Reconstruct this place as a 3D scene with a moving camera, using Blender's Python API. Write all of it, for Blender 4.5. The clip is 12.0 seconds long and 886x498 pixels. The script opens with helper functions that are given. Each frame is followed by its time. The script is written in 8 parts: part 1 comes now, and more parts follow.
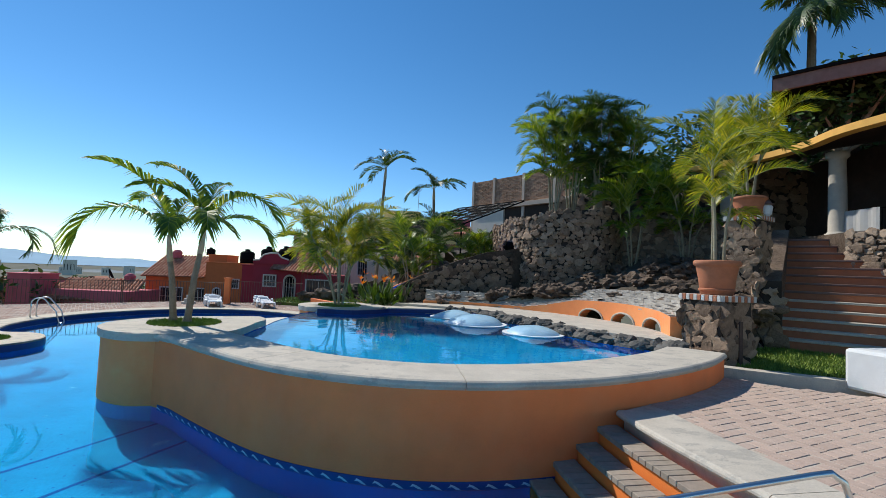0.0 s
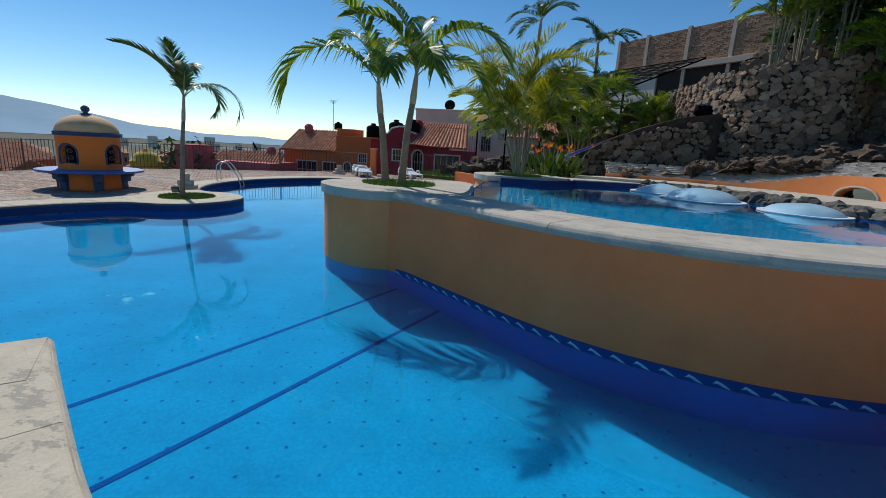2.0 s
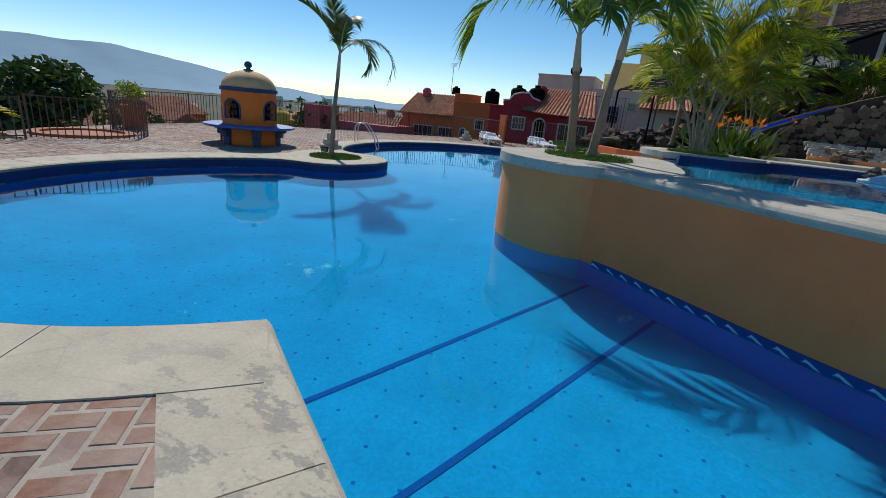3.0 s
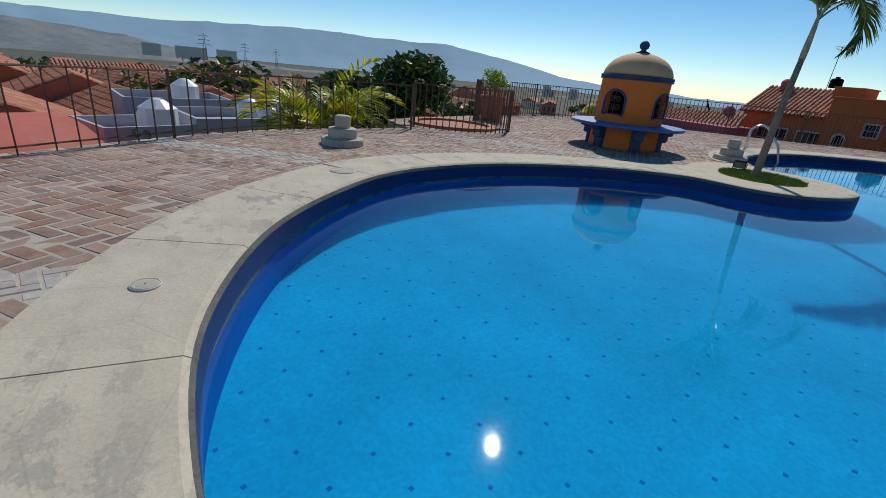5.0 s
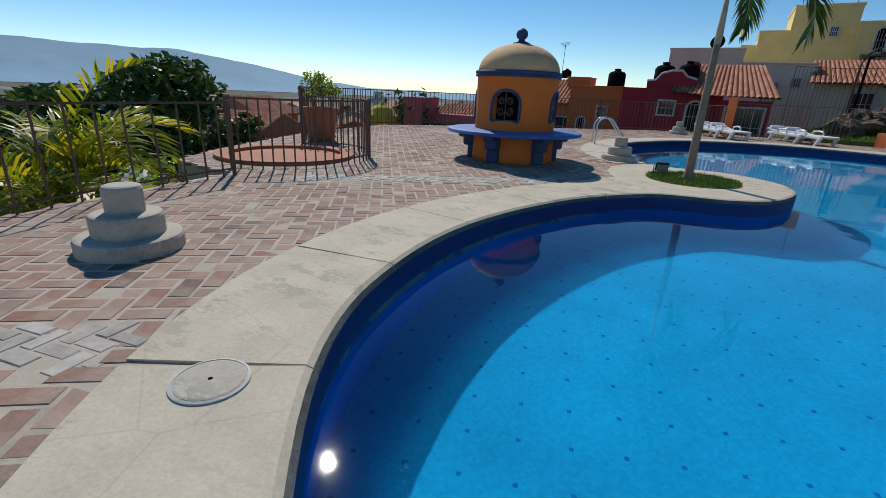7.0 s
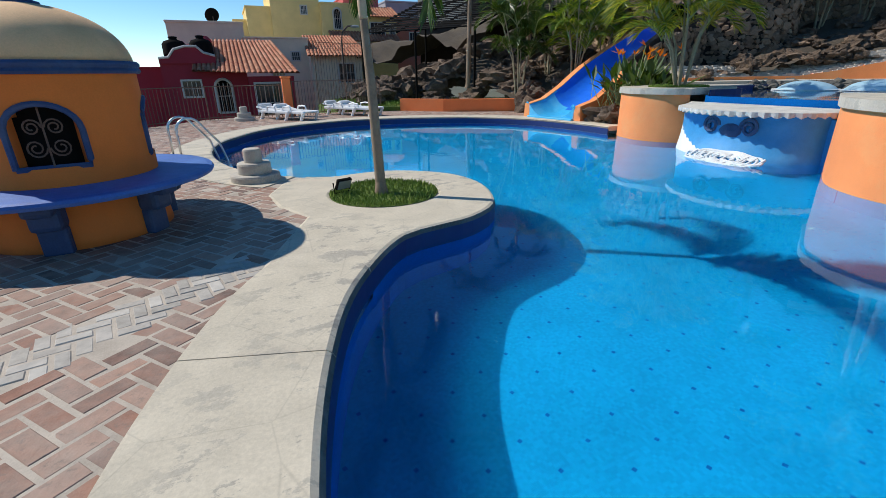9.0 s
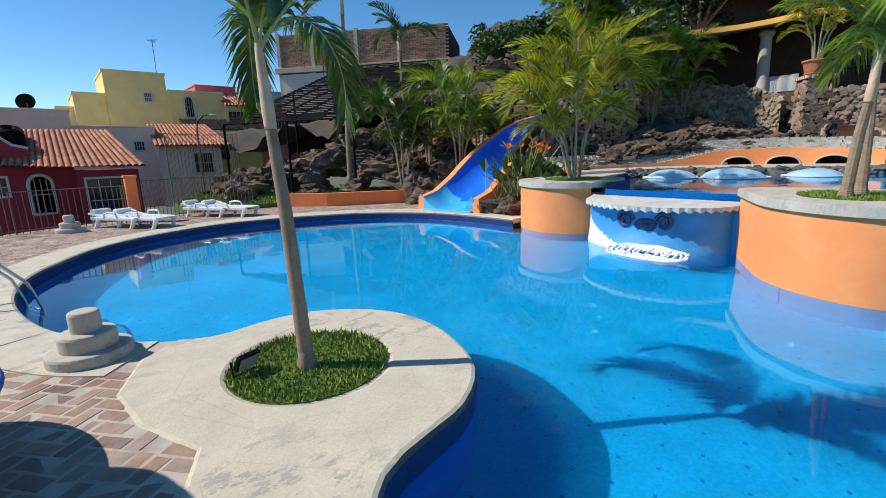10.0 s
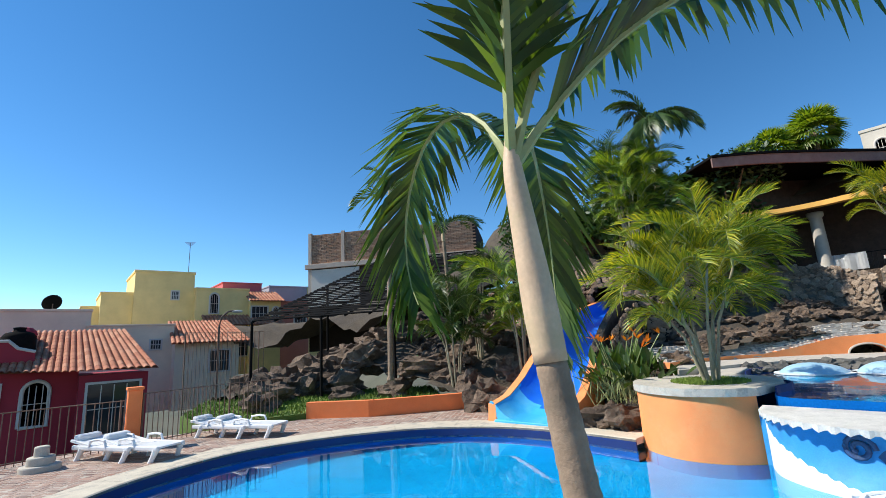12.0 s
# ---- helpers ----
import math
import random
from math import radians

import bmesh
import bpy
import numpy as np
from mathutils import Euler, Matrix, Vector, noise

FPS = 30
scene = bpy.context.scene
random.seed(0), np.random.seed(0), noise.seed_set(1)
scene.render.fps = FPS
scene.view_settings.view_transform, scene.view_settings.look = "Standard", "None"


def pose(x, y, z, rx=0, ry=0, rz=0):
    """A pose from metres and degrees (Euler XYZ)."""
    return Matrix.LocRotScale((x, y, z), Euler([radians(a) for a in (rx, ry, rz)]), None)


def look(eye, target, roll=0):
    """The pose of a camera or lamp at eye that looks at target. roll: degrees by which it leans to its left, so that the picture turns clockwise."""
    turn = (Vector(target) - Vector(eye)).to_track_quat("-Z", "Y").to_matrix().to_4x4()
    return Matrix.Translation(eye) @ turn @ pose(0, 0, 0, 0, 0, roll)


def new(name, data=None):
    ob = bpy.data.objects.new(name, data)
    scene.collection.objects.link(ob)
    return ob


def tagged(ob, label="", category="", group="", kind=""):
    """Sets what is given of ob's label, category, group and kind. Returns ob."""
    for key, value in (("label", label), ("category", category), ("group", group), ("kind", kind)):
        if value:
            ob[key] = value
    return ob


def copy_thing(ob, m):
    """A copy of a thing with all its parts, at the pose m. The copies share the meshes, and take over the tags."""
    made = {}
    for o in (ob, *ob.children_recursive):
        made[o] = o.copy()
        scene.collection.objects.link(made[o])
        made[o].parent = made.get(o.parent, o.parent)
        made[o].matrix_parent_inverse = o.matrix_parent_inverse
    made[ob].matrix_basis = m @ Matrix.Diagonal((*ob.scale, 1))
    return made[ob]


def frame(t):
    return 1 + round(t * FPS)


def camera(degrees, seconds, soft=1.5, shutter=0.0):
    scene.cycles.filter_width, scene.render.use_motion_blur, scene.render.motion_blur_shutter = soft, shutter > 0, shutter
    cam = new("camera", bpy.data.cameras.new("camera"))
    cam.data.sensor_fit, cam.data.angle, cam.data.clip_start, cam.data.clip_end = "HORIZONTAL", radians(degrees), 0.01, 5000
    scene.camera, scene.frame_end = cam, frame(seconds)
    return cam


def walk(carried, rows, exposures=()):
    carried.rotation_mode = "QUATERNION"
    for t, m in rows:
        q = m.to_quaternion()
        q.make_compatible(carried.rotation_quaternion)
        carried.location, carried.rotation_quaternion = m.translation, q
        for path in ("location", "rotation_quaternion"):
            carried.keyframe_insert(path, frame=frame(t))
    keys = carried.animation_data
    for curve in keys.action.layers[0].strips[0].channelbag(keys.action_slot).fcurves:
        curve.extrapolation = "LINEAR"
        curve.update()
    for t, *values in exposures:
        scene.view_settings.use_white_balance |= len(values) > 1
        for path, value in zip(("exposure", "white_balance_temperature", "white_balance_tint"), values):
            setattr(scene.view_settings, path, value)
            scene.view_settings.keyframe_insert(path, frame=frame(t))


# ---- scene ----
cam = camera(88.9, 12.0, 0.8)
PATH = [
    (0, (-0.738, -0.059, 2.465), (-0.733, 1.938, 2.564), 2.5),
    (0.5, (-1.23, 0.175, 2.346), (-1.304, 2.169, 2.212), 1.9),
    (1, (-1.83, 0.504, 2.096), (-1.998, 2.48, 1.841), 2.0),
    (1.5, (-2.678, 0.883, 1.923), (-2.998, 2.83, 1.599), 2.5),
    (2, (-3.533, 1.315, 1.859), (-3.931, 3.225, 1.418), 3.3),
    (2.4, (-4.187, 1.576, 1.819), (-4.656, 3.449, 1.296), 3.8),
    (2.5, (-4.358, 1.631, 1.808), (-4.855, 3.492, 1.267), 4.1),
    (3, (-5.25, 1.91, 1.693), (-6.019, 3.656, 1.092), 5.4),
    (3.5, (-6.149, 2.18, 1.715), (-7.344, 3.643, 1.058), 5.8),
    (3.7, (-6.5, 2.233, 1.668), (-7.854, 3.54, 0.991), 5.2),
    (5.3, (-10.144, 2.959, 1.35), (-11.72, 3.952, 0.62), 5.7),
    (5.5, (-10.613, 3.023, 1.347), (-12.19, 4.019, 0.623), 5.7),
    (6, (-11.654, 3.133, 1.288), (-13.17, 4.231, 0.585), 4.9),
    (6.5, (-12.594, 3.374, 1.286), (-13.919, 4.711, 0.611), 3.0),
    (7, (-13.508, 3.85, 1.258), (-14.458, 5.482, 0.599), 2.7),
    (7.2, (-13.841, 4.065, 1.285), (-14.595, 5.797, 0.628), 2.9),
    (8.8, (-15.555, 6.445, 1.498), (-14.935, 8.208, 0.784), -0.7),
    (9, (-15.555, 6.865, 1.52), (-14.795, 8.568, 0.797), -0.9),
    (9.5, (-15.502, 7.932, 1.701), (-14.409, 9.456, 1.006), -1.6),
    (10, (-15.418, 8.905, 1.917), (-14.142, 10.388, 1.503), -1.8),
    (10.5, (-15.392, 9.83, 2.098), (-14.071, 11.331, 2.125), -2.8),
    (11, (-15.292, 10.709, 2.159), (-14.009, 12.201, 2.516), -3.3),
    (11.5, (-15.193, 11.473, 2.211), (-13.919, 12.967, 2.592), -3.2),
    (12, (-15.037, 12.072, 2.247), (-13.765, 13.562, 2.648), -3.3),
]
EXPOSURES = [(0.0, 0.38), (1.0, 0.04), (2.0, -0.06), (3.5, -0.1), (5.5, -0.22), (7.0, -0.1), (9.0, 0.3), (10.0, 0.48), (11.0, 0.72), (12.0, 0.78)]
walk(cam, [(t, look(e, g, r)) for t, e, g, r in PATH], EXPOSURES)

# ---- world, sun, exposure ----
SUN_AZ, SUN_EL = radians(136.7), radians(44.0)
world = bpy.data.worlds.new("sky")
scene.world = world
world.use_nodes = True
wn = world.node_tree.nodes
sky = wn.new("ShaderNodeTexSky")
sky.sky_type = "NISHITA"
sky.sun_disc = False
sky.sun_elevation = SUN_EL
sky.sun_rotation = radians(313.3)
sky.altitude = 1300
sky.air_density, sky.dust_density, sky.ozone_density = 0.9, 0.03, 2.2
wn["Background"].inputs["Strength"].default_value = 0.115
vivid = wn.new("ShaderNodeHueSaturation")
vivid.inputs["Saturation"].default_value = 1.27
world.node_tree.links.new(sky.outputs["Color"], vivid.inputs["Color"])
cool = wn.new("ShaderNodeMix")
cool.data_type, cool.blend_type = "RGBA", "MULTIPLY"
cool.inputs["Factor"].default_value = 1.0
cool.inputs["B"].default_value = (0.97, 1.0, 0.95, 1)
world.node_tree.links.new(vivid.outputs["Color"], cool.inputs["A"])
world.node_tree.links.new(cool.outputs["Result"], wn["Background"].inputs["Color"])
sun_dir = Vector((math.cos(SUN_AZ) * math.cos(SUN_EL), math.sin(SUN_AZ) * math.cos(SUN_EL), math.sin(SUN_EL)))
sun = new("sun", bpy.data.lights.new("sun", "SUN"))
sun.data.energy, sun.data.angle, sun.data.color = 3.6, radians(0.53), (1.0, 0.95, 0.86)
sun.data.cycles.use_multiple_importance_sampling = False
sun.matrix_world = look(sun_dir * 60, (0, 0, 0))


# ---- materials ----
class G:
    """A node material with short calls."""

    def __init__(self, name):
        self.mat = bpy.data.materials.new(name)
        self.mat.use_nodes = True
        self.t = self.mat.node_tree
        self.b = self.t.nodes["Principled BSDF"]
        self.co = self.t.nodes.new("ShaderNodeTexCoord").outputs["Object"]

    def node(self, kind, **sets):
        n = self.t.nodes.new(kind)
        for k, v in sets.items():
            n.inputs[k].default_value = v
        return n

    def link(self, a, b):
        self.t.links.new(a, b)

    def noise(self, scale, detail=4.0, rough=0.6, stretch=None):
        n = self.node("ShaderNodeTexNoise", Scale=scale, Detail=detail, Roughness=rough)
        src = self.co
        if stretch:
            m = self.node("ShaderNodeMapping", Scale=stretch)
            self.link(src, m.inputs["Vector"])
            src = m.outputs["Vector"]
        self.link(src, n.inputs["Vector"])
        return n.outputs["Fac"]

    def ramp(self, fac, stops):
        r = self.t.nodes.new("ShaderNodeValToRGB")
        e = r.color_ramp.elements
        while len(e) < len(stops):
            e.new(0.5)
        for i, (p, c) in enumerate(stops):
            e[i].position = p
            e[i].color = (*c, 1) if len(c) == 3 else c
        self.link(fac, r.inputs["Fac"])
        return r.outputs["Color"]

    def mix(self, fac, a, b, blend="MIX"):
        m = self.t.nodes.new("ShaderNodeMix")
        m.data_type, m.blend_type = "RGBA", blend
        for sock, v in ((m.inputs["Factor"], fac), (m.inputs["A"], a), (m.inputs["B"], b)):
            if isinstance(v, (int, float)):
                sock.default_value = v
            elif isinstance(v, tuple):
                sock.default_value = (*v, 1)
            else:
                self.link(v, sock)
        return m.outputs["Result"]

    def math(self, op, a, b=0.0):
        m = self.t.nodes.new("ShaderNodeMath")
        m.operation = op
        for sock, v in ((m.inputs[0], a), (m.inputs[1], b)):
            if isinstance(v, (int, float)):
                sock.default_value = v
            else:
                self.link(v, sock)
        return m.outputs[0]

    def bump(self, height, strength, dist=0.02):
        n = self.node("ShaderNodeBump", Strength=strength, Distance=dist)
        self.link(height, n.inputs["Height"])
        self.link(n.outputs["Normal"], self.b.inputs["Normal"])

    def done(self, color, rough=0.7, metal=0.0):
        if isinstance(color, tuple):
            self.b.inputs["Base Color"].default_value = (*color, 1)
        else:
            self.link(color, self.b.inputs["Base Color"])
        if isinstance(rough, (int, float)):
            self.b.inputs["Roughness"].default_value = rough
        else:
            self.link(rough, self.b.inputs["Roughness"])
        self.b.inputs["Metallic"].default_value = metal
        return self.mat


def sc(c, k):
    return tuple(min(1.0, v * k) for v in c)


def rough_mat(name, c, scale=6.0, vary=0.25, rough=0.8, bump=0.25, fine=60.0, stain=None, stain_amount=0.35, random_amount=0.0, dist=0.01):
    """Plaster, stone, earth: two scales of tone, optional stains, fine relief."""
    g = G(name)
    col = g.ramp(g.noise(scale), [(0.3, sc(c, 1 - vary)), (0.7, sc(c, 1 + vary))])
    col = g.mix(0.5, col, g.ramp(g.noise(fine, 3), [(0.3, sc(c, 1 - vary * 0.7)), (0.7, sc(c, 1 + vary * 0.7))]))
    if stain:
        f = g.ramp(g.noise(scale * 0.35, 6, 0.7), [(0.48, (0, 0, 0)), (0.68, (stain_amount,) * 3)])
        col = g.mix(f, col, stain)
    if random_amount:
        info = g.t.nodes.new("ShaderNodeObjectInfo").outputs["Random"]
        k = g.math("ADD", g.math("MULTIPLY", info, random_amount * 2), 1 - random_amount)
        hsv = g.node("ShaderNodeHueSaturation")
        g.link(k, hsv.inputs["Value"])
        g.link(col, hsv.inputs["Color"])
        col = hsv.outputs["Color"]
    g.bump(g.noise(fine, 5, 0.7), bump, dist)
    return g.done(col, rough)


def island_mat(name, tones, rough=0.85, bump=0.4, fine=40.0, mottling=0.3, dist=0.008, grime=None):
    """Many joined pieces (bricks, stones, leaves), each with a tone of its own."""
    g = G(name)
    isl = g.t.nodes.new("ShaderNodeNewGeometry").outputs["Random Per Island"]
    obr = g.t.nodes.new("ShaderNodeObjectInfo").outputs["Random"]
    f = g.math("FRACT", g.math("ADD", isl, g.math("MULTIPLY", obr, 7.31)))
    n = len(tones)
    col = g.ramp(f, [((i + 0.5) / n, c) for i, c in enumerate(tones)])
    col = g.mix(mottling, col, g.ramp(g.noise(9.0, 6, 0.7), [(0.3, sc(tones[0], 0.5)), (0.7, sc(tones[-1], 1.4))]))
    if grime:
        worn = g.ramp(g.noise(1.1, 8, 0.72), [(0.42, (0, 0, 0)), (0.64, (0.5,) * 3)])
        col = g.mix(worn, col, grime)
        col = g.mix(g.ramp(g.noise(16, 6, 0.75), [(0.55, (0, 0, 0)), (0.66, (0.6,) * 3)]), col, sc(grime, 0.42))
    g.bump(g.noise(fine, 5, 0.7), bump, dist)
    return g.done(col, rough)


def concrete_mat(name, c, patch, crack=True):
    g = G(name)
    col = g.ramp(g.noise(2.2, 6, 0.65), [(0.3, sc(c, 0.8)), (0.7, sc(c, 1.12))])
    patches = g.ramp(g.noise(2.6, 10, 0.74, (1.0, 1.6, 1.0)), [(0.53, (0, 0, 0)), (0.56, (0.85,) * 3)])
    broad = g.ramp(g.noise(0.45, 3), [(0.40, (0.08, 0.08, 0.08)), (0.56, (1, 1, 1))])
    patches = g.mix(1.0, patches, broad, "MULTIPLY")
    col = g.mix(patches, col, patch)
    col = g.mix(0.25, col, g.ramp(g.noise(45, 4), [(0.3, sc(c, 0.55)), (0.7, sc(c, 1.2))]))
    if crack:
        v = g.t.nodes.new("ShaderNodeTexVoronoi")
        v.feature = "DISTANCE_TO_EDGE"
        v.inputs["Scale"].default_value = 1.27
        g.link(g.co, v.inputs["Vector"])
        col = g.mix(g.ramp(v.outputs["Distance"], [(0.0, (0.22,) * 3), (0.008, (0, 0, 0))]), col, sc(c, 0.35))
    g.bump(g.noise(30, 6, 0.75), 0.35, 0.012)
    return g.done(col, 0.88)


M = {}
M["coping"] = concrete_mat("pale worn concrete", (0.60, 0.53, 0.41), (0.29, 0.27, 0.235))
# weathered stains and the shade of the upright edge share this dark tone
M["nosing"] = rough_mat("weathered edge concrete with shade in its tone", (0.15, 0.14, 0.125), 3.0, 0.4, 0.95, 0.9, 35, (0.34, 0.31, 0.26), 0.6, 0, 0.02)
M["rim"] = concrete_mat("grey weathered concrete", (0.53, 0.48, 0.40), (0.34, 0.32, 0.28), False)
# One paint in two tones: deeper for the shaded front, paler for sunlit walls
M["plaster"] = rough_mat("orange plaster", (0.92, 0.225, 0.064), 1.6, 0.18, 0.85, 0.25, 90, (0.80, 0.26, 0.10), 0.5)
M["sunlit_plaster"] = rough_mat("orange plaster in sunlit tone", (0.91, 0.295, 0.096), 1.5, 0.14, 0.85, 0.22, 90, (0.84, 0.46, 0.20), 0.5)
M["kiosk"] = rough_mat("kiosk orange plaster", (0.80, 0.20, 0.03), 2.5, 0.12, 0.85, 0.2, 80, (0.66, 0.20, 0.05), 0.4)
M["dome"] = rough_mat("sun-faded dome plaster", (0.80, 0.49, 0.25), 3.0, 0.18, 0.85, 0.25, 70, (0.58, 0.33, 0.15), 0.5)
M["blue"] = rough_mat("worn blue paint", (0.045, 0.13, 0.42), 4.0, 0.3, 0.6, 0.2, 60, (0.10, 0.24, 0.55), 0.6)
M["blue_dark"] = rough_mat("dark blue paint", (0.025, 0.06, 0.16), 5.0, 0.35, 0.65, 0.3, 60, (0.10, 0.14, 0.2), 0.5)
M["slide"] = rough_mat("blue slide paint", (0.01, 0.15, 0.75), 3.0, 0.15, 0.35, 0.06, 60, (0.04, 0.24, 0.70), 0.5)
M["slide_light"] = rough_mat("light blue paint", (0.05, 0.45, 0.80), 3.0, 0.15, 0.4, 0.08, 60, (0.2, 0.6, 0.8), 0.5)
M["niche"] = rough_mat("pool blue plaster", (0.03, 0.27, 0.58), 2.5, 0.2, 0.6, 0.2, 50, (0.10, 0.36, 0.64), 0.6)
M["white"] = rough_mat("white paint", (0.72, 0.74, 0.74), 4.0, 0.1, 0.6, 0.2, 60, (0.45, 0.55, 0.6), 0.4)
M["plastic"] = rough_mat("white plastic", (0.80, 0.80, 0.79), 6.0, 0.04, 0.35, 0.03, 60)
M["scallop"] = rough_mat("whitewashed cement", (0.60, 0.58, 0.53), 4.0, 0.2, 0.8, 0.5, 40, (0.33, 0.33, 0.31), 0.6)
M["dome_fibre"] = rough_mat("pale blue fibreglass", (0.36, 0.58, 0.72), 4.0, 0.12, 0.35, 0.08, 40, (0.6, 0.75, 0.8), 0.5)
M["mortar"] = rough_mat("pale mortar", (0.50, 0.43, 0.35), 4.0, 0.2, 0.95, 0.5, 70, (0.24, 0.20, 0.16), 0.6)
M["mortar_grey"] = rough_mat("grey wall mortar", (0.20, 0.17, 0.14), 4.0, 0.25, 0.95, 0.5, 50)
M["brick"] = island_mat("worn clay paving brick", [(0.13, 0.085, 0.07), (0.40, 0.22, 0.15), (0.25, 0.175, 0.14), (0.52, 0.33, 0.24), (0.36, 0.27, 0.22), (0.30, 0.14, 0.09)], 0.85, 0.6, 30.0, 0.4, 0.01, (0.47, 0.39, 0.32))
M["paver"] = island_mat("small grey paver", [(0.33, 0.30, 0.26), (0.46, 0.42, 0.37), (0.38, 0.34, 0.29), (0.54, 0.50, 0.44)])
M["stone_grey"] = island_mat("grey brown volcanic stone", [(0.12, 0.082, 0.058), (0.30, 0.215, 0.15), (0.46, 0.345, 0.25), (0.20, 0.142, 0.10), (0.52, 0.405, 0.30), (0.25, 0.18, 0.13), (0.38, 0.29, 0.215)], 0.92, 0.9, 14.0, 0.35, 0.035)
M["stone"] = island_mat("dark brown volcanic stone", [(0.09, 0.058, 0.038), (0.27, 0.178, 0.115), (0.45, 0.31, 0.205), (0.16, 0.105, 0.07), (0.54, 0.385, 0.26), (0.21, 0.138, 0.09), (0.35, 0.24, 0.16)], 0.92, 0.9, 14.0, 0.35, 0.035)
M["stone_joint"] = rough_mat("dark joint mortar", (0.035, 0.026, 0.02), 4.0, 0.3, 0.95, 0.6, 30)
M["rock"] = rough_mat("brown boulder rock", (0.12, 0.082, 0.056), 2.2, 0.6, 0.95, 1.0, 9, (0.30, 0.22, 0.155), 0.6, 0.4, 0.09)
M["rimrock"] = island_mat("dark rim rock", [(0.07, 0.07, 0.065), (0.13, 0.125, 0.11), (0.20, 0.18, 0.15), (0.10, 0.09, 0.08)], 0.85, 0.8, 20.0, 0.4, 0.03)
M["soil"] = rough_mat("dark hillside earth", (0.075, 0.06, 0.045), 0.8, 0.4, 1.0, 0.9, 9, (0.13, 0.10, 0.06), 0.6, 0, 0.06)
M["grass"] = rough_mat("lawn", (0.10, 0.17, 0.022), 3.0, 0.4, 0.9, 0.9, 50, (0.20, 0.21, 0.05), 0.6, 0, 0.03)
M["blade"] = island_mat("grass blades", [(0.11, 0.18, 0.018), (0.18, 0.27, 0.028), (0.25, 0.32, 0.045), (0.15, 0.23, 0.022)], 0.7, 0.0, 40, 0.1)
M["clay"] = rough_mat("terracotta clay", (0.42, 0.15, 0.07), 5.0, 0.2, 0.8, 0.2, 70, (0.30, 0.12, 0.07), 0.5)
M["roof_tile"] = island_mat("clay roof tile", [(0.42, 0.14, 0.07), (0.52, 0.21, 0.11), (0.60, 0.30, 0.18), (0.48, 0.17, 0.09)], 0.85, 0.3, 20, 0.25)
M["step_brick"] = island_mat("grey brick nosing", [(0.27, 0.23, 0.18), (0.35, 0.30, 0.24), (0.30, 0.24, 0.19)], 0.9, 0.5, 40, 0.3)
M["trunk"] = rough_mat("ringed palm trunk", (0.30, 0.215, 0.145), 8.0, 0.3, 0.9, 0.5, 40, (0.12, 0.10, 0.07), 0.5)
M["trunk_pale"] = rough_mat("pale palm stem", (0.30, 0.26, 0.17), 6.0, 0.3, 0.85, 0.3, 40, (0.22, 0.22, 0.13), 0.5)
M["shaft"] = rough_mat("green leaf rib", (0.32, 0.36, 0.14), 3.0, 0.25, 0.6, 0.1, 30, (0.45, 0.36, 0.20), 0.5)
M["crown_shaft"] = rough_mat("pale pinkish crown shaft", (0.60, 0.43, 0.275), 5.0, 0.22, 0.6, 0.2, 50, (0.40, 0.34, 0.17), 0.75)
M["iron"] = rough_mat("rusty iron", (0.14, 0.088, 0.062), 12.0, 0.4, 0.75, 0.2, 80, (0.18, 0.085, 0.05), 0.6)
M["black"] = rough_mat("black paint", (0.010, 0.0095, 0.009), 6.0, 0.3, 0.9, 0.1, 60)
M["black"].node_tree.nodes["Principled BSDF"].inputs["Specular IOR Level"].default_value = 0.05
M["terrace_brick"] = island_mat("pale terrace brick", [(0.42, 0.31, 0.25), (0.50, 0.37, 0.30), (0.46, 0.36, 0.30), (0.55, 0.41, 0.33)], 0.85, 0.6, 30.0, 0.4, 0.01, (0.42, 0.33, 0.27))
M["steel"] = rough_mat("brushed stainless steel", (0.62, 0.62, 0.62), 30.0, 0.06, 0.28, 0.03, 120)
M["steel"].node_tree.nodes["Principled BSDF"].inputs["Metallic"].default_value = 1.0
M["dark_wood"] = rough_mat("dark timber", (0.075, 0.045, 0.035), 5.0, 0.35, 0.8, 0.3, 40, (0.13, 0.085, 0.07), 0.5)
M["fascia"] = rough_mat("weathered fascia board", (0.20, 0.12, 0.10), 3.0, 0.25, 0.85, 0.3, 40, (0.28, 0.19, 0.16), 0.5)
M["column"] = rough_mat("cast stone column", (0.46, 0.42, 0.36), 4.0, 0.15, 0.85, 0.3, 60)


def leaf_mat(name, tones, rough=0.45, glow=0.35):
    """Leaves, with light passing through them."""
    g = G(name)
    isl = g.t.nodes.new("ShaderNodeNewGeometry").outputs["Random Per Island"]
    n = len(tones)
    col = g.ramp(isl, [((i + 0.5) / n, c) for i, c in enumerate(tones)])
    col = g.mix(0.2, col, g.ramp(g.noise(3.0), [(0.3, sc(tones[0], 0.7)), (0.7, sc(tones[-1], 1.2))]))
    g.done(col, rough)
    tr = g.t.nodes.new("ShaderNodeBsdfTranslucent")
    g.link(g.mix(1.0, col, (1.6, 1.5, 0.45), "MULTIPLY"), tr.inputs["Color"])
    ms = g.node("ShaderNodeMixShader", Fac=glow)
    g.link(g.b.outputs[0], ms.inputs[1])
    g.link(tr.outputs[0], ms.inputs[2])
    g.link(ms.outputs[0], g.t.nodes["Material Output"].inputs["Surface"])
    return g.mat


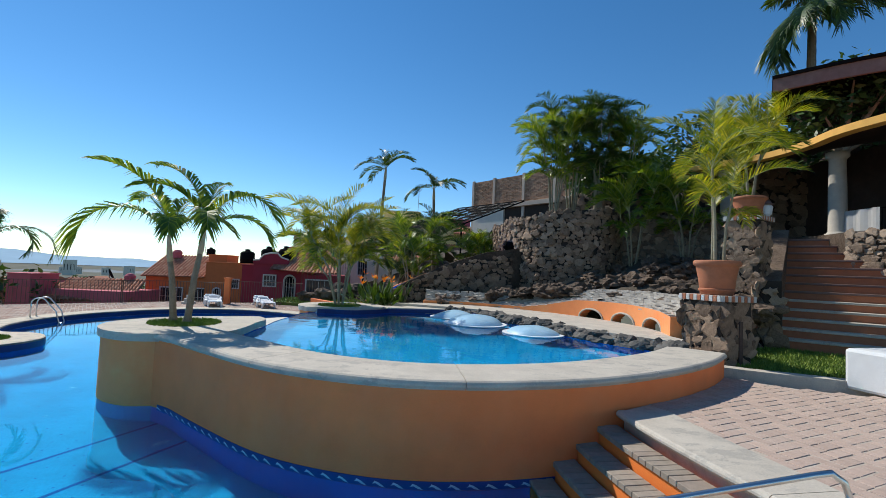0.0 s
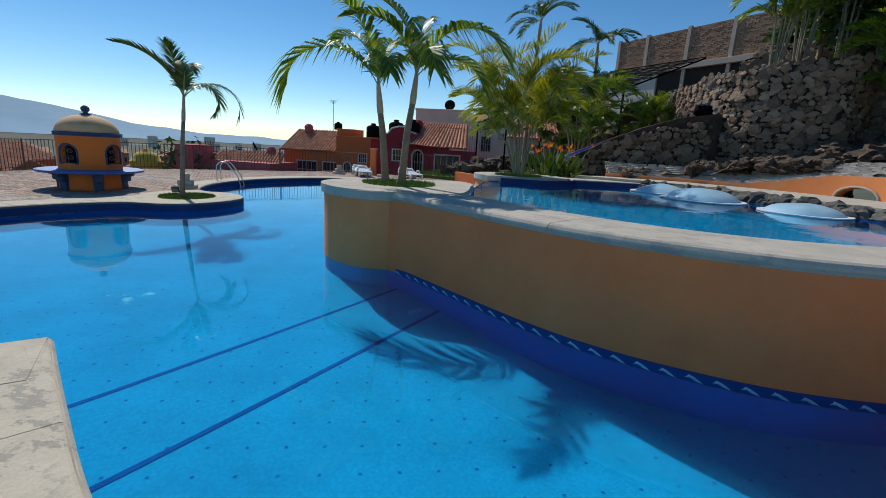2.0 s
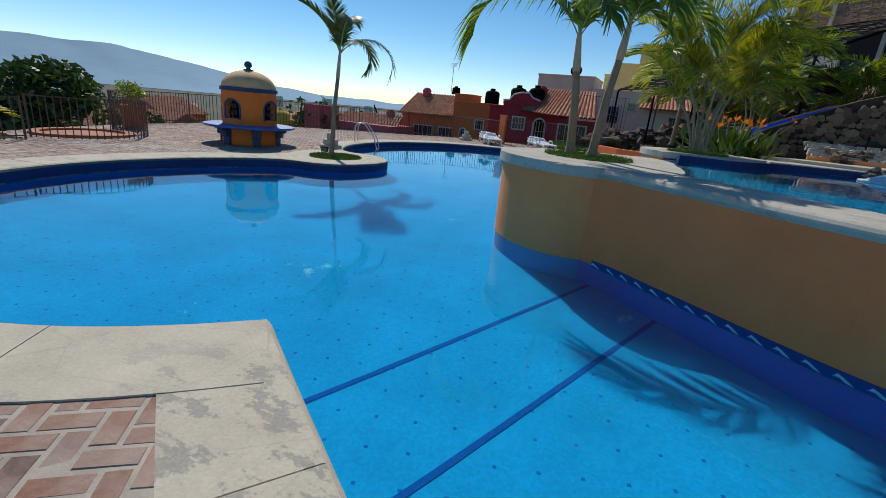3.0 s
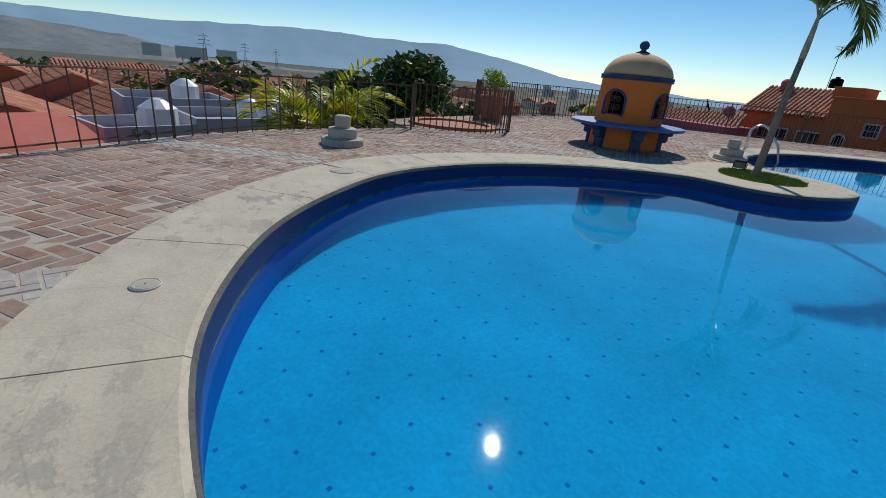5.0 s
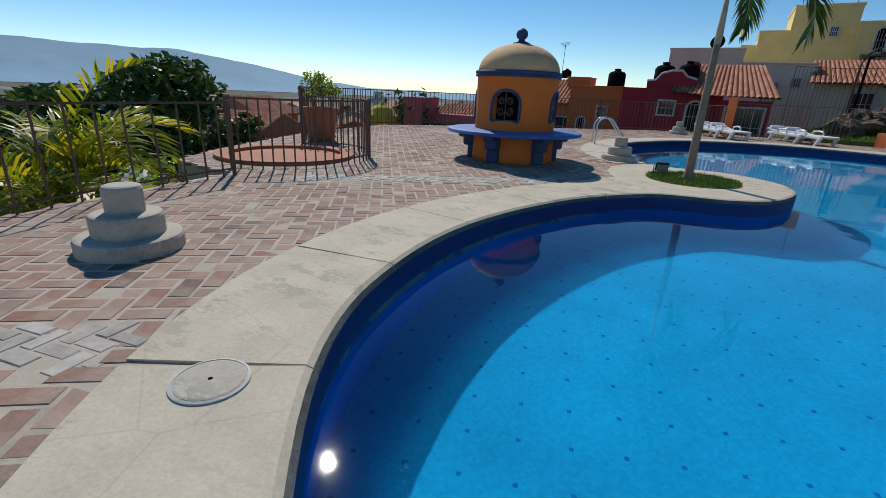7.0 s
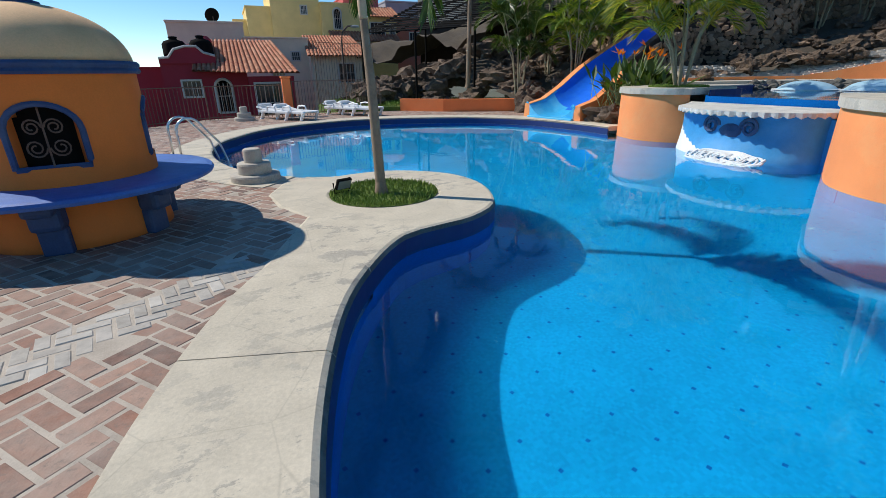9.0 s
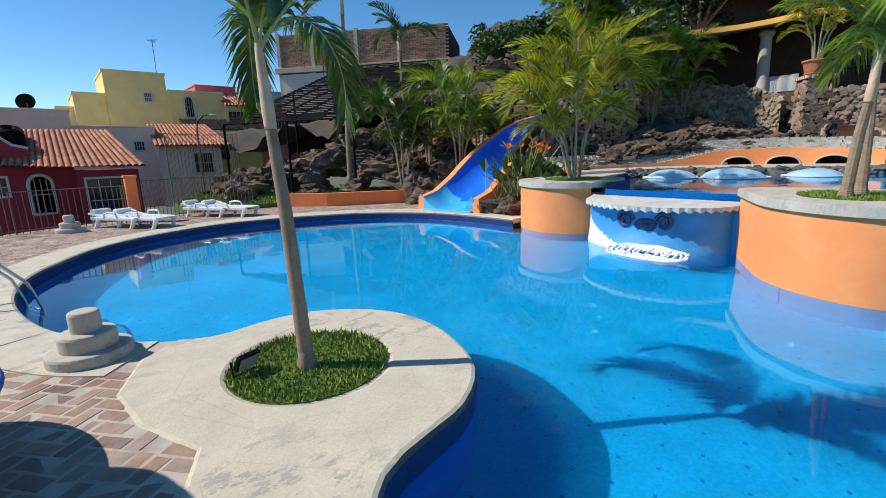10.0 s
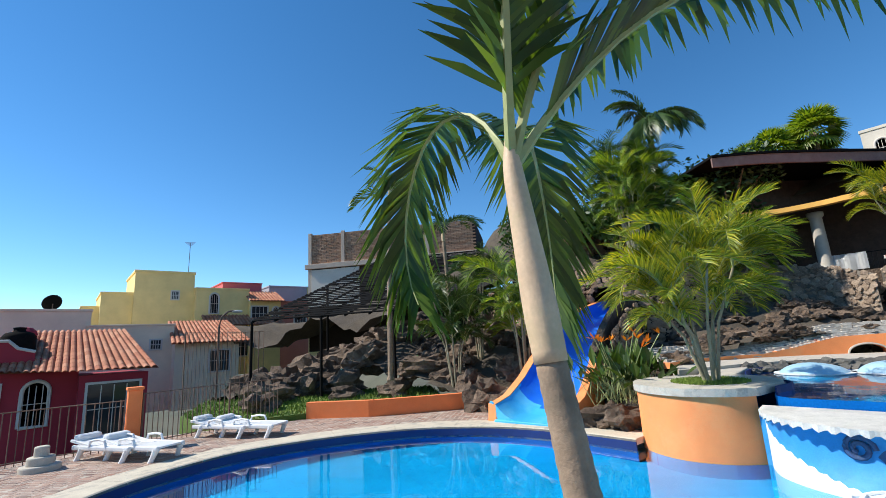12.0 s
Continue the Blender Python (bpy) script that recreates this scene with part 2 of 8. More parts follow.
M["leaf"] = leaf_mat("palm leaf", [(0.055, 0.12, 0.015), (0.11, 0.20, 0.02), (0.18, 0.275, 0.025), (0.30, 0.35, 0.04)], 0.42, 0.42)
M["leaf_dark"] = leaf_mat("dark palm leaf", [(0.028, 0.062, 0.012), (0.048, 0.095, 0.016), (0.08, 0.14, 0.022)], 0.4, 0.25)
M["leaf_isle"] = leaf_mat("glossy palm leaf", [(0.022, 0.055, 0.010), (0.042, 0.088, 0.014), (0.065, 0.125, 0.018), (0.12, 0.19, 0.03)], 0.32, 0.35)
M["leaf_gold"] = leaf_mat("golden areca leaf", [(0.07, 0.13, 0.012), (0.18, 0.25, 0.02), (0.34, 0.36, 0.026), (0.52, 0.45, 0.04)], 0.45, 0.4)
M["leaf_tree"] = leaf_mat("tree leaf", [(0.02, 0.055, 0.015), (0.035, 0.08, 0.018), (0.055, 0.11, 0.025)], 0.5, 0.2)
M["flower"] = leaf_mat("orange flower", [(0.75, 0.16, 0.01), (0.80, 0.28, 0.02)], 0.5, 0.3)


def water_mat(name, tint, ripple):
    g = G(name)
    b = g.b
    b.inputs["Base Color"].default_value = (*tint, 1)
    b.inputs["Roughness"].default_value = 0.03
    b.inputs["IOR"].default_value = 1.333
    b.inputs["Transmission Weight"].default_value = 1.0
    h = g.math("ADD", g.noise(1.1, 2, 0.5), g.math("MULTIPLY", g.noise(5.0, 2, 0.5), 0.18))
    g.bump(h, ripple, 0.06)
    return g.mat


M["water"] = water_mat("pool water", (0.60, 0.95, 1.0), 0.045)
M["water_high"] = water_mat("upper pool water", (0.60, 0.95, 1.0), 0.12)


def mosaic_mat(name, base, dark, dots, pitch=0.34):
    """Small glass mosaic, with one darker tile at each crossing of a wider grid."""
    g = G(name)
    sep = g.t.nodes.new("ShaderNodeSeparateXYZ")
    g.link(g.co, sep.inputs[0])
    col = g.ramp(g.noise(0.9, 4), [(0.3, sc(base, 0.85)), (0.7, sc(base, 1.15))])
    if dots:
        near = []
        for ax, skew in (("X", "Y"), ("Y", "X")):
            f = g.math("FRACT", g.math("DIVIDE", g.math("ADD", sep.outputs[ax], g.math("MULTIPLY", sep.outputs[skew], 0.35 if ax == "X" else -0.35)), pitch))
            near.append(g.math("ABSOLUTE", g.math("SUBTRACT", f, 0.5)))
        d = g.math("MAXIMUM", near[0], near[1])
        col = g.mix(g.math("LESS_THAN", d, 0.046), col, dark)
    cells = []
    for ax in "XYZ":
        cells.append(g.math("ABSOLUTE", g.math("SUBTRACT", g.math("FRACT", g.math("DIVIDE", sep.outputs[ax], 0.025)), 0.5)))
    w = g.t.nodes.new("ShaderNodeTexWhiteNoise")
    snap = g.t.nodes.new("ShaderNodeVectorMath")
    snap.operation = "SNAP"
    snap.inputs[1].default_value = (0.025, 0.025, 0.025)
    g.link(g.co, snap.inputs[0])
    g.link(snap.outputs[0], w.inputs["Vector"])
    col = g.mix(0.18, col, g.ramp(w.outputs["Value"], [(0.0, sc(base, 0.5)), (1.0, sc(base, 1.4))]))
    pale = g.ramp(g.noise(1.3, 7, 0.75), [(0.66, (0, 0, 0)), (0.72, (0.45,) * 3)])
    if dots:
        col = g.mix(pale, col, (0.30, 0.72, 0.66))
    g.b.inputs["Specular IOR Level"].default_value = 0.05
    return g.done(col, 0.8)


M["mosaic"] = mosaic_mat("light blue pool mosaic", (0.002, 0.225, 0.465), (0.002, 0.07, 0.27), True)
M["mosaic_wall"] = mosaic_mat("deep blue pool mosaic", (0.002, 0.115, 0.42), (0, 0, 0), False)
M["lane"] = rough_mat("navy lane tile", (0.004, 0.065, 0.26), 20, 0.2, 0.9, 0.0)
M["lane"].node_tree.nodes["Principled BSDF"].inputs["Specular IOR Level"].default_value = 0.02
M["tile_band"] = island_mat("blue and white border tile", [(0.008, 0.025, 0.13), (0.012, 0.04, 0.20)], 0.6, 0.0, 40, 0.1)
M["tile_white"] = rough_mat("white border tile", (0.45, 0.55, 0.62), 20, 0.2, 0.3, 0.05)


# ---- mesh helpers ----
def finish(name, bm, material, smooth=False):
    me = bpy.data.meshes.new(name)
    bm.normal_update()
    bm.to_mesh(me)
    bm.free()
    me.materials.append(material)
    if smooth:
        me.polygons.foreach_set("use_smooth", [True] * len(me.polygons))
    return me


def part(name, bm, material, parent=None, label="", smooth=False):
    ob = new(name, finish(name, bm, material, smooth))
    if parent:
        ob.parent = parent
    if label:
        ob["label"] = label
    return ob


def thing(name, label, category, at=(0, 0, 0), turn=0.0, group="", kind=""):
    ob = new(name)
    ob.matrix_basis = pose(*at, 0, 0, turn)
    return tagged(ob, label, category, group, kind)


def structure(name, bm, material, label, category="", smooth=False):
    return tagged(part(name, bm, material, smooth=smooth), label, category or name.split("_")[0], kind="structure")


def box(bm, x0, x1, y0, y1, z0, z1, bevel=0.0, m=None):
    geo = bmesh.ops.create_cube(bm, size=1, matrix=Matrix.Translation(((x0 + x1) / 2, (y0 + y1) / 2, (z0 + z1) / 2)) @ Matrix.Diagonal((x1 - x0, y1 - y0, z1 - z0, 1)))
    vs = geo["verts"]
    if bevel:
        es = list({e for v in vs for e in v.link_edges})
        r = bmesh.ops.bevel(bm, geom=es, offset=bevel, segments=2, affect="EDGES", profile=0.5)
        vs = list({v for f in r["faces"] for v in f.verts} | {v for v in vs if v.is_valid})
    if m is not None:
        bmesh.ops.transform(bm, matrix=m, verts=vs)
    return bm


def lathe(bm, profile, seg=32, m=None, start=0.0, sweep=2 * math.pi):
    """profile: (radius, z) from bottom to top."""
    closed = abs(sweep - 2 * math.pi) < 1e-6
    n = seg if closed else seg + 1
    rows = []
    for r, z in profile:
        row = []
        for i in range(n):
            a = start + sweep * i / seg
            v = Vector((r * math.cos(a), r * math.sin(a), z))
            row.append(bm.verts.new(m @ v if m is not None else v))
        rows.append(row)
    for a, b in zip(rows, rows[1:]):
        for i in range(seg):
            j = (i + 1) % n
            bm.faces.new((a[i], a[j], b[j], b[i]))
    if closed:
        if profile[0][0] > 1e-4:
            bm.faces.new(rows[0][::-1])
        if profile[-1][0] > 1e-4:
            bm.faces.new(rows[-1])
    return bm


def tube(bm, pts, radius, seg=8, caps=True):
    """A round bar along points; radius is a number or a list."""
    pts = [Vector(p) for p in pts]
    rows = []
    up = Vector((0.31, 0.17, 0.93)).normalized()
    for i, p in enumerate(pts):
        d = (pts[min(i + 1, len(pts) - 1)] - pts[max(i - 1, 0)]).normalized()
        side = d.cross(up)
        if side.length < 0.05:
            side = d.cross(Vector((1, 0, 0)))
        side.normalize()
        fwd = side.cross(d)
        r = radius[i] if isinstance(radius, (list, tuple)) else radius
        rows.append([bm.verts.new(p + r * (math.cos(2 * math.pi * k / seg) * side + math.sin(2 * math.pi * k / seg) * fwd)) for k in range(seg)])
    for a, b in zip(rows, rows[1:]):
        for k in range(seg):
            bm.faces.new((a[k], a[(k + 1) % seg], b[(k + 1) % seg], b[k]))
    if caps:
        bm.faces.new(rows[0][::-1])
        bm.faces.new(rows[-1])
    return bm


def smooth_line(ctrl, step=0.15, closed=False):
    """Catmull-Rom through the points, evenly spaced by about step."""
    pts = [Vector((p[0], p[1])) for p in ctrl]
    n = len(pts)
    out = []
    last = n if closed else n - 1
    for i in range(last):
        p0, p1, p2, p3 = (pts[(i + k) % n] if closed else pts[min(max(i + k, 0), n - 1)] for k in (-1, 0, 1, 2))
        m = max(1, int((p2 - p1).length / step))
        for k in range(m):
            t = k / m
            out.append(0.5 * (2 * p1 + (p2 - p0) * t + (2 * p0 - 5 * p1 + 4 * p2 - p3) * t * t + (3 * p1 - p0 - 3 * p2 + p3) * t ** 3))
    if not closed:
        out.append(pts[-1])
    return [(p.x, p.y) for p in out]


def offset_line(line, d, closed=False):
    """The line moved by d to its left."""
    n = len(line)
    out = []
    for i in range(n):
        a = line[i - 1] if closed or i else line[0]
        b = line[(i + 1) % n] if closed or i < n - 1 else line[-1]
        t = Vector((b[0] - a[0], b[1] - a[1])).normalized()
        out.append((line[i][0] - t.y * d, line[i][1] + t.x * d))
    return out


def inside(p, poly):
    c = False
    x, y = p
    j = len(poly) - 1
    for i in range(len(poly)):
        (xi, yi), (xj, yj) = poly[i], poly[j]
        if (yi > y) != (yj > y) and x < (xj - xi) * (y - yi) / (yj - yi) + xi:
            c = not c
        j = i
    return c


def slab(bm, poly, z0, z1, bevel=0.0):
    """A flat body over a plan outline."""
    area = sum(poly[i - 1][0] * poly[i][1] - poly[i][0] * poly[i - 1][1] for i in range(len(poly)))
    if area < 0:
        poly = poly[::-1]
    lo = [bm.verts.new((x, y, z0)) for x, y in poly]
    hi = [bm.verts.new((x, y, z1)) for x, y in poly]
    n = len(poly)
    bm.faces.new(lo[::-1])
    top = bm.faces.new(hi)
    for i in range(n):
        bm.faces.new((lo[i], lo[(i + 1) % n], hi[(i + 1) % n], hi[i]))
    if bevel:
        bmesh.ops.bevel(bm, geom=list(top.edges), offset=bevel, segments=2, affect="EDGES", profile=0.5)
    return bm


def wall_strip(bm, line, z0, z1, closed=False):
    lo = [bm.verts.new((x, y, z0)) for x, y in line]
    hi = [bm.verts.new((x, y, z1)) for x, y in line]
    for i in range(len(line) if closed else len(line) - 1):
        j = (i + 1) % len(line)
        bm.faces.new((lo[i], lo[j], hi[j], hi[i]))
    return bm


def sweep(bm, line, profile, closed=False):
    """profile: (offset to the left, z) points of a closed section, carried along the plan line."""
    rails = [(offset_line(line, d, closed), z) for d, z in profile]
    rows = [[bm.verts.new((x, y, z)) for x, y in r] for r, z in rails]
    n, m = len(line), len(profile)
    for k in range(m):
        a, b = rows[k], rows[(k + 1) % m]
        for i in range(n if closed else n - 1):
            j = (i + 1) % n
            bm.faces.new((a[i], a[j], b[j], b[i]))
    if not closed:
        bm.faces.new([r[0] for r in rows])
        bm.faces.new([r[-1] for r in rows][::-1])
    bmesh.ops.recalc_face_normals(bm, faces=bm.faces)
    return bm


def holed(bm, outer, holes, z):
    """A flat sheet with holes."""
    edges = []
    for ring in (outer, *holes):
        vs = [bm.verts.new((x, y, z)) for x, y in ring]
        edges += [bm.edges.new((vs[i], vs[(i + 1) % len(vs)])) for i in range(len(vs))]
    bmesh.ops.triangle_fill(bm, edges=edges, use_beauty=True)
    bmesh.ops.recalc_face_normals(bm, faces=bm.faces)
    for f in bm.faces:
        if f.normal.z < 0:
            f.normal_flip()
    return bm


def blob(bm, at, size, seed, sub=2, rough=0.35, m=None):
    """An uneven stone."""
    r = bmesh.ops.create_icosphere(bm, subdivisions=sub, radius=1.0)
    off = Vector((seed * 3.17, seed * 1.3, seed * 7.7))
    for v in r["verts"]:
        d = v.co.normalized()
        k = 1 + rough * noise.noise(d * 1.4 + off) + rough * 0.5 * noise.noise(d * 3.1 + off)
        v.co = Vector((d.x * size[0] * k + at[0], d.y * size[1] * k + at[1], d.z * size[2] * k + at[2]))
    return bm

# ---- plan of the pool ----
WATER, FLOOR = -0.22, -1.15
BAY = [(-7.72, 4.27), (-8.24, 3.78), (-8.88, 3.33), (-9.8, 2.94), (-10.8, 2.76), (-12.0, 2.9), (-13.4, 3.56), (-14.6, 4.67), (-15.22, 5.6),
       (-15.5, 6.6), (-15.57, 7.6), (-15.42, 8.65), (-15.06, 9.75), (-14.62, 10.5), (-14.15, 11.03), (-13.7, 11.18), (-13.22, 11.3), (-12.75, 11.65),
       (-12.47, 12.2), (-12.33, 12.87), (-12.45, 13.5), (-12.85, 13.98), (-13.28, 14.22), (-13.75, 14.25), (-14.3, 14.2), (-14.9, 14.62),
       (-15.3, 15.15), (-15.72, 16.0), (-16.0, 17.2), (-16.08, 18.4), (-15.93, 19.65), (-15.5, 20.8), (-14.8, 22.1), (-13.6, 23.2), (-11.7, 23.95),
       (-10.1, 23.85), (-8.5, 23.3), (-7.1, 22.4), (-5.95, 20.8), (-5.5, 18.9), (-5.45, 17.35)]
FRONT = [(4.95, 9.0), (4.2, 8.15), (3.14, 7.27), (1.92, 6.5), (1.0, 6.1), (0.2, 5.88), (-0.54, 5.77), (-1.26, 5.77), (-2.02, 5.92), (-2.8, 6.2), (-3.5, 6.6), (-4.3, 7.2), (-5.0, 7.75), (-5.5, 8.15), (-5.95, 8.4)]
PLANTER_A = [(-5.95, 8.4), (-6.4, 8.34), (-6.95, 8.55), (-7.4, 9.0), (-7.6, 9.6), (-7.45, 10.25), (-7.05, 10.8), (-6.5, 11.15), (-5.8, 11.5), (-5.4, 11.7)]
RECESS = [(-5.4, 11.7), (-5.25, 12.3), (-5.2, 13.4), (-5.2, 14.5), (-5.1, 15.1)]
PLANTER_B = [(-5.1, 15.1), (-5.45, 15.5), (-5.65, 16.1), (-5.55, 16.7), (-5.2, 17.25), (-4.6, 17.6), (-4.0, 17.65), (-3.4, 17.4), (-3.0, 16.95)]
SOUTH = [(1.15, 2.6), (1.0, 0.4), (0.4, -0.05), (-1.0, 0.62), (-2.5, 1.3), (-4.0, 2.0), (-5.2, 2.62), (-5.89, 3.02), (-6.55, 3.46), (-7.12, 3.85), (-7.72, 4.27)]
bay = smooth_line(BAY, 0.16)
front = smooth_line(FRONT, 0.2)
planter_a = smooth_line(PLANTER_A, 0.15)
recess = smooth_line(RECESS, 0.2)
planter_b = smooth_line(PLANTER_B, 0.15)
south = smooth_line(SOUTH, 0.2)
wet_front = [p for p in front if p[0] < 1.9]
pool = bay + [p for p in planter_b if p[1] < 17.3][::-1] + recess[::-1][1:] + planter_a[::-1][1:] + wet_front[::-1][1:] + [(1.75, 6.2), (1.75, 4.6)] + south[:-1]
RAISED_WATER = [(4.15, 9.42), (2.45, 7.83), (1.3, 7.2), (0.35, 6.92), (-0.51, 6.82), (-1.37, 6.87), (-2.31, 7.25), (-3.4, 8.05), (-4.3, 8.75), (-4.85, 9.6), (-4.95, 10.6), (-5.05, 11.6),
                (-5.12, 12.2), (-5.12, 13.4), (-5.1, 14.6), (-4.5, 14.95), (-3.6, 14.9), (-2.9, 15.5), (-2.3, 16.1), (-0.4, 16.5), (0.7, 15.6), (1.5, 14.1), (2.1, 12.6), (2.75, 11.2), (3.5, 10.1)]
raised_water = smooth_line(RAISED_WATER, 0.2, True)

# ---- pool shell and water ----
bm = bmesh.new()
slab(bm, pool, FLOOR - 0.2, FLOOR)
structure("pool_floor", bm, M["mosaic"], "light blue mosaic pool floor with small dark dots", "pool floor")
bm = bmesh.new()
wall_strip(bm, bay, FLOOR, -0.03, False)
wall_strip(bm, wet_front[::-1] + [(1.75, 6.2), (1.75, 4.6)] + south, FLOOR, -0.19, False)
bmesh.ops.recalc_face_normals(bm, faces=bm.faces)
structure("pool_wall", bm, M["mosaic_wall"], "deep blue mosaic pool wall", "pool wall")
bm = bmesh.new()
wall_strip(bm, planter_a + recess[1:] + [p for p in planter_b[1:] if p[1] < 17.3], FLOOR, WATER - 0.04, False)
bmesh.ops.recalc_face_normals(bm, faces=bm.faces)
structure("pool_wall_planters", bm, M["mosaic"], "light blue mosaic under the planters", "pool wall")
bm = bmesh.new()
f = bm.faces.new([bm.verts.new((x, y, WATER)) for x, y in pool])
bmesh.ops.triangulate(bm, faces=[f])
bmesh.ops.recalc_face_normals(bm, faces=bm.faces)
for f in bm.faces:
    if f.normal.z < 0:
        f.normal_flip()
water = structure("water", bm, M["water"], "clear calm blue swimming pool water", "water")
water.visible_shadow = False


def strip_on_floor(a, b, width, z):
    a, b = Vector(a), Vector(b)
    n = Vector((-(b - a).y, (b - a).x)).normalized() * width / 2
    bm = bmesh.new()
    slab(bm, [tuple(a + n), tuple(b + n), tuple(b - n), tuple(a - n)], z, z + 0.006)
    return bm


for a, b in (((-7.85, 3.5), (-5.6, 8.65)), ((-6.7, 3.1), (-4.75, 7.9))):
    structure("lane_line", strip_on_floor(a, b, 0.06, FLOOR), M["lane"], "navy blue tile line on the pool floor", "lane line")

# upper pool
bm = bmesh.new()
slab(bm, raised_water, 0.05, 0.15)
structure("upper_pool_floor", bm, M["mosaic"], "light blue floor of the raised pool", "pool floor")
bm = bmesh.new()
wall_strip(bm, raised_water, 0.15, 0.94, True)
bmesh.ops.recalc_face_normals(bm, faces=bm.faces)
structure("upper_pool_wall", bm, M["mosaic_wall"], "deep blue inner wall of the raised pool", "pool wall")
bm = bmesh.new()
f = bm.faces.new([bm.verts.new((x, y, 0.93)) for x, y in raised_water])
bmesh.ops.triangulate(bm, faces=[f])
for f in bm.faces:
    f.normal_update()
    if f.normal.z < 0:
        f.normal_flip()
uw = structure("water_upper", bm, M["water_high"], "rippled water of the raised pool", "water")
uw.visible_shadow = False

# ---- raised pool walls ----
def outer_wall(name, line, top, mat, label):
    bm = bmesh.new()
    sweep(bm, line, [(0.02, WATER - 0.05), (0.02, top), (-0.25, top), (-0.25, WATER - 0.05)])
    ob = structure(name, bm, mat, label, "wall", smooth=True)
    ob.data.set_sharp_from_angle(angle=radians(35))
    return ob


# front takes the shaded tone, planters the sunlit tone of the same paint
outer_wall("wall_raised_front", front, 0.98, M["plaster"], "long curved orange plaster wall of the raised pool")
outer_wall("wall_planter_south", planter_a, 0.98, M["sunlit_plaster"], "rounded orange planter wall in the pool, in sunlit tone")
outer_wall("wall_planter_north", planter_b, 0.98, M["sunlit_plaster"], "rounded orange planter wall beside the slide, in sunlit tone")
outer_wall("wall_recess", recess, 0.62, M["niche"], "blue wall under the overflow")


def rounded_section(d0, d1, z0, z1, r=0.05):
    """A slab section from offset d0 to d1 with the edge at d0 rounded."""
    s = 1 if d1 > d0 else -1
    return [(d1, z0), (d0 + s * r, z0), (d0, z0 + r), (d0, z1 - r), (d0 + s * r * 0.4, z1 - r * 0.35), (d0 + s * r, z1), (d1, z1)]


def coping_run(name, line, d_edge, d_back, z0, z1, mat, label, joint=1.6, r=0.05, dark_edge=False):
    """Cast slabs along a line, each its own piece, with narrow open joints."""
    root = thing(name, label, "coping", kind="structure")
    lengths = [0.0]
    for a, b in zip(line, line[1:]):
        lengths.append(lengths[-1] + math.dist(a, b))
    n = max(1, round(lengths[-1] / joint))
    cuts = [lengths[-1] * i / n for i in range(n + 1)]

    def at(s):
        for i in range(len(lengths) - 1):
            if lengths[i + 1] >= s:
                k = (s - lengths[i]) / max(1e-6, lengths[i + 1] - lengths[i])
                return (line[i][0] + k * (line[i + 1][0] - line[i][0]), line[i][1] + k * (line[i + 1][1] - line[i][1]))
        return line[-1]

    # offsets are taken on the whole line, so that neighbours meet squarely
    prof = rounded_section(d_edge, d_back, z0, z1, r)
    for i in range(n):
        s0, s1 = cuts[i] + 0.005, cuts[i + 1] - 0.005
        pts = [at(s0)] + [p for p, s in zip(line, lengths) if s0 + 0.03 < s < s1 - 0.03] + [at(s1)]
        bm = bmesh.new()
        sweep(bm, pts, prof)
        piece = part("slab", bm, mat, root)
        # upright pool-side faces take the stained and shaded edge colour
        if dark_edge:
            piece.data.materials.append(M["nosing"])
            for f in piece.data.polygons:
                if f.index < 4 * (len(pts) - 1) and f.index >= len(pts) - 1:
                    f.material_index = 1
    return root


# the line runs with the wall on its left hand or right hand; a positive offset lies to the left
coping_run("coping_raised_front", front, 0.07, -1.0, 0.965, 1.09, M["rim"], "pale weathered concrete coping along the raised pool", 3.4)
bm = bmesh.new()
disc_a = smooth_line(offset_line(planter_a, 0.08) + [(-5.0, 11.2), (-4.95, 10.5), (-4.85, 9.6), (-4.9, 8.9), (-5.3, 8.4)], 0.15, True)
slab(bm, disc_a, 0.95, 1.10, 0.045)
structure("coping_planter_south", bm, M["rim"], "rounded concrete rim of the planter", "coping")
bm = bmesh.new()
disc_b = smooth_line(offset_line(planter_b, 0.08) + [(-2.7, 16.4), (-2.85, 15.6), (-3.6, 15.0), (-4.4, 14.98)], 0.15, True)
slab(bm, disc_b, 0.95, 1.10, 0.045)
structure("coping_planter_north", bm, M["rim"], "rounded concrete rim of the planter", "coping")
bm = bmesh.new()
slab(bm, [(-3.0, 16.9), (-2.6, 16.2), (-0.5, 16.55), (-0.3, 17.2), (-1.6, 17.4)], 0.6, 1.09, 0.04)
structure("coping_back", bm, M["rim"], "concrete ledge at the back of the raised pool", "coping")


def border_tiles(name, line, z0, z1, off, label):
    """A band of dark tile with a row of small white waves on it."""
    root = thing(name, label, "tile border", kind="structure")
    bm = bmesh.new()
    sweep(bm, line, [(off, z0), (off, z1), (off - 0.03, z1), (off - 0.03, z0)])
    part("band", bm, M["tile_band"], root)
    bm = bmesh.new()
    run = offset_line(line, off + 0.004)
    s = 0.0
    for a, b in zip(run, run[1:]):
        d = Vector((b[0] - a[0], b[1] - a[1]))
        ln = d.length
        t = d / max(ln, 1e-6)
        while s < ln:
            c = Vector(a) + t * s
            zc = (z0 + z1) / 2
            w, h = 0.085, (z1 - z0) * 0.36
            pts = [(-w, -h), (-w * 0.2, -h * 0.6), (w * 0.4, h * 0.4), (w, h * 0.1), (w * 0.6, h), (-w * 0.1, h * 0.7), (-w * 0.6, -h * 0.1)]
            bm.faces.new([bm.verts.new((c.x + t.x * u, c.y + t.y * u, zc + v)) for u, v in pts])
            s += 0.24
        s -= ln
    part("waves", bm, M["tile_white"], root)


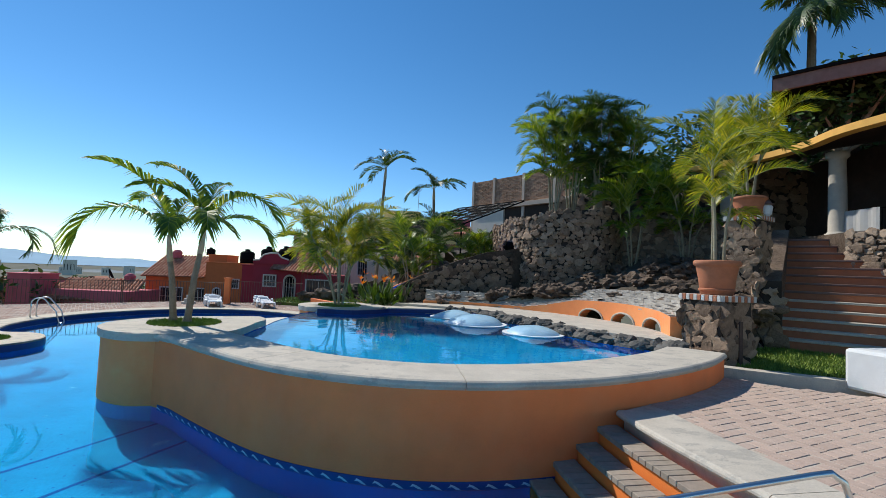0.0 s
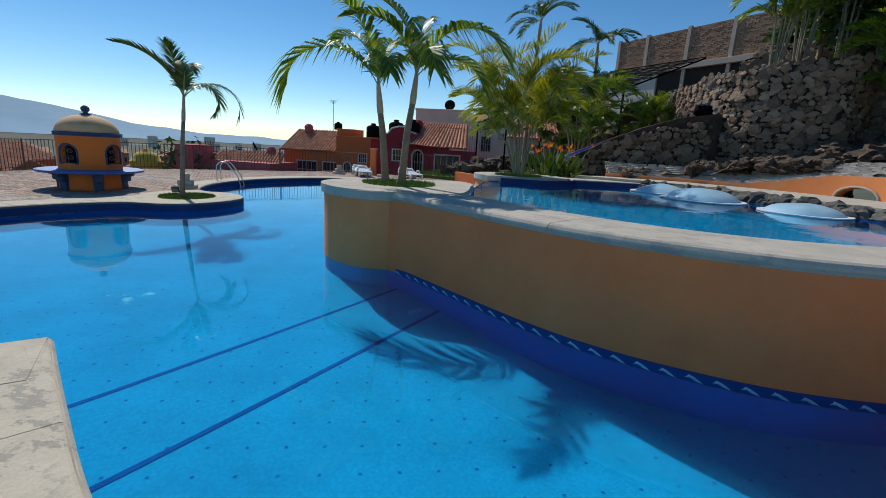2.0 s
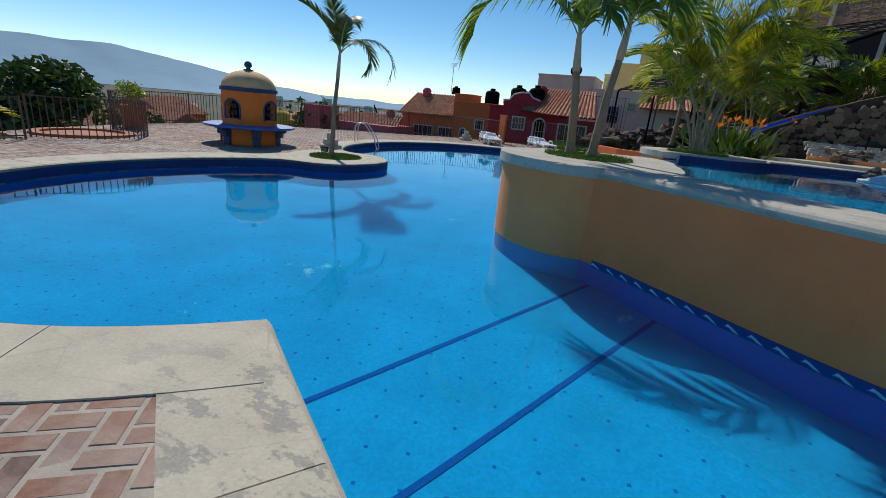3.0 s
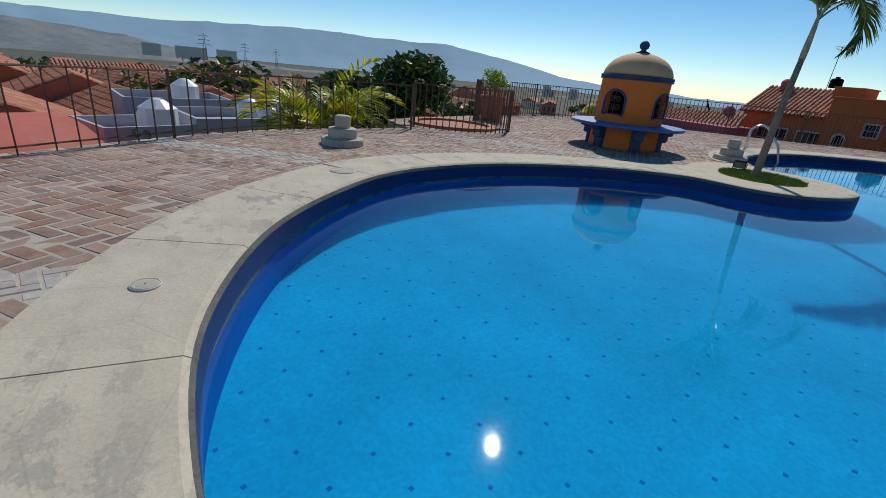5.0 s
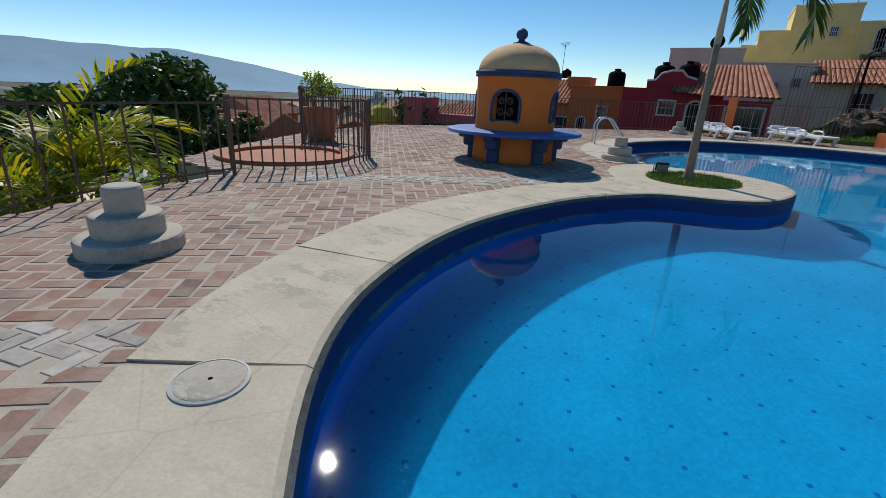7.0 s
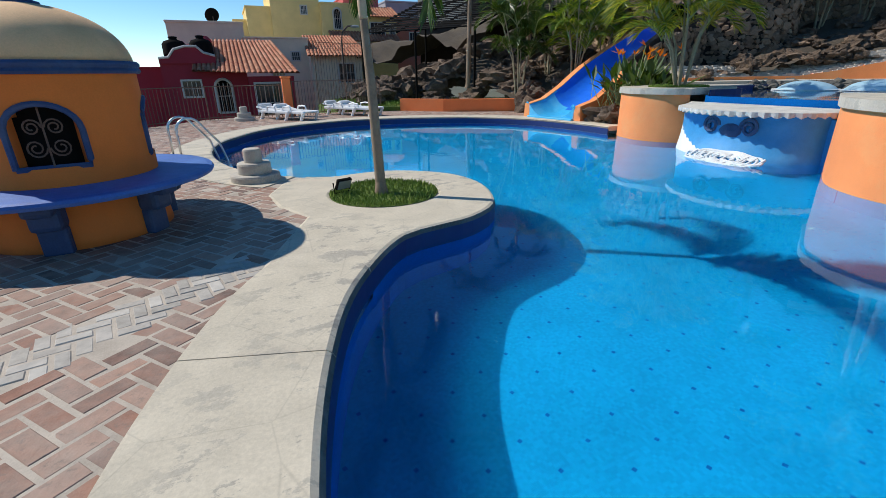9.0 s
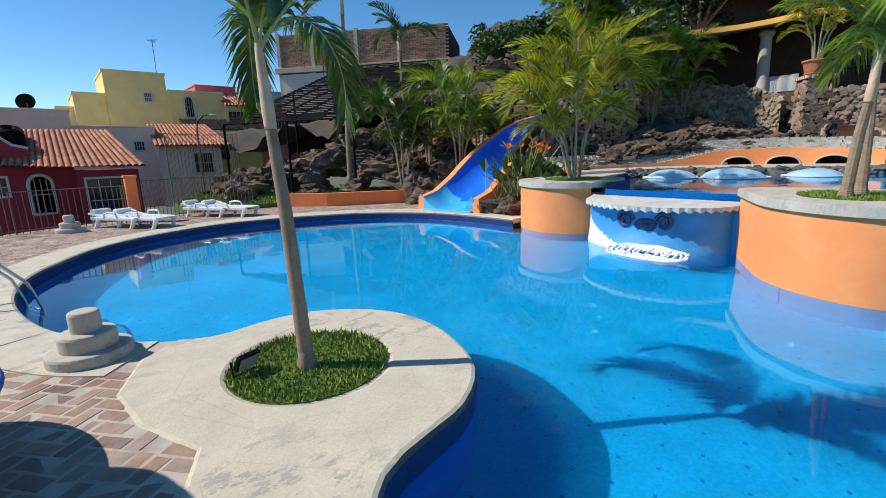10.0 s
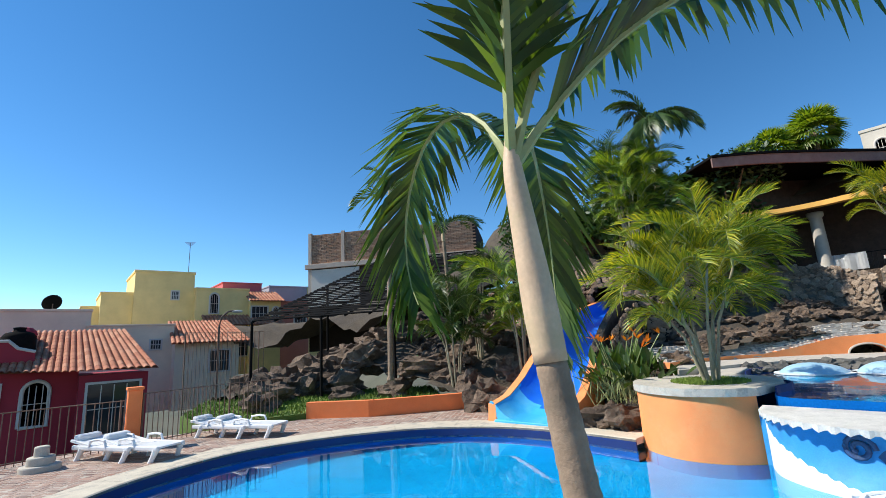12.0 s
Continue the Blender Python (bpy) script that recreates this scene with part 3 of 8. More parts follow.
border_tiles("tile_border_front", front[:-1], WATER - 0.14, WATER + 0.05, 0.032, "dark blue tile band with white waves at the water line")
border_tiles("tile_border_bay", offset_line(bay, -0.0)[2:], WATER - 0.06, -0.06, -0.012, "dark blue tile border under the pool coping")
inner_far = [p for p in raised_water if p[1] > 14.8 and p[0] < 0.6]
border_tiles("tile_border_upper", sorted(inner_far, key=lambda p: p[0]), 0.86, 1.06, -0.02, "blue and white wave tiles on the raised pool")

# ---- deck and its coping ----
west_bay = [p for p in bay if not (p[0] > -14.7 and 10.4 < p[1] < 14.45)]
first = [p for p in bay[:bay.index(west_bay[-1])] if p[1] < 10.6]
run1 = first
run2 = [p for p in bay if p[1] > 14.45]
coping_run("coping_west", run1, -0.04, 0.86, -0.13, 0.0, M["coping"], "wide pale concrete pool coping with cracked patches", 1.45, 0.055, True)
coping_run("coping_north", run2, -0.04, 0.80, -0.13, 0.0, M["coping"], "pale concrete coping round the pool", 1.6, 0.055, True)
coping_run("coping_south", south[12:], -0.03, 0.72, -0.13, -0.005, M["coping"], "worn concrete coping by the pool entrance", 1.6, 0.055)
lobe = [p for p in bay if p[0] > -14.75 and 10.3 < p[1] < 14.6]
lobe = offset_line(lobe, -0.04)
ISLE = (-13.78, 12.82)
isle_out = lobe + [(-15.0, 14.1), (-15.28, 13.4), (-15.2, 12.7), (-14.95, 12.1), (-15.3, 11.3), (-15.55, 10.7)]
hole = [(ISLE[0] + 0.74 * math.cos(a), ISLE[1] + 0.78 * math.sin(a)) for a in [2 * math.pi * i / 40 for i in range(40)]]
bm = bmesh.new()
holed(bm, isle_out, [hole], 0.002)
ext = bmesh.ops.extrude_face_region(bm, geom=list(bm.faces))
bmesh.ops.translate(bm, vec=(0, 0, -0.13), verts=[v for v in ext["geom"] if isinstance(v, bmesh.types.BMVert)])
bmesh.ops.recalc_face_normals(bm, faces=bm.faces)
rim_edges = [e for e in bm.edges if e.calc_face_angle(0) > 1.0 and all(v.co.z > -0.01 for v in e.verts)]
bmesh.ops.bevel(bm, geom=rim_edges, offset=0.045, segments=2, affect="EDGES", profile=0.5)
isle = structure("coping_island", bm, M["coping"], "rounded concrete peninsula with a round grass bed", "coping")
# same stained and shaded colour on the island's upright edge
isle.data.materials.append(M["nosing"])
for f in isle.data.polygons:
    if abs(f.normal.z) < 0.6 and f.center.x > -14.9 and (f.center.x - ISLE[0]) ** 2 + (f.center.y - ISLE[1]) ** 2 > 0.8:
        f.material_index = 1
bm = bmesh.new()
wall_strip(bm, lobe, -0.5, -0.1)
structure("wall_island", bm, M["mosaic_wall"], "blue tiled side of the peninsula", "pool wall")

# ground under the deck, with the pool cut out of it
deck_edge = [(-16.4, 0.9), (-17.3, 2.05), (-18.1, 3.1), (-18.8, 4.4), (-19.25, 6.2), (-19.6, 8.0), (-21.2, 8.1), (-22.0, 9.4), (-23.5, 13.0), (-24.4, 17.5), (-22.4, 20.4), (-20.5, 22.6), (-18.0, 25.2),
             (-16.4, 27.2), (-12.9, 28.4), (-9.6, 27.6), (-8.0, 26.9), (-4.0, 23.9), (-3.9, 21.9), (-4.9, 21.0), (-5.0, 17.8)]
bm = bmesh.new()
deck_poly = deck_edge + [(-5.3, 17.5)] + bay[::-1] + [(-7.12, 3.85), (-5.89, 3.02), (-4.0, 2.0), (-2.5, 1.3), (-2.5, -3.5), (-14.0, -2.0)]
f = bm.faces.new([bm.verts.new((x, y, -0.0148)) for x, y in deck_poly])
if f.normal.z < 0:
    f.normal_flip()
ext = bmesh.ops.extrude_face_region(bm, geom=[f])
bmesh.ops.translate(bm, vec=(0, 0, -0.5), verts=[v for v in ext["geom"] if isinstance(v, bmesh.types.BMVert)])
bmesh.ops.recalc_face_normals(bm, faces=bm.faces)
deck = structure("pavement_deck", bm, M["mortar"], "pool deck of worn herringbone clay bricks", "pavement")

# ---- terrace, steps into the pool ----
TERR = 0.62
terrace_poly = [(1.95, 6.45), (2.05, 5.6), (2.3, 4.2), (2.35, 2.7), (1.2, 2.6), (1.02, 0.35), (0.4, -0.1), (-1.0, 0.55), (-1.25, -0.7), (-2.2, -3.5), (9.5, -3.5), (9.5, 7.0), (5.9, 8.2), (4.95, 8.95), (3.14, 7.25)]
bm = bmesh.new()
slab(bm, terrace_poly, -0.6, TERR - 0.013)
structure("pavement_terrace", bm, M["mortar"], "upper terrace of clay bricks above the pool", "pavement")
edge_line = [(1.86, 6.4), (1.94, 5.7), (2.12, 4.75), (2.3, 3.9), (2.4, 3.0), (2.4, 1.6)]
coping_run("coping_terrace", smooth_line(edge_line, 0.2), -0.05, 0.72, TERR - 0.1, TERR + 0.004, M["rim"], "worn concrete nosing slab at the head of the steps", 2.6, 0.04)
steps = thing("pool_steps", "orange plastered steps with grey brick treads down into the pool", "steps", kind="structure")
base = smooth_line(edge_line, 0.2)
for i in range(4):
    z = TERR - 0.2 * (i + 1)
    d0, d1 = -0.02 - 0.34 * (i + 1), 0.1
    bm = bmesh.new()
    sweep(bm, base, [(d0 + 0.03, FLOOR), (d0 + 0.03, z - 0.07), (d1, z - 0.07), (d1, FLOOR)])
    part("riser", bm, M["kiosk"], steps, "orange plastered riser")
    run = offset_line(base, d0 + 0.17)
    for a, b in zip(run, run[1:]):
        v = Vector(b) - Vector(a)
        k = max(1, round(v.length / 0.16))
        for j in range(k):
            c = Vector(a) + v * ((j + 0.5) / k)
            bm = bmesh.new()
            ang = math.degrees(math.atan2(v.y, v.x))
            w = v.length / k / 2 - 0.004
            box(bm, -w, w, -0.165, 0.165, -0.07, random.uniform(-0.004, 0.003), 0.008, pose(c.x, c.y, z, 0, 0, ang))
            part("brick", bm, M["step_brick"], steps)
# steps down from the terrace along the pool's south edge
for i in range(3):
    bm = bmesh.new()
    slab(bm, [(-1.2 - 0.42 * i, -0.74 + 0.27 * i), (-1.62 - 0.42 * i, -0.47 + 0.27 * i), (-2.6 - 0.42 * i, -3.4), (-2.2 - 0.42 * i, -3.4)], -0.5, TERR - 0.155 * (i + 1), 0.015)
    structure("step", bm, M["rim"], "plain concrete step beside the pool", "step")

# ---- plants ----
def frond(leaf, stem, at, az, el, length, bend, pairs, leaf_len, leaf_w, sag=0.5, lift=25.0, rng=random, width=0.012):
    """One feather leaf: a bending rib and two rows of narrow folded leaflets."""
    n = 14
    p = Vector(at)
    pts, tans = [p.copy()], []
    for i in range(n):
        e = radians(el - bend * ((i + 0.5) / n) ** 1.3)
        d = Vector((math.cos(radians(az)) * math.cos(e), math.sin(radians(az)) * math.cos(e), math.sin(e)))
        tans.append(d)
        p = p + d * (length / n)
        pts.append(p.copy())
    tube(stem, pts, [max(0.004, width * (1 - 0.8 * i / n)) for i in range(n + 1)], 5)
    side0 = Vector((-math.sin(radians(az)), math.cos(radians(az)), 0))
    for k in range(pairs):
        u = 0.10 + 0.90 * (k + rng.uniform(0.2, 0.8)) / pairs
        i = min(n - 1, int(u * n))
        w = u * n - i
        q = pts[i].lerp(pts[i + 1], w)
        t = tans[i]
        up = side0.cross(t) * -1
        if up.z < 0:
            up = -up
        ll = leaf_len * (0.45 + 0.9 * math.sin(math.pi * min(1.0, u * 0.82 + 0.12))) * rng.uniform(0.85, 1.1)
        for s in (-1, 1):
            a = radians(rng.uniform(42, 58) - 22 * u)
            d = (t * math.cos(a) + side0 * (s * math.sin(a)) + up * math.sin(radians(lift))).normalized()
            wv = t.cross(d).normalized()
            flat = d.cross(wv)
            ww = leaf_w * rng.uniform(0.8, 1.15)
            mid = q + d * ll * 0.5 - Vector((0, 0, sag * ll * 0.10))
            tip = q + d * ll * 0.95 - Vector((0, 0, sag * ll * rng.uniform(0.35, 0.6)))
            e1 = (t - d * t.dot(d)).normalized() * ww
            a0, a1 = leaf.verts.new(q - e1 * 0.35), leaf.verts.new(q + e1 * 0.35)
            b0, b1 = leaf.verts.new(mid - e1 * 0.5), leaf.verts.new(mid + e1 * 0.5)
            c0 = leaf.verts.new(tip)
            leaf.faces.new((a0, a1, b1, b0))
            leaf.faces.new((b0, b1, c0))


def crown_parts(root, fronds, leaf_m, stem_m, label=""):
    """Each leaf a part: its leaflets, and the rib under it."""
    for spec in fronds:
        leaf, stem = bmesh.new(), bmesh.new()
        frond(leaf, stem, **spec)
        f = part("frond", leaf, leaf_m, root, label)
        part("rib", stem, stem_m, f)


def trunk_part(root, pts, radii, material, rings=True, name="trunk"):
    bm = bmesh.new()
    line, rr = [], []
    n = 90 if rings == "fine" else 40 if rings else 14
    for i in range(n + 1):
        u = i / n * (len(pts) - 1)
        k = min(int(u), len(pts) - 2)
        w = u - k
        line.append(Vector(pts[k]).lerp(Vector(pts[k + 1]), w))
        r = radii[k] + w * (radii[k + 1] - radii[k])
        rr.append(r * (1.03 if rings and i % 2 else 0.985))
    tube(bm, line, rr, 20 if rings == "fine" or name == "crown_shaft" else 10)
    return part(name, bm, material, root, smooth=rings != True)


def feather_palm(at, top, r0, r1, fronds, label, shaft=0.0, leaf_m="leaf", group="", pale=False, rings=True):
    """at: foot; top: the place where the leaves part, relative to the foot."""
    root = thing("palm_tree", label, "palm tree", at, group=group)
    t = Vector(top)
    mid = Vector((t.x * 0.4, t.y * 0.4, t.z * 0.5))
    end = t * (1 - shaft / max(t.length, 0.1)) if shaft else t
    trunk_part(root, [(0, 0, -0.05), (t.x * 0.06, t.y * 0.06, 0.12), tuple(mid), tuple(end)], [r0 * 1.5, r0, (r0 + r1) / 2, r1], M["trunk_pale" if pale else "trunk"], rings)
    if shaft:
        trunk_part(root, [tuple(end), tuple(end.lerp(t, 0.25)), tuple(t), tuple(t + Vector((0, 0, 0.16)))], [r1 * 1.12, r1 * 1.2, r1 * 0.75, r1 * 0.3], M["crown_shaft"], False, "crown_shaft")
    for f in fronds:
        f["at"] = tuple(t + Vector((0, 0, f.pop("rise", 0.0))))
    crown_parts(root, fronds, M[leaf_m], M["shaft"])
    return root


def random_fronds(rng, n, length, el=(15, 75), bend=(60, 110), pairs=26, leaf_len=0.42, leaf_w=0.03, sag=0.6):
    out = []
    a0 = rng.uniform(0, 360)
    for i in range(n):
        e = el[1] - (el[1] - el[0]) * ((i * 0.618) % 1.0)
        out.append(dict(az=a0 + 137.5 * i, el=e, length=length * rng.uniform(0.8, 1.1), bend=rng.uniform(*bend), pairs=pairs, leaf_len=leaf_len * rng.uniform(0.85, 1.1), leaf_w=leaf_w, sag=sag, rng=rng))
    return out


def areca(at, height, spread, stems, label, seed, leaf_m="leaf_gold", group="", per=5, length=1.5, pairs=20, leaf_len=0.38, leaf_w=0.028, name="areca_palm"):
    """A clump of thin ringed stems, each with its own arching leaves."""
    rng = random.Random(seed)
    root = thing(name, label, "palm", at, group=group)
    for i in range(stems):
        a = 2 * math.pi * i / stems + rng.uniform(-0.4, 0.4)
        h = height * rng.uniform(0.45, 0.72)
        out = spread * rng.uniform(0.2, 0.6)
        foot = Vector((0.12 * math.cos(a), 0.12 * math.sin(a), -0.03))
        top = Vector((out * math.cos(a), out * math.sin(a), h))
        trunk_part(root, [tuple(foot), tuple(foot.lerp(top, 0.45) + Vector((-0.12 * top.x, -0.12 * top.y, 0.08 * h))), tuple(top)], [0.04, 0.03, 0.024], M["trunk_pale"], True, "stem")
        fr = []
        low = foot.lerp(top, 0.6) + Vector((0, 0, 0.05 * h))
        for k in range(max(2, per // 2)):
            fr.append(dict(at=tuple(low), az=math.degrees(a) + rng.uniform(-120, 120), el=rng.uniform(45, 80), length=length * rng.uniform(0.6, 0.95), bend=rng.uniform(70, 130), pairs=pairs, leaf_len=leaf_len * 0.9, leaf_w=leaf_w, sag=0.7, rng=rng, width=0.012))
        for k in range(per):
            fr.append(dict(at=tuple(top), az=math.degrees(a) + rng.uniform(-130, 130), el=rng.uniform(52, 88), length=length * rng.uniform(0.85, 1.3), bend=rng.uniform(60, 140), pairs=pairs, leaf_len=leaf_len, leaf_w=leaf_w, sag=0.5, rng=rng, width=0.014))
        crown_parts(root, fr, M[leaf_m], M["shaft"])
    return root


def leafy_tree(at, trunk_h, size, leaves, label, seed, leaf=0.3, leaf_m="leaf_tree", name="tree", category="tree"):
    """Trunk, limbs and a crown of many loose leaf clumps."""
    rng = random.Random(seed)
    root = thing(name, label, category, at)
    bm = bmesh.new()
    tube(bm, [(0, 0, -0.3), (0.05, 0.02, trunk_h * 0.5), (0, 0.1, trunk_h)], [size[0] * 0.09, size[0] * 0.07, size[0] * 0.05], 10)
    centres = []
    for i in range(9):
        a = i * 2.4 + rng.uniform(-0.3, 0.3)
        k = rng.uniform(0.35, 0.75)
        c = Vector((size[0] * k * math.cos(a), size[1] * k * math.sin(a), trunk_h + size[2] * rng.uniform(0.15, 0.95)))
        centres.append((c, rng.uniform(0.35, 0.55)))
        tube(bm, [(0, 0.05, trunk_h * 0.8), tuple(c * 0.5 + Vector((0, 0, trunk_h * 0.45))), tuple(c)], [size[0] * 0.045, size[0] * 0.03, size[0] * 0.012], 6)
    part("trunk", bm, M["trunk"], root)
    centres.append((Vector((0, 0, trunk_h + size[2] * 0.55)), 0.6))
    bm = bmesh.new()
    for i in range(leaves):
        c, r = rng.choice(centres)
        d = Vector((rng.gauss(0, 1), rng.gauss(0, 1), rng.gauss(0, 1))).normalized() * rng.uniform(0.55, 1.05)
        p = c + Vector((d.x * size[0] * r, d.y * size[1] * r, d.z * size[2] * r * 0.8))
        ax = Vector((rng.gauss(0, 1), rng.gauss(0, 1), rng.gauss(0, 0.6))).normalized()
        bx = ax.cross(Vector((rng.gauss(0, 1), rng.gauss(0, 1), rng.gauss(0, 1)))).normalized()
        l = leaf * rng.uniform(0.6, 1.3)
        bm.faces.new([bm.verts.new(p + ax * l * u + bx * l * v) for u, v in ((-0.5, 0), (0, 0.22), (0.5, 0), (0, -0.22))])
    part("crown", bm, M[leaf_m], root)
    return root


def grass_patch(name, inside_test, bounds, z, count, label, seed, h=0.05, soil=None):
    """Short uneven blades over an area."""
    rng = random.Random(seed)
    bm = bmesh.new()
    x0, x1, y0, y1 = bounds
    made = 0
    while made < count:
        x, y = rng.uniform(x0, x1), rng.uniform(y0, y1)
        if not inside_test(x, y):
            made += 1
            continue
        made += 1
        a = rng.uniform(0, math.pi)
        l = h * rng.uniform(0.6, 1.5)
        w = h * 0.22
        dx, dy = math.cos(a) * w, math.sin(a) * w
        lx, ly = rng.uniform(-0.6, 0.6) * l, rng.uniform(-0.6, 0.6) * l
        bm.faces.new((bm.verts.new((x - dx, y - dy, z)), bm.verts.new((x + dx, y + dy, z)), bm.verts.new((x + lx, y + ly, z + l))))
    return tagged(part(name, bm, M["blade"]), label, "grass", kind="stuff")


# island palm: young, with a green shaft and long arching leaves
R1 = random.Random(5)
ISLAND_PALM = (-13.85, 12.71, 0.02)
isle_fronds = [dict(az=-43, el=56, length=2.25, bend=92, pairs=96, leaf_len=0.50, leaf_w=0.039, sag=0.9, lift=18, rng=R1, width=0.02),
               dict(az=226, el=68, length=2.1, bend=70, pairs=91, leaf_len=0.40, leaf_w=0.034, sag=0.4, lift=22, rng=R1, width=0.022, rise=0.05),
               dict(az=-70, el=74, length=1.75, bend=52, pairs=78, leaf_len=0.44, leaf_w=0.034, sag=0.5, lift=20, rng=R1, width=0.02),
               dict(az=74, el=64, length=2.0, bend=205, pairs=86, leaf_len=0.34, leaf_w=0.028, sag=0.9, lift=10, rng=R1, width=0.018),
               dict(az=32, el=52, length=2.25, bend=165, pairs=86, leaf_len=0.38, leaf_w=0.033, sag=0.9, lift=8, rng=R1, width=0.018)]
feather_palm(ISLAND_PALM, (-0.02, 0.33, 2.80), 0.07, 0.048, isle_fronds, "young palm tree with a pale shaft in a grass bed", 0.66, "leaf_isle", rings="fine")

# the two palms of the south planter
R2 = random.Random(11)
fa = [dict(az=200, el=61, length=2.34, bend=150, pairs=56, leaf_len=0.60, leaf_w=0.042, sag=1.5, rng=R2), dict(az=235, el=84, length=2.34, bend=93, pairs=54, leaf_len=0.52, leaf_w=0.042, sag=1.0, rng=R2),
      dict(az=150, el=77, length=1.92, bend=100, pairs=46, leaf_len=0.5, leaf_w=0.042, sag=1.0, rng=R2), dict(az=20, el=64, length=1.52, bend=118, pairs=46, leaf_len=0.5, leaf_w=0.042, sag=1.2, rng=R2),
      dict(az=300, el=59, length=1.42, bend=125, pairs=46, leaf_len=0.5, leaf_w=0.042, sag=1.2, rng=R2), dict(az=90, el=79, length=1.63, bend=87, pairs=46, leaf_len=0.5, leaf_w=0.042, sag=1.1, rng=R2)]
feather_palm((-6.62, 10.05, 1.12), (-0.14, -0.15, 1.8), 0.075, 0.055, fa, "young palm tree with drooping fronds in the round planter", 0.5, group="planter palms")
fb = [dict(az=170, el=86, length=2.23, bend=87, pairs=54, leaf_len=0.52, leaf_w=0.042, sag=1.0, rng=R2), dict(az=350, el=71, length=2.23, bend=137, pairs=56, leaf_len=0.60, leaf_w=0.042, sag=1.5, rng=R2),
      dict(az=215, el=79, length=1.83, bend=106, pairs=46, leaf_len=0.5, leaf_w=0.042, sag=1.0, rng=R2), dict(az=30, el=49, length=1.72, bend=125, pairs=46, leaf_len=0.42, leaf_w=0.042, sag=1.2, rng=R2),
      dict(az=300, el=54, length=1.52, bend=125, pairs=46, leaf_len=0.5, leaf_w=0.042, sag=1.2, rng=R2), dict(az=95, el=84, length=1.72, bend=75, pairs=46, leaf_len=0.5, leaf_w=0.042, sag=1.1, rng=R2)]
feather_palm((-6.25, 9.93, 1.12), (0.2, 0.08, 2.0), 0.075, 0.055, fb, "young palm tree leaning outward in the round planter", 0.5, group="planter palms")
areca((-4.3, 16.1, 1.12), 3.7, 1.9, 8, "golden areca palm clump in the round planter beside the slide", 21, "leaf_gold", "", 7, 1.8, 44, 0.5, 0.024)


def bed_disc(cx, cy, r, z, label, seed):
    bm = bmesh.new()
    lathe(bm, [(r, z - 0.1), (r, z - 0.005), (r * 0.6, z + 0.012), (0.0001, z + 0.016)], 36, Matrix.Translation((cx, cy, 0)))
    tagged(part("grass_bed", bm, M["grass"]), label, "grass bed", kind="structure")
    grass_patch("grass", lambda x, y: (x - cx) ** 2 + (y - cy) ** 2 < r * r, (cx - r, cx + r, cy - r, cy + r), z, 5200, "short green grass blades in the round bed", seed, 0.045)


bed_disc(ISLE[0], ISLE[1], 0.745, 0.0, "round bed of short grass under the palm", 1)
bed_disc(-6.3, 9.95, 0.72, 1.10, "round grass bed in the planter rim", 2)
bed_disc(-4.3, 16.15, 0.75, 1.10, "round grass bed in the planter by the slide", 3)

# bird of paradise by the slide
def paradise_plant(at, label, seed):
    rng = random.Random(seed)
    root = thing("bird_of_paradise", label, "plant", at)
    root.scale = (1.45, 1.45, 1.35)
    leaf, stem, fl = bmesh.new(), bmesh.new(), bmesh.new()
    for i in range(150):
        a, e = rng.uniform(0, 360), rng.uniform(35, 88)
        l = rng.uniform(0.75, 1.35)
        foot = Vector((rng.gauss(0, 0.3), rng.gauss(0, 0.3), 0))
        d = Vector((math.cos(radians(a)) * math.cos(radians(e)), math.sin(radians(a)) * math.cos(radians(e)), math.sin(radians(e))))
        tube(stem, [foot, foot + d * l * 0.55], 0.008, 4)
        s = d.cross(Vector((0, 0, 1))).normalized() * rng.uniform(0.05, 0.085)
        b = foot + d * l * 0.5
        t = foot + d * l - Vector((0, 0, 0.12))
        m = b.lerp(t, 0.45) + Vector((0, 0, 0.04))
        v = [leaf.verts.new(x) for x in (b, m - s, t, m + s)]
        leaf.faces.new((v[0], v[1], v[2], v[3]))
    for i in range(12):
        a = rng.uniform(0, 360)
        top = Vector((rng.gauss(0, 0.4), rng.gauss(0, 0.4), rng.uniform(1.0, 1.35)))
        tube(stem, [top * 0.2, top], 0.009, 4)
        for k in range(4):
            d = Vector((rng.gauss(0, 1), rng.gauss(0, 1), rng.uniform(0.5, 1.5))).normalized() * rng.uniform(0.12, 0.2)
            s = d.cross(Vector((0.3, 0.2, 1))).normalized() * 0.025
            fl.faces.new([fl.verts.new(x) for x in (top, top + d * 0.5 + s, top + d, top + d * 0.5 - s)])
    part("leaves", leaf, M["leaf_dark"], root)
    part("stems", stem, M["shaft"], root)
    part("flowers", fl, M["flower"], root, "orange flowers")


paradise_plant((-3.3, 18.75, 0.45), "bird of paradise plant with orange flowers beside the slide", 4)

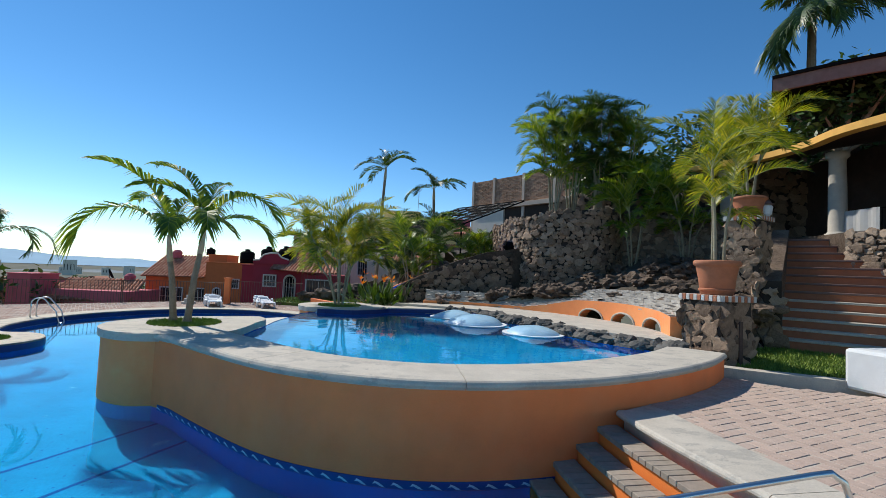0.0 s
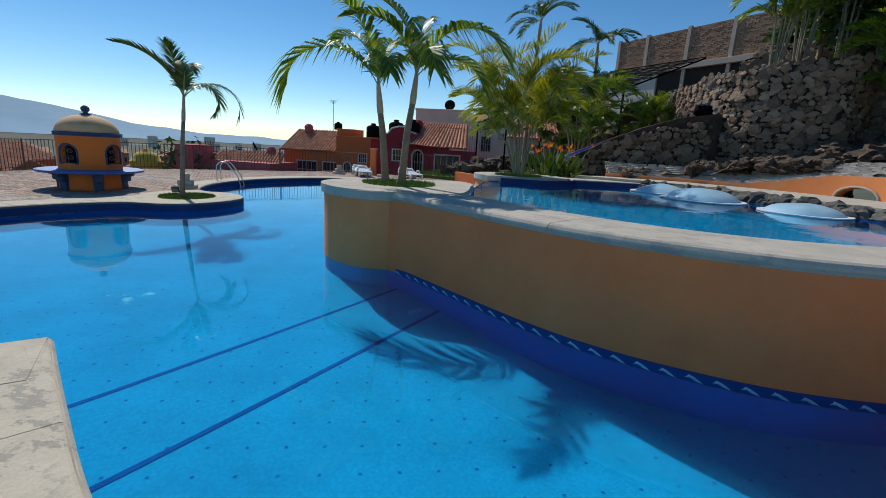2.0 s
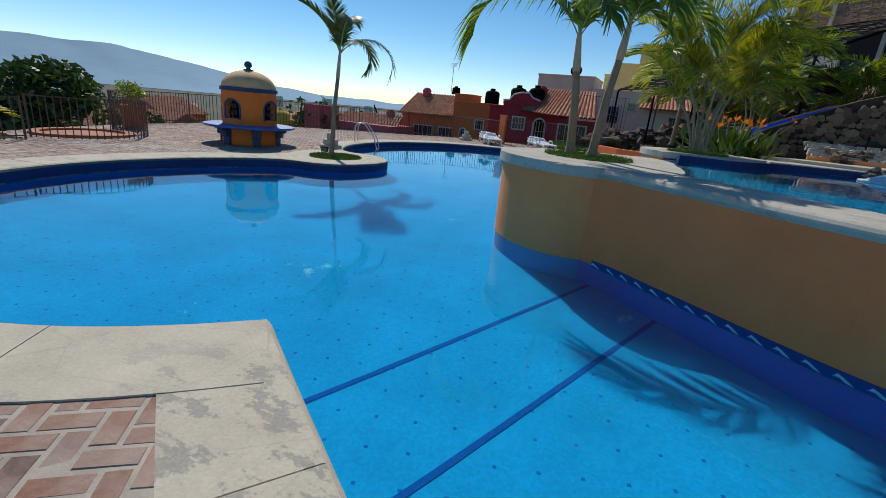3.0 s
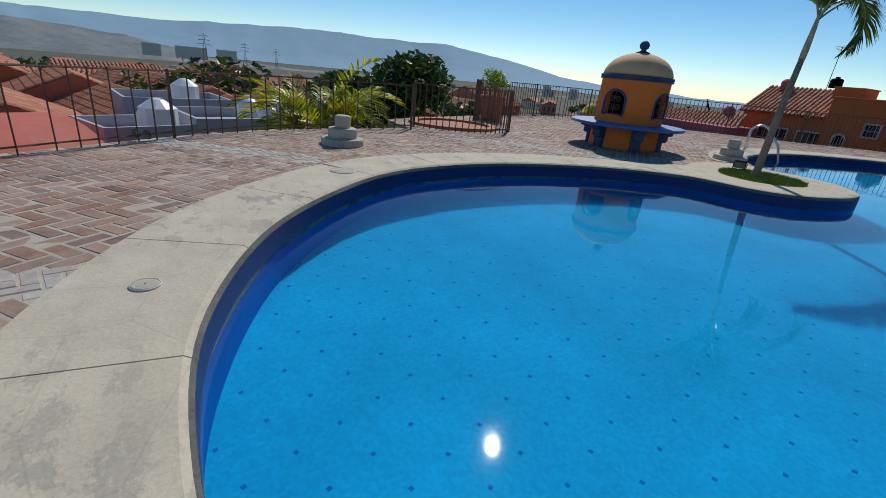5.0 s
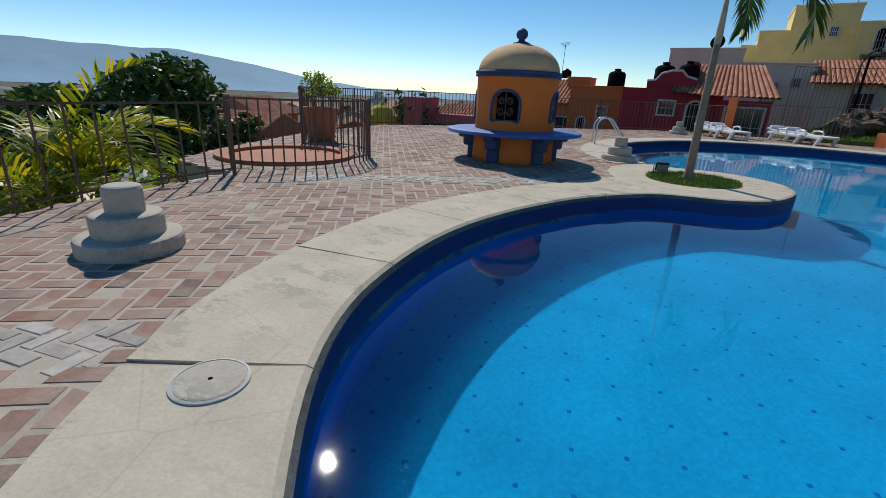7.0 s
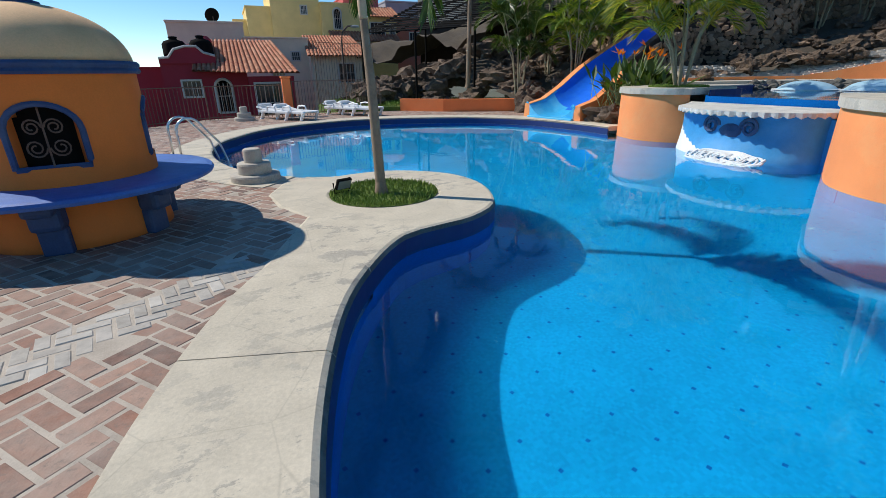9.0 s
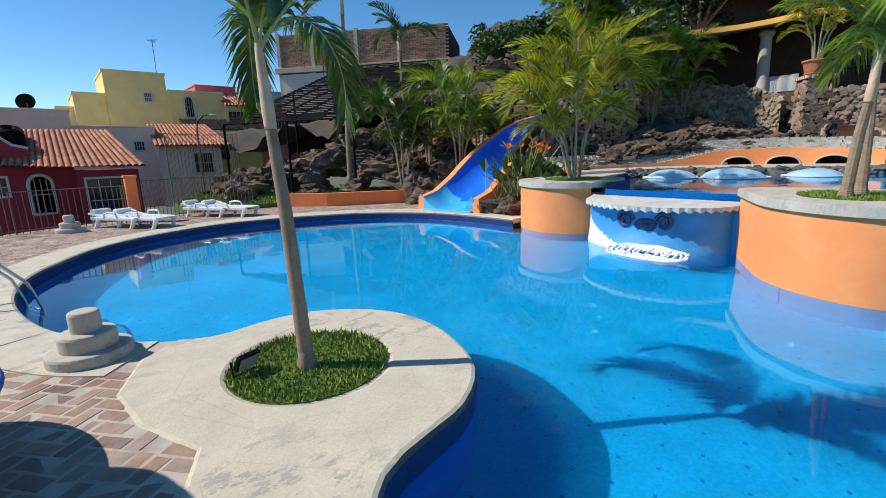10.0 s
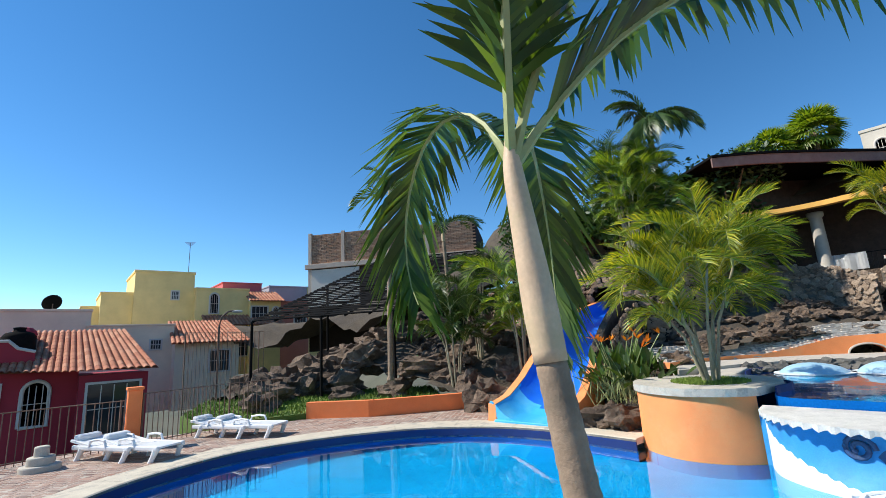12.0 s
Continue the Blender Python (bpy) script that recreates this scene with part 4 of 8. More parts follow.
# ---- kiosk ----
def kiosk(at, turn):
    root = thing("barbecue_kiosk", "round orange plaster kiosk with a faded dome and blue counter", "kiosk", at, turn)
    # body with four arched openings cut through it
    R, T, ZB, ZT, ZC = 0.80, 0.14, 0.62, 1.62, 0.0
    win_w, win_z0, win_zs, n = radians(40), 0.80, 1.12, 96
    def open_top(a):
        k = (a + math.pi / 4) % (math.pi / 2) - math.pi / 4
        if abs(k) < win_w / 2:
            return win_zs + 0.24 * math.sqrt(max(0.0, 1 - (k / (win_w / 2)) ** 2))
        return None
    bm = bmesh.new()
    def pt(r, a, z):
        return bm.verts.new((r * math.cos(a), r * math.sin(a), z))
    for i in range(n):
        a0, a1 = 2 * math.pi * i / n, 2 * math.pi * (i + 1) / n
        t0, t1 = open_top((a0 + a1) / 2), None
        spans = [(ZB - 0.02, ZT)]
        if t0:
            spans = [(ZB - 0.02, win_z0), (t0, ZT)]
        for z0, z1 in spans:
            o = [pt(R, a0, z0), pt(R, a1, z0), pt(R, a1, z1), pt(R, a0, z1)]
            q = [pt(R - T, a0, z0), pt(R - T, a1, z0), pt(R - T, a1, z1), pt(R - T, a0, z1)]
            bm.faces.new(o)
            bm.faces.new(q[::-1])
            bm.faces.new((o[0], q[0], q[1], o[1]))
            bm.faces.new((o[3], o[2], q[2], q[3]))
            bm.faces.new((o[0], o[3], q[3], q[0]))
            bm.faces.new((o[1], q[1], q[2], o[2]))
    bmesh.ops.remove_doubles(bm, verts=bm.verts, dist=0.0005)
    part("body", bm, M["kiosk"], root)
    bm = bmesh.new()
    lathe(bm, [(0.84, 0.0), (0.83, 0.1), (0.82, 0.56)], 64)
    part("base", bm, M["kiosk"], root, smooth=True)
    # counter
    bm = bmesh.new()
    lathe(bm, [(0.7, 0.545), (1.30, 0.535), (1.355, 0.55), (1.37, 0.58), (1.355, 0.605), (1.30, 0.615), (0.7, 0.625)], 72)
    part("counter", bm, M["blue"], root, "worn blue painted counter")
    for k in range(6):
        a = 60 * k + 20
        bm = bmesh.new()
        box(bm, 0.78, 1.02, -0.13, 0.13, 0.26, 0.50, 0.05)
        box(bm, 0.78, 1.12, -0.12, 0.12, 0.42, 0.545, 0.04)
        box(bm, 0.80, 0.92, -0.12, 0.12, 0.0, 0.28, 0.03)
        bmesh.ops.rotate(bm, cent=(0, 0, 0), matrix=Matrix.Rotation(radians(a), 3, "Z"), verts=bm.verts)
        part("bracket", bm, M["blue_dark"], root, "dark blue scrolled bracket")
    # bands and dome
    bm = bmesh.new()
    lathe(bm, [(0.70, 1.60), (0.835, 1.60), (0.85, 1.625), (0.835, 1.65), (0.845, 1.665), (0.85, 1.69), (0.83, 1.715), (0.70, 1.715)], 64)
    part("band", bm, M["blue_dark"], root, "dark blue double moulding")
    bm = bmesh.new()
    prof = [(0.80 * math.cos(t), 1.70 + 0.53 * math.sin(t)) for t in [math.pi / 2 * i / 14 for i in range(15)]]
    lathe(bm, [(r * (1 + 0.004 * math.sin(9 * z)), z) for r, z in prof[:-1]] + [(0.02, 2.23)], 64)
    part("dome", bm, M["dome"], root, "sun-faded plaster dome", smooth=True)
    bm = bmesh.new()
    lathe(bm, [(0.17, 2.19), (0.16, 2.24), (0.07, 2.27), (0.055, 2.30), (0.10, 2.335), (0.115, 2.39), (0.10, 2.445), (0.05, 2.49), (0.01, 2.505)], 24)
    part("finial", bm, M["blue_dark"], root, "dark blue ball finial", smooth=True)
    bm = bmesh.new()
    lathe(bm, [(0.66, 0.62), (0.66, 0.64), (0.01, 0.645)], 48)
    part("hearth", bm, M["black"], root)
    # added black liner behind the openings stands for the unlit inside
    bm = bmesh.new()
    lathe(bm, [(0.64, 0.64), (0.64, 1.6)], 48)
    part("dark_lining", bm, M["black"], root, "black liner in place of the shaded inside")
    # window frames and scroll grilles
    for k in range(4):
        a = math.pi / 2 * k
        fr = bmesh.new()
        out, inn = [], []
        for i in range(25):
            u = i / 24
            if u < 0.25:
                p = (-win_w / 2, win_z0 + (win_zs - win_z0) * u / 0.25)
            elif u > 0.75:
                p = (win_w / 2, win_zs - (win_zs - win_z0) * (u - 0.75) / 0.25)
            else:
                t = math.pi * (1 - (u - 0.25) / 0.5)
                p = (win_w / 2 * math.cos(t), win_zs + 0.24 * math.sin(t))
            out.append(p)
        out.append((-win_w / 2, win_z0))
        pts = [((R + 0.005) * math.cos(a + q), (R + 0.005) * math.sin(a + q), z) for q, z in out]
        tube(fr, pts, 0.028, 6)
        w = part("window_frame", fr, M["blue_dark"], root, "dark blue arched frame")
        gr = bmesh.new()
        def on(q, z):
            return ((R - 0.03) * math.cos(a + q), (R - 0.03) * math.sin(a + q), z)
        tube(gr, [on(0, win_z0), on(0, win_zs + 0.23)], 0.009, 5)
        for s in (-1, 1):
            for zc, rr in ((0.98, 0.085), (1.16, 0.075)):
                sp = []
                for i in range(22):
                    t = i / 21 * 3.6 * math.pi
                    r = rr * (1 - 0.75 * i / 21)
                    sp.append(on(s * (0.012 + (rr - r * math.cos(t)) / R), zc + (1 if zc > 1 else -1) * r * math.sin(t)))
                tube(gr, sp, 0.008, 5)
        part("grille", gr, M["iron"], w, "wrought iron scroll grille")
    return root


kiosk((-17.2, 12.85, -0.03), 8)

# ---- concrete umbrella stubs ----
def stub_thing():
    root = thing("concrete_pedestal", "three-tiered round concrete pedestal on the brick deck", "pedestal", group="pool deck pedestals")
    for name, r, z0, z1 in (("base", 0.37, 0.0, 0.14), ("middle_tier", 0.25, 0.14, 0.31), ("post", 0.135, 0.31, 0.52)):
        bm = bmesh.new()
        lathe(bm, [(r * 0.985, z0), (r, z0 + 0.02), (r, z1 - 0.03), (r - 0.01, z1 - 0.008), (r - 0.03, z1), (r * 0.5, z1 + 0.002)], 40)
        part(name, bm, M["rim"], root, smooth=False)
    return root


stub = stub_thing()
stub.matrix_basis = pose(-15.35, 14.55, -0.03)
for x, y, t in ((-17.3, 5.5, 40), (-15.1, 26.0, 80)):
    copy_thing(stub, pose(x, y, -0.03, 0, 0, t))

# ---- skimmer lids set in the coping ----
def lid(x, y, turn, k=1.0):
    root = thing("skimmer_lid", "round off-white skimmer lid set into the concrete coping", "lid", (x, y, 0.004), turn, "skimmer lids")
    root.scale = (k, k, 1)
    bm = bmesh.new()
    lathe(bm, [(0.205, -0.02), (0.205, 0.004), (0.19, 0.008), (0.185, 0.004)], 40)
    part("ring", bm, M["scallop"], root)
    bm = bmesh.new()
    lathe(bm, [(0.182, -0.02), (0.182, 0.006), (0.17, 0.009), (0.02, 0.010)], 40)
    part("cover", bm, M["rim"], root)
    bm = bmesh.new()
    lathe(bm, [(0.014, 0.0), (0.014, 0.0105), (0.002, 0.0106)], 12)
    part("finger_hole", bm, M["black"], root)


lid(-15.22, 4.80, 0, 0.82)
lid(-12.38, 2.62, 30, 0.42)

# ---- floodlight on the grass ----
fl = thing("floodlight", "small black floodlight standing on the grass bed", "lamp", (-14.33, 13.02, 0.02), 200)
bm = bmesh.new()
box(bm, -0.11, 0.11, -0.025, 0.025, 0.06, 0.22, 0.01, pose(0, 0, 0, -28, 0, 0))
part("housing", bm, M["black"], fl)
bm = bmesh.new()
box(bm, -0.095, 0.095, 0.026, 0.03, 0.075, 0.205, 0, pose(0, 0, 0, -28, 0, 0))
part("glass", bm, rough_mat("lamp glass", (0.25, 0.27, 0.28), 10, 0.1, 0.15, 0.0), fl)
bm = bmesh.new()
tube(bm, [(-0.12, 0, 0.14), (-0.12, 0.02, 0.0), (0.12, 0.02, 0.0), (0.12, 0, 0.14)], 0.01, 6)
part("stand", bm, M["black"], fl)

# ---- pool ladder and handrail ----
lad = thing("pool_ladder", "stainless steel pool ladder with two curved rails", "ladder", (-16.02, 18.2, 0), 202)
for s in (-0.26, 0.26):
    bm = bmesh.new()
    arc = [(-0.75, s, 0.0), (-0.75, s, 0.35)] + [(-0.5 - 0.25 * math.cos(t), s, 0.5 + 0.25 * math.sin(t)) for t in [math.pi * i / 10 * 0.75 for i in range(11)]] + [(0.05, s, 0.2), (0.16, s, -0.2), (0.18, s, -0.95)]
    tube(bm, arc, 0.024, 10)
    bmesh.ops.rotate(bm, cent=(0, 0, 0), matrix=Matrix.Rotation(math.pi, 3, "Z"), verts=bm.verts)
    part("rail", bm, M["steel"], lad, smooth=True)
for z in (-0.35, -0.6, -0.85):
    bm = bmesh.new()
    box(bm, -0.2, -0.14, -0.26, 0.26, z, z + 0.025, 0.005)
    part("tread", bm, M["steel"], lad)

hr = thing("handrail", "bent stainless steel handrail beside the pool steps", "handrail", (0, 0, 0))
bm = bmesh.new()
a, b = Vector((-0.72, 3.78, 0.26)), Vector((2.24, 3.40, 1.08))
d = (b - a).normalized()
line = [a + Vector((-0.10, 0.02, -1.3)), a + Vector((-0.10, 0.02, -0.16)), a + Vector((-0.085, 0.02, -0.07)), a + Vector((-0.04, 0.01, -0.02)), a + d * 0.06, a + d * 0.5, a + d * 1.5, b - d * 0.1, b + Vector((0.02, 0, 0.0)), b + Vector((0.10, -0.02, -0.06)), b + Vector((0.13, -0.03, -0.16)), b + Vector((0.13, -0.03, -0.52))]
tube(bm, line, 0.025, 12)
part("rail", bm, M["steel"], hr, smooth=True)

# ---- sun loungers ----
def lounger_thing():
    root = thing("sun_lounger", "white plastic sun lounger with slatted bed on the brick deck", "sun lounger", group="sun loungers")
    for s in (-0.31, 0.31):
        bm = bmesh.new()
        box(bm, -0.95, 0.95, s - 0.045, s + 0.045, 0.25, 0.36, 0.03)
        part("side_rail", bm, M["plastic"], root)
    for i in range(14):
        bm = bmesh.new()
        x = -0.25 + i * 0.085
        box(bm, x, x + 0.078, -0.29, 0.29, 0.305, 0.345, 0.008)
        part("slat", bm, M["plastic"], root)
    m = pose(-0.25, 0, 0.33, 0, 9, 0)
    bm = bmesh.new()
    box(bm, -0.80, 0.0, -0.33, 0.33, -0.03, -0.012, 0.006, m)
    back = part("backrest", bm, M["plastic"], root)
    for i in range(8):
        bm = bmesh.new()
        box(bm, -0.75 + i * 0.092, -0.75 + i * 0.092 + 0.084, -0.29, 0.29, -0.012, 0.02, 0, m)
        part("back_slat", bm, M["plastic"], back)
    for sg in (-1, 1):
        bm = bmesh.new()
        box(bm, -0.80, 0.0, sg * 0.30 - 0.03, sg * 0.30 + 0.03, -0.02, 0.03, 0.01, m)
        part("back_rail", bm, M["plastic"], back)
    bm = bmesh.new()
    box(bm, -0.80, -0.60, -0.28, 0.28, 0.0, 0.13, 0.05, m)
    part("headrest", bm, M["plastic"], root)
    for x in (-0.75, 0.75):
        for s in (-0.3, 0.3):
            bm = bmesh.new()
            tube(bm, [(x + 0.12, s, 0.3), (x + 0.03, s * 1.05, 0.12), (x - 0.02, s * 1.1, 0.0)], [0.075, 0.055, 0.06], 8)
            part("leg", bm, M["plastic"], root)
    for s in (-0.34, 0.34):
        bm = bmesh.new()
        tube(bm, [(-0.35, s, 0.32), (-0.3, s, 0.47), (-0.05, s, 0.5), (0.15, s, 0.48), (0.22, s, 0.32)], 0.028, 8)
        part("armrest", bm, M["plastic"], root)
    return root


lg = lounger_thing()
lg.matrix_basis = pose(-13.3, 25.35, -0.03, 0, 0, -62)
for x, y, t in ((-13.8, 25.95, -60), (-10.65, 25.9, -58), (-11.15, 26.5, -61)):
    copy_thing(lg, pose(x, y, -0.03, 0, 0, t))

# ---- overflow lip and blue niche between the planters ----
lip_out = smooth_line([(-5.25, 11.72), (-5.85, 12.0), (-6.3, 12.55), (-6.5, 13.3), (-6.3, 14.1), (-5.85, 14.7), (-5.25, 15.0)], 0.05)
wavy = []
s = 0.0
for i, p in enumerate(offset_line(lip_out, 0.03)):
    if i:
        s += math.dist(lip_out[i], lip_out[i - 1])
    k = 0.5 + 0.5 * math.cos(2 * math.pi * s / 0.19)
    n = Vector((-5.2 - p[0], 13.35 - p[1])).normalized()
    wavy.append((p[0] - n.x * 0.03 * k, p[1] - n.y * 0.03 * k, k))
bm = bmesh.new()
top_in = [bm.verts.new((-5.15, 11.75 + 3.25 * i / (len(wavy) - 1), 0.80)) for i in range(len(wavy))]
top_out = [bm.verts.new((x, y, 0.745)) for x, y, k in wavy]
bot_out = [bm.verts.new((x, y, 0.685 - 0.05 * k)) for x, y, k in wavy]
bot_in = [bm.verts.new((v.co.x, v.co.y, 0.62)) for v in top_in]
for a, b in ((top_in, top_out), (top_out, bot_out), (bot_out, bot_in)):
    for i in range(len(a) - 1):
        bm.faces.new((a[i], b[i], b[i + 1], a[i + 1]))
bmesh.ops.recalc_face_normals(bm, faces=bm.faces)
structure("overflow_lip", bm, M["scallop"], "scalloped whitewashed overflow shelf between the planters", "overflow lip")
bm = bmesh.new()
rows = []
for z, k in ((0.70, 0.86), (0.5, 0.80), (0.25, 0.80), (0.05, 0.86), (-0.1, 0.93), (WATER, 1.0), (FLOOR, 1.02)):
    rows.append([bm.verts.new((-5.2 + (x + 5.2) * k * 0.95, 13.36 + (y - 13.36) * (0.99), z)) for x, y in lip_out[::2]])
for a, b in zip(rows, rows[1:]):
    for i in range(len(a) - 1):
        bm.faces.new((a[i], a[i + 1], b[i + 1], b[i]))
bmesh.ops.recalc_face_normals(bm, faces=bm.faces)
structure("overflow_niche", bm, M["niche"], "blue painted curved wall below the overflow", "niche", smooth=True)
orn = thing("shell_ornament", "dark scrolled plaster ornament under the overflow shelf", "ornament", (-6.13, 13.2, 0.36), 180)
orn.scale = (1.0, 1.25, 1.25)
bm = bmesh.new()
blob(bm, (0.0, 0, -0.02), (0.09, 0.2, 0.16), 3, 3, 0.2)
part("boss", bm, M["blue_dark"], orn)
for sgn in (-1, 1):
    bm = bmesh.new()
    sp = []
    for i in range(26):
        t = i / 25 * 3.4 * math.pi
        r = 0.15 * (1 - 0.75 * i / 25)
        sp.append((0.06, sgn * (0.33 - r * math.cos(t)), 0.05 + r * math.sin(t)))
    tube(bm, sp, 0.03, 6)
    part("scroll", bm, M["blue_dark"], orn)
def niche_at(u, z, out=0.0):
    """A place on the curved niche wall: u along it, z the height."""
    k = float(np.interp(z, [FLOOR, WATER, -0.1, 0.05, 0.25, 0.5, 0.7], [1.02, 1.0, 0.93, 0.86, 0.80, 0.80, 0.86]))
    f = max(0.0, min(1.0, u)) * (len(lip_out) - 1)
    i = min(len(lip_out) - 2, int(f))
    x, y = (lip_out[i][c] + (lip_out[i + 1][c] - lip_out[i][c]) * (f - i) for c in (0, 1))
    return (-5.2 + (x + 5.2) * k * 0.95 - out, 13.36 + (y - 13.36) * 0.99, z)


# u runs from the south planter to the north one
foam = thing("foam_relief", "white plaster foam sweeping down the blue niche", "ornament", kind="structure")
bm = bmesh.new()
rows = []
for i in range(41):
    u = 0.50 + 0.49 * i / 40
    top = WATER + 0.06 + 0.72 * max(0.0, (u - 0.52) / 0.47) ** 1.4 + 0.02 * math.sin(i * 1.9)
    rows.append([bm.verts.new(niche_at(u, WATER - 0.02 + (top - WATER + 0.02) * k / 5, 0.012 if k < 5 else 0.002)) for k in range(6)])
for a, b in zip(rows, rows[1:]):
    for k in range(5):
        bm.faces.new((a[k], b[k], b[k + 1], a[k + 1]))
bmesh.ops.recalc_face_normals(bm, faces=bm.faces)
part("sweep", bm, M["white"], foam, smooth=True)
wave = thing("wave_relief", "white foam-like cement relief at the water line", "ornament", (-6.60, 12.95, WATER - 0.04), 180)
for i in range(6):
    bm = bmesh.new()
    a, w = 0.80 - 0.11 * i, 0.26 - 0.036 * i
    tube(bm, [(w * math.cos(t) + 0.02 * math.sin(5 * t + i), a * math.sin(t), 0.10 - 0.10 * math.cos(t) * (1 - i / 7) + 0.015 * math.sin(7 * t + i)) for t in [2 * math.pi * q / 40 for q in range(41)]], 0.026, 6)
    part("ring", bm, M["white"], wave)
for i in range(9):
    bm = bmesh.new()
    y = -0.72 + 0.18 * i
    e = math.sqrt(max(0.05, 1 - (y / 0.84) ** 2))
    tube(bm, [(0.24 * e, y - 0.06, 0.01), (0.08 * e, y + 0.02, 0.07), (-0.18 * e, y + 0.08, 0.17)], 0.028, 6)
    part("curl", bm, M["white"], wave)

# ---- pale blue fountain domes in the upper pool ----
def fountain_dome(x, y, r, h, seed):
    root = thing("fountain_dome", "pale blue fibreglass bubble dome in the raised pool", "pool dome", (x, y, 0.90), group="pool domes")
    bm = bmesh.new()
    n = 9
    lathe(bm, [(r * (1.06 if i == 0 else math.cos(math.pi / 2 * (i / n) ** 0.8)), h * math.sin(math.pi / 2 * (i / n) ** 0.9)) for i in range(n)] + [(0.01, h)], 40)
    for v in bm.verts:
        v.co.z += 0.03 * noise.noise(v.co * 1.7 + Vector((seed, 0, 0)))
    part("shell", bm, M["dome_fibre"], root, smooth=True)
    bm = bmesh.new()
    lathe(bm, [(r * 1.04, 0.02), (r * 1.12, 0.04), (r * 1.12, 0.06), (r * 1.04, 0.06)], 40)
    part("rim", bm, M["white"], root)


fountain_dome(0.35, 13.6, 0.85, 0.34, 1)
fountain_dome(-0.2, 15.2, 0.75, 0.28, 2)
fountain_dome(1.75, 11.9, 0.72, 0.25, 3)

# ---- rock rim, slab and arched wall behind the upper pool ----
rim_line = smooth_line([(-0.5, 16.6), (0.75, 15.75), (1.6, 14.2), (2.25, 12.7), (2.9, 11.35), (3.6, 10.3), (4.3, 9.6)], 0.2)
rim = thing("rock_rim", "rim of dark natural rocks along the raised pool", "rock edging", kind="structure")
rr = random.Random(8)
for i in range(0, len(rim_line)):
    for lay in range(2):
        x, y = rim_line[i]
        bm = bmesh.new()
        blob(bm, (0, 0, 0), (rr.uniform(0.15, 0.30), rr.uniform(0.13, 0.24), rr.uniform(0.09, 0.16)), i + lay * 50, 2, 0.5)
        ob = part("rock", bm, M["rimrock"], rim)
        ob.matrix_basis = pose(x + rr.uniform(-0.08, 0.08) + 0.12 * lay, y + rr.uniform(-0.08, 0.08) + 0.08 * lay, 0.96 + 0.09 * lay + rr.uniform(-0.04, 0.05), 0, 0, rr.uniform(0, 360))
arch_line = smooth_line([(4.75, 10.7), (4.95, 11.9), (4.7, 13.4), (4.0, 15.0), (2.9, 16.4), (1.6, 17.5), (0.2, 18.1), (-1.4, 18.2)], 0.2)
bm = bmesh.new()
slab(bm, [(p[0] + 0.15, p[1] + 0.1) for p in rim_line] + [(4.8, 10.2)] + arch_line[::1] + [(-2.6, 17.5), (-1.6, 17.2)], 0.7, 1.17)
structure("ledge_slab", bm, M["rim"], "pale concrete ledge behind the rock rim", "ledge")
arch = thing("wall_arches", "low orange wall with dark arched drain openings", "wall", kind="structure")
lens = [0.0]
for a, b in zip(arch_line, arch_line[1:]):
    lens.append(lens[-1] + math.dist(a, b))
holes = [1.3, 2.7, 4.1]
def arch_top(s):
    return 1.62 + 0.12 * math.sin(min(1, s / 6) * math.pi)
bm = bmesh.new()
n = 220
total = lens[-1]
def on_arch(s, d):
    for i in range(len(lens) - 1):
        if lens[i + 1] >= s:
            k = (s - lens[i]) / (lens[i + 1] - lens[i])
            a, b = Vector(arch_line[i]), Vector(arch_line[i + 1])
            t = (b - a).normalized()
            p = a.lerp(b, k)
            return p.x - t.y * d, p.y + t.x * d
    return arch_line[-1]
for i in range(n):
    s0, s1 = total * i / n, total * (i + 1) / n
    sm = (s0 + s1) / 2
    low = 1.1
    for h in holes:
        u = (sm - h) / 0.48
        if abs(u) < 1:
            low = max(low, 1.17 + 0.27 * math.sqrt(1 - u * u))
    z1 = arch_top(sm) - 0.34 * max(0.0, min(1.0, (sm - 4.8) / 2.2))
    f = [(*on_arch(s0, 0.0), low), (*on_arch(s1, 0.0), low), (*on_arch(s1, 0.0), z1), (*on_arch(s0, 0.0), z1)]
    b = [(*on_arch(s0, -0.35), low), (*on_arch(s1, -0.35), low), (*on_arch(s1, -0.35), z1), (*on_arch(s0, -0.35), z1)]
    F, B = [bm.verts.new(p) for p in f], [bm.verts.new(p) for p in b]
    bm.faces.new(F)
    bm.faces.new(B[::-1])
    bm.faces.new((F[3], F[2], B[2], B[3]))
    bm.faces.new((F[0], B[0], B[1], F[1]))
    bm.faces.new((F[0], F[3], B[3], B[0]))
    bm.faces.new((F[1], B[1], B[2], F[2]))
bmesh.ops.remove_doubles(bm, verts=bm.verts, dist=0.0005)
bmesh.ops.recalc_face_normals(bm, faces=bm.faces)
part("wall_face", bm, M["sunlit_plaster"], arch)
for h in holes:
    x, y = on_arch(h, 0.03)
    t = Vector(on_arch(h + 0.1, 0)) - Vector(on_arch(h - 0.1, 0))
    bm = bmesh.new()
    tube(bm, [(0.5 * math.cos(u), 0, 0.29 * math.sin(u)) for u in [math.pi * k / 16 for k in range(17)]], 0.03, 6)
    ob = part("arch_trim", bm, M["rim"], arch)
    ob.matrix_basis = pose(x, y, 1.17, 0, 0, math.degrees(math.atan2(t.y, t.x)))
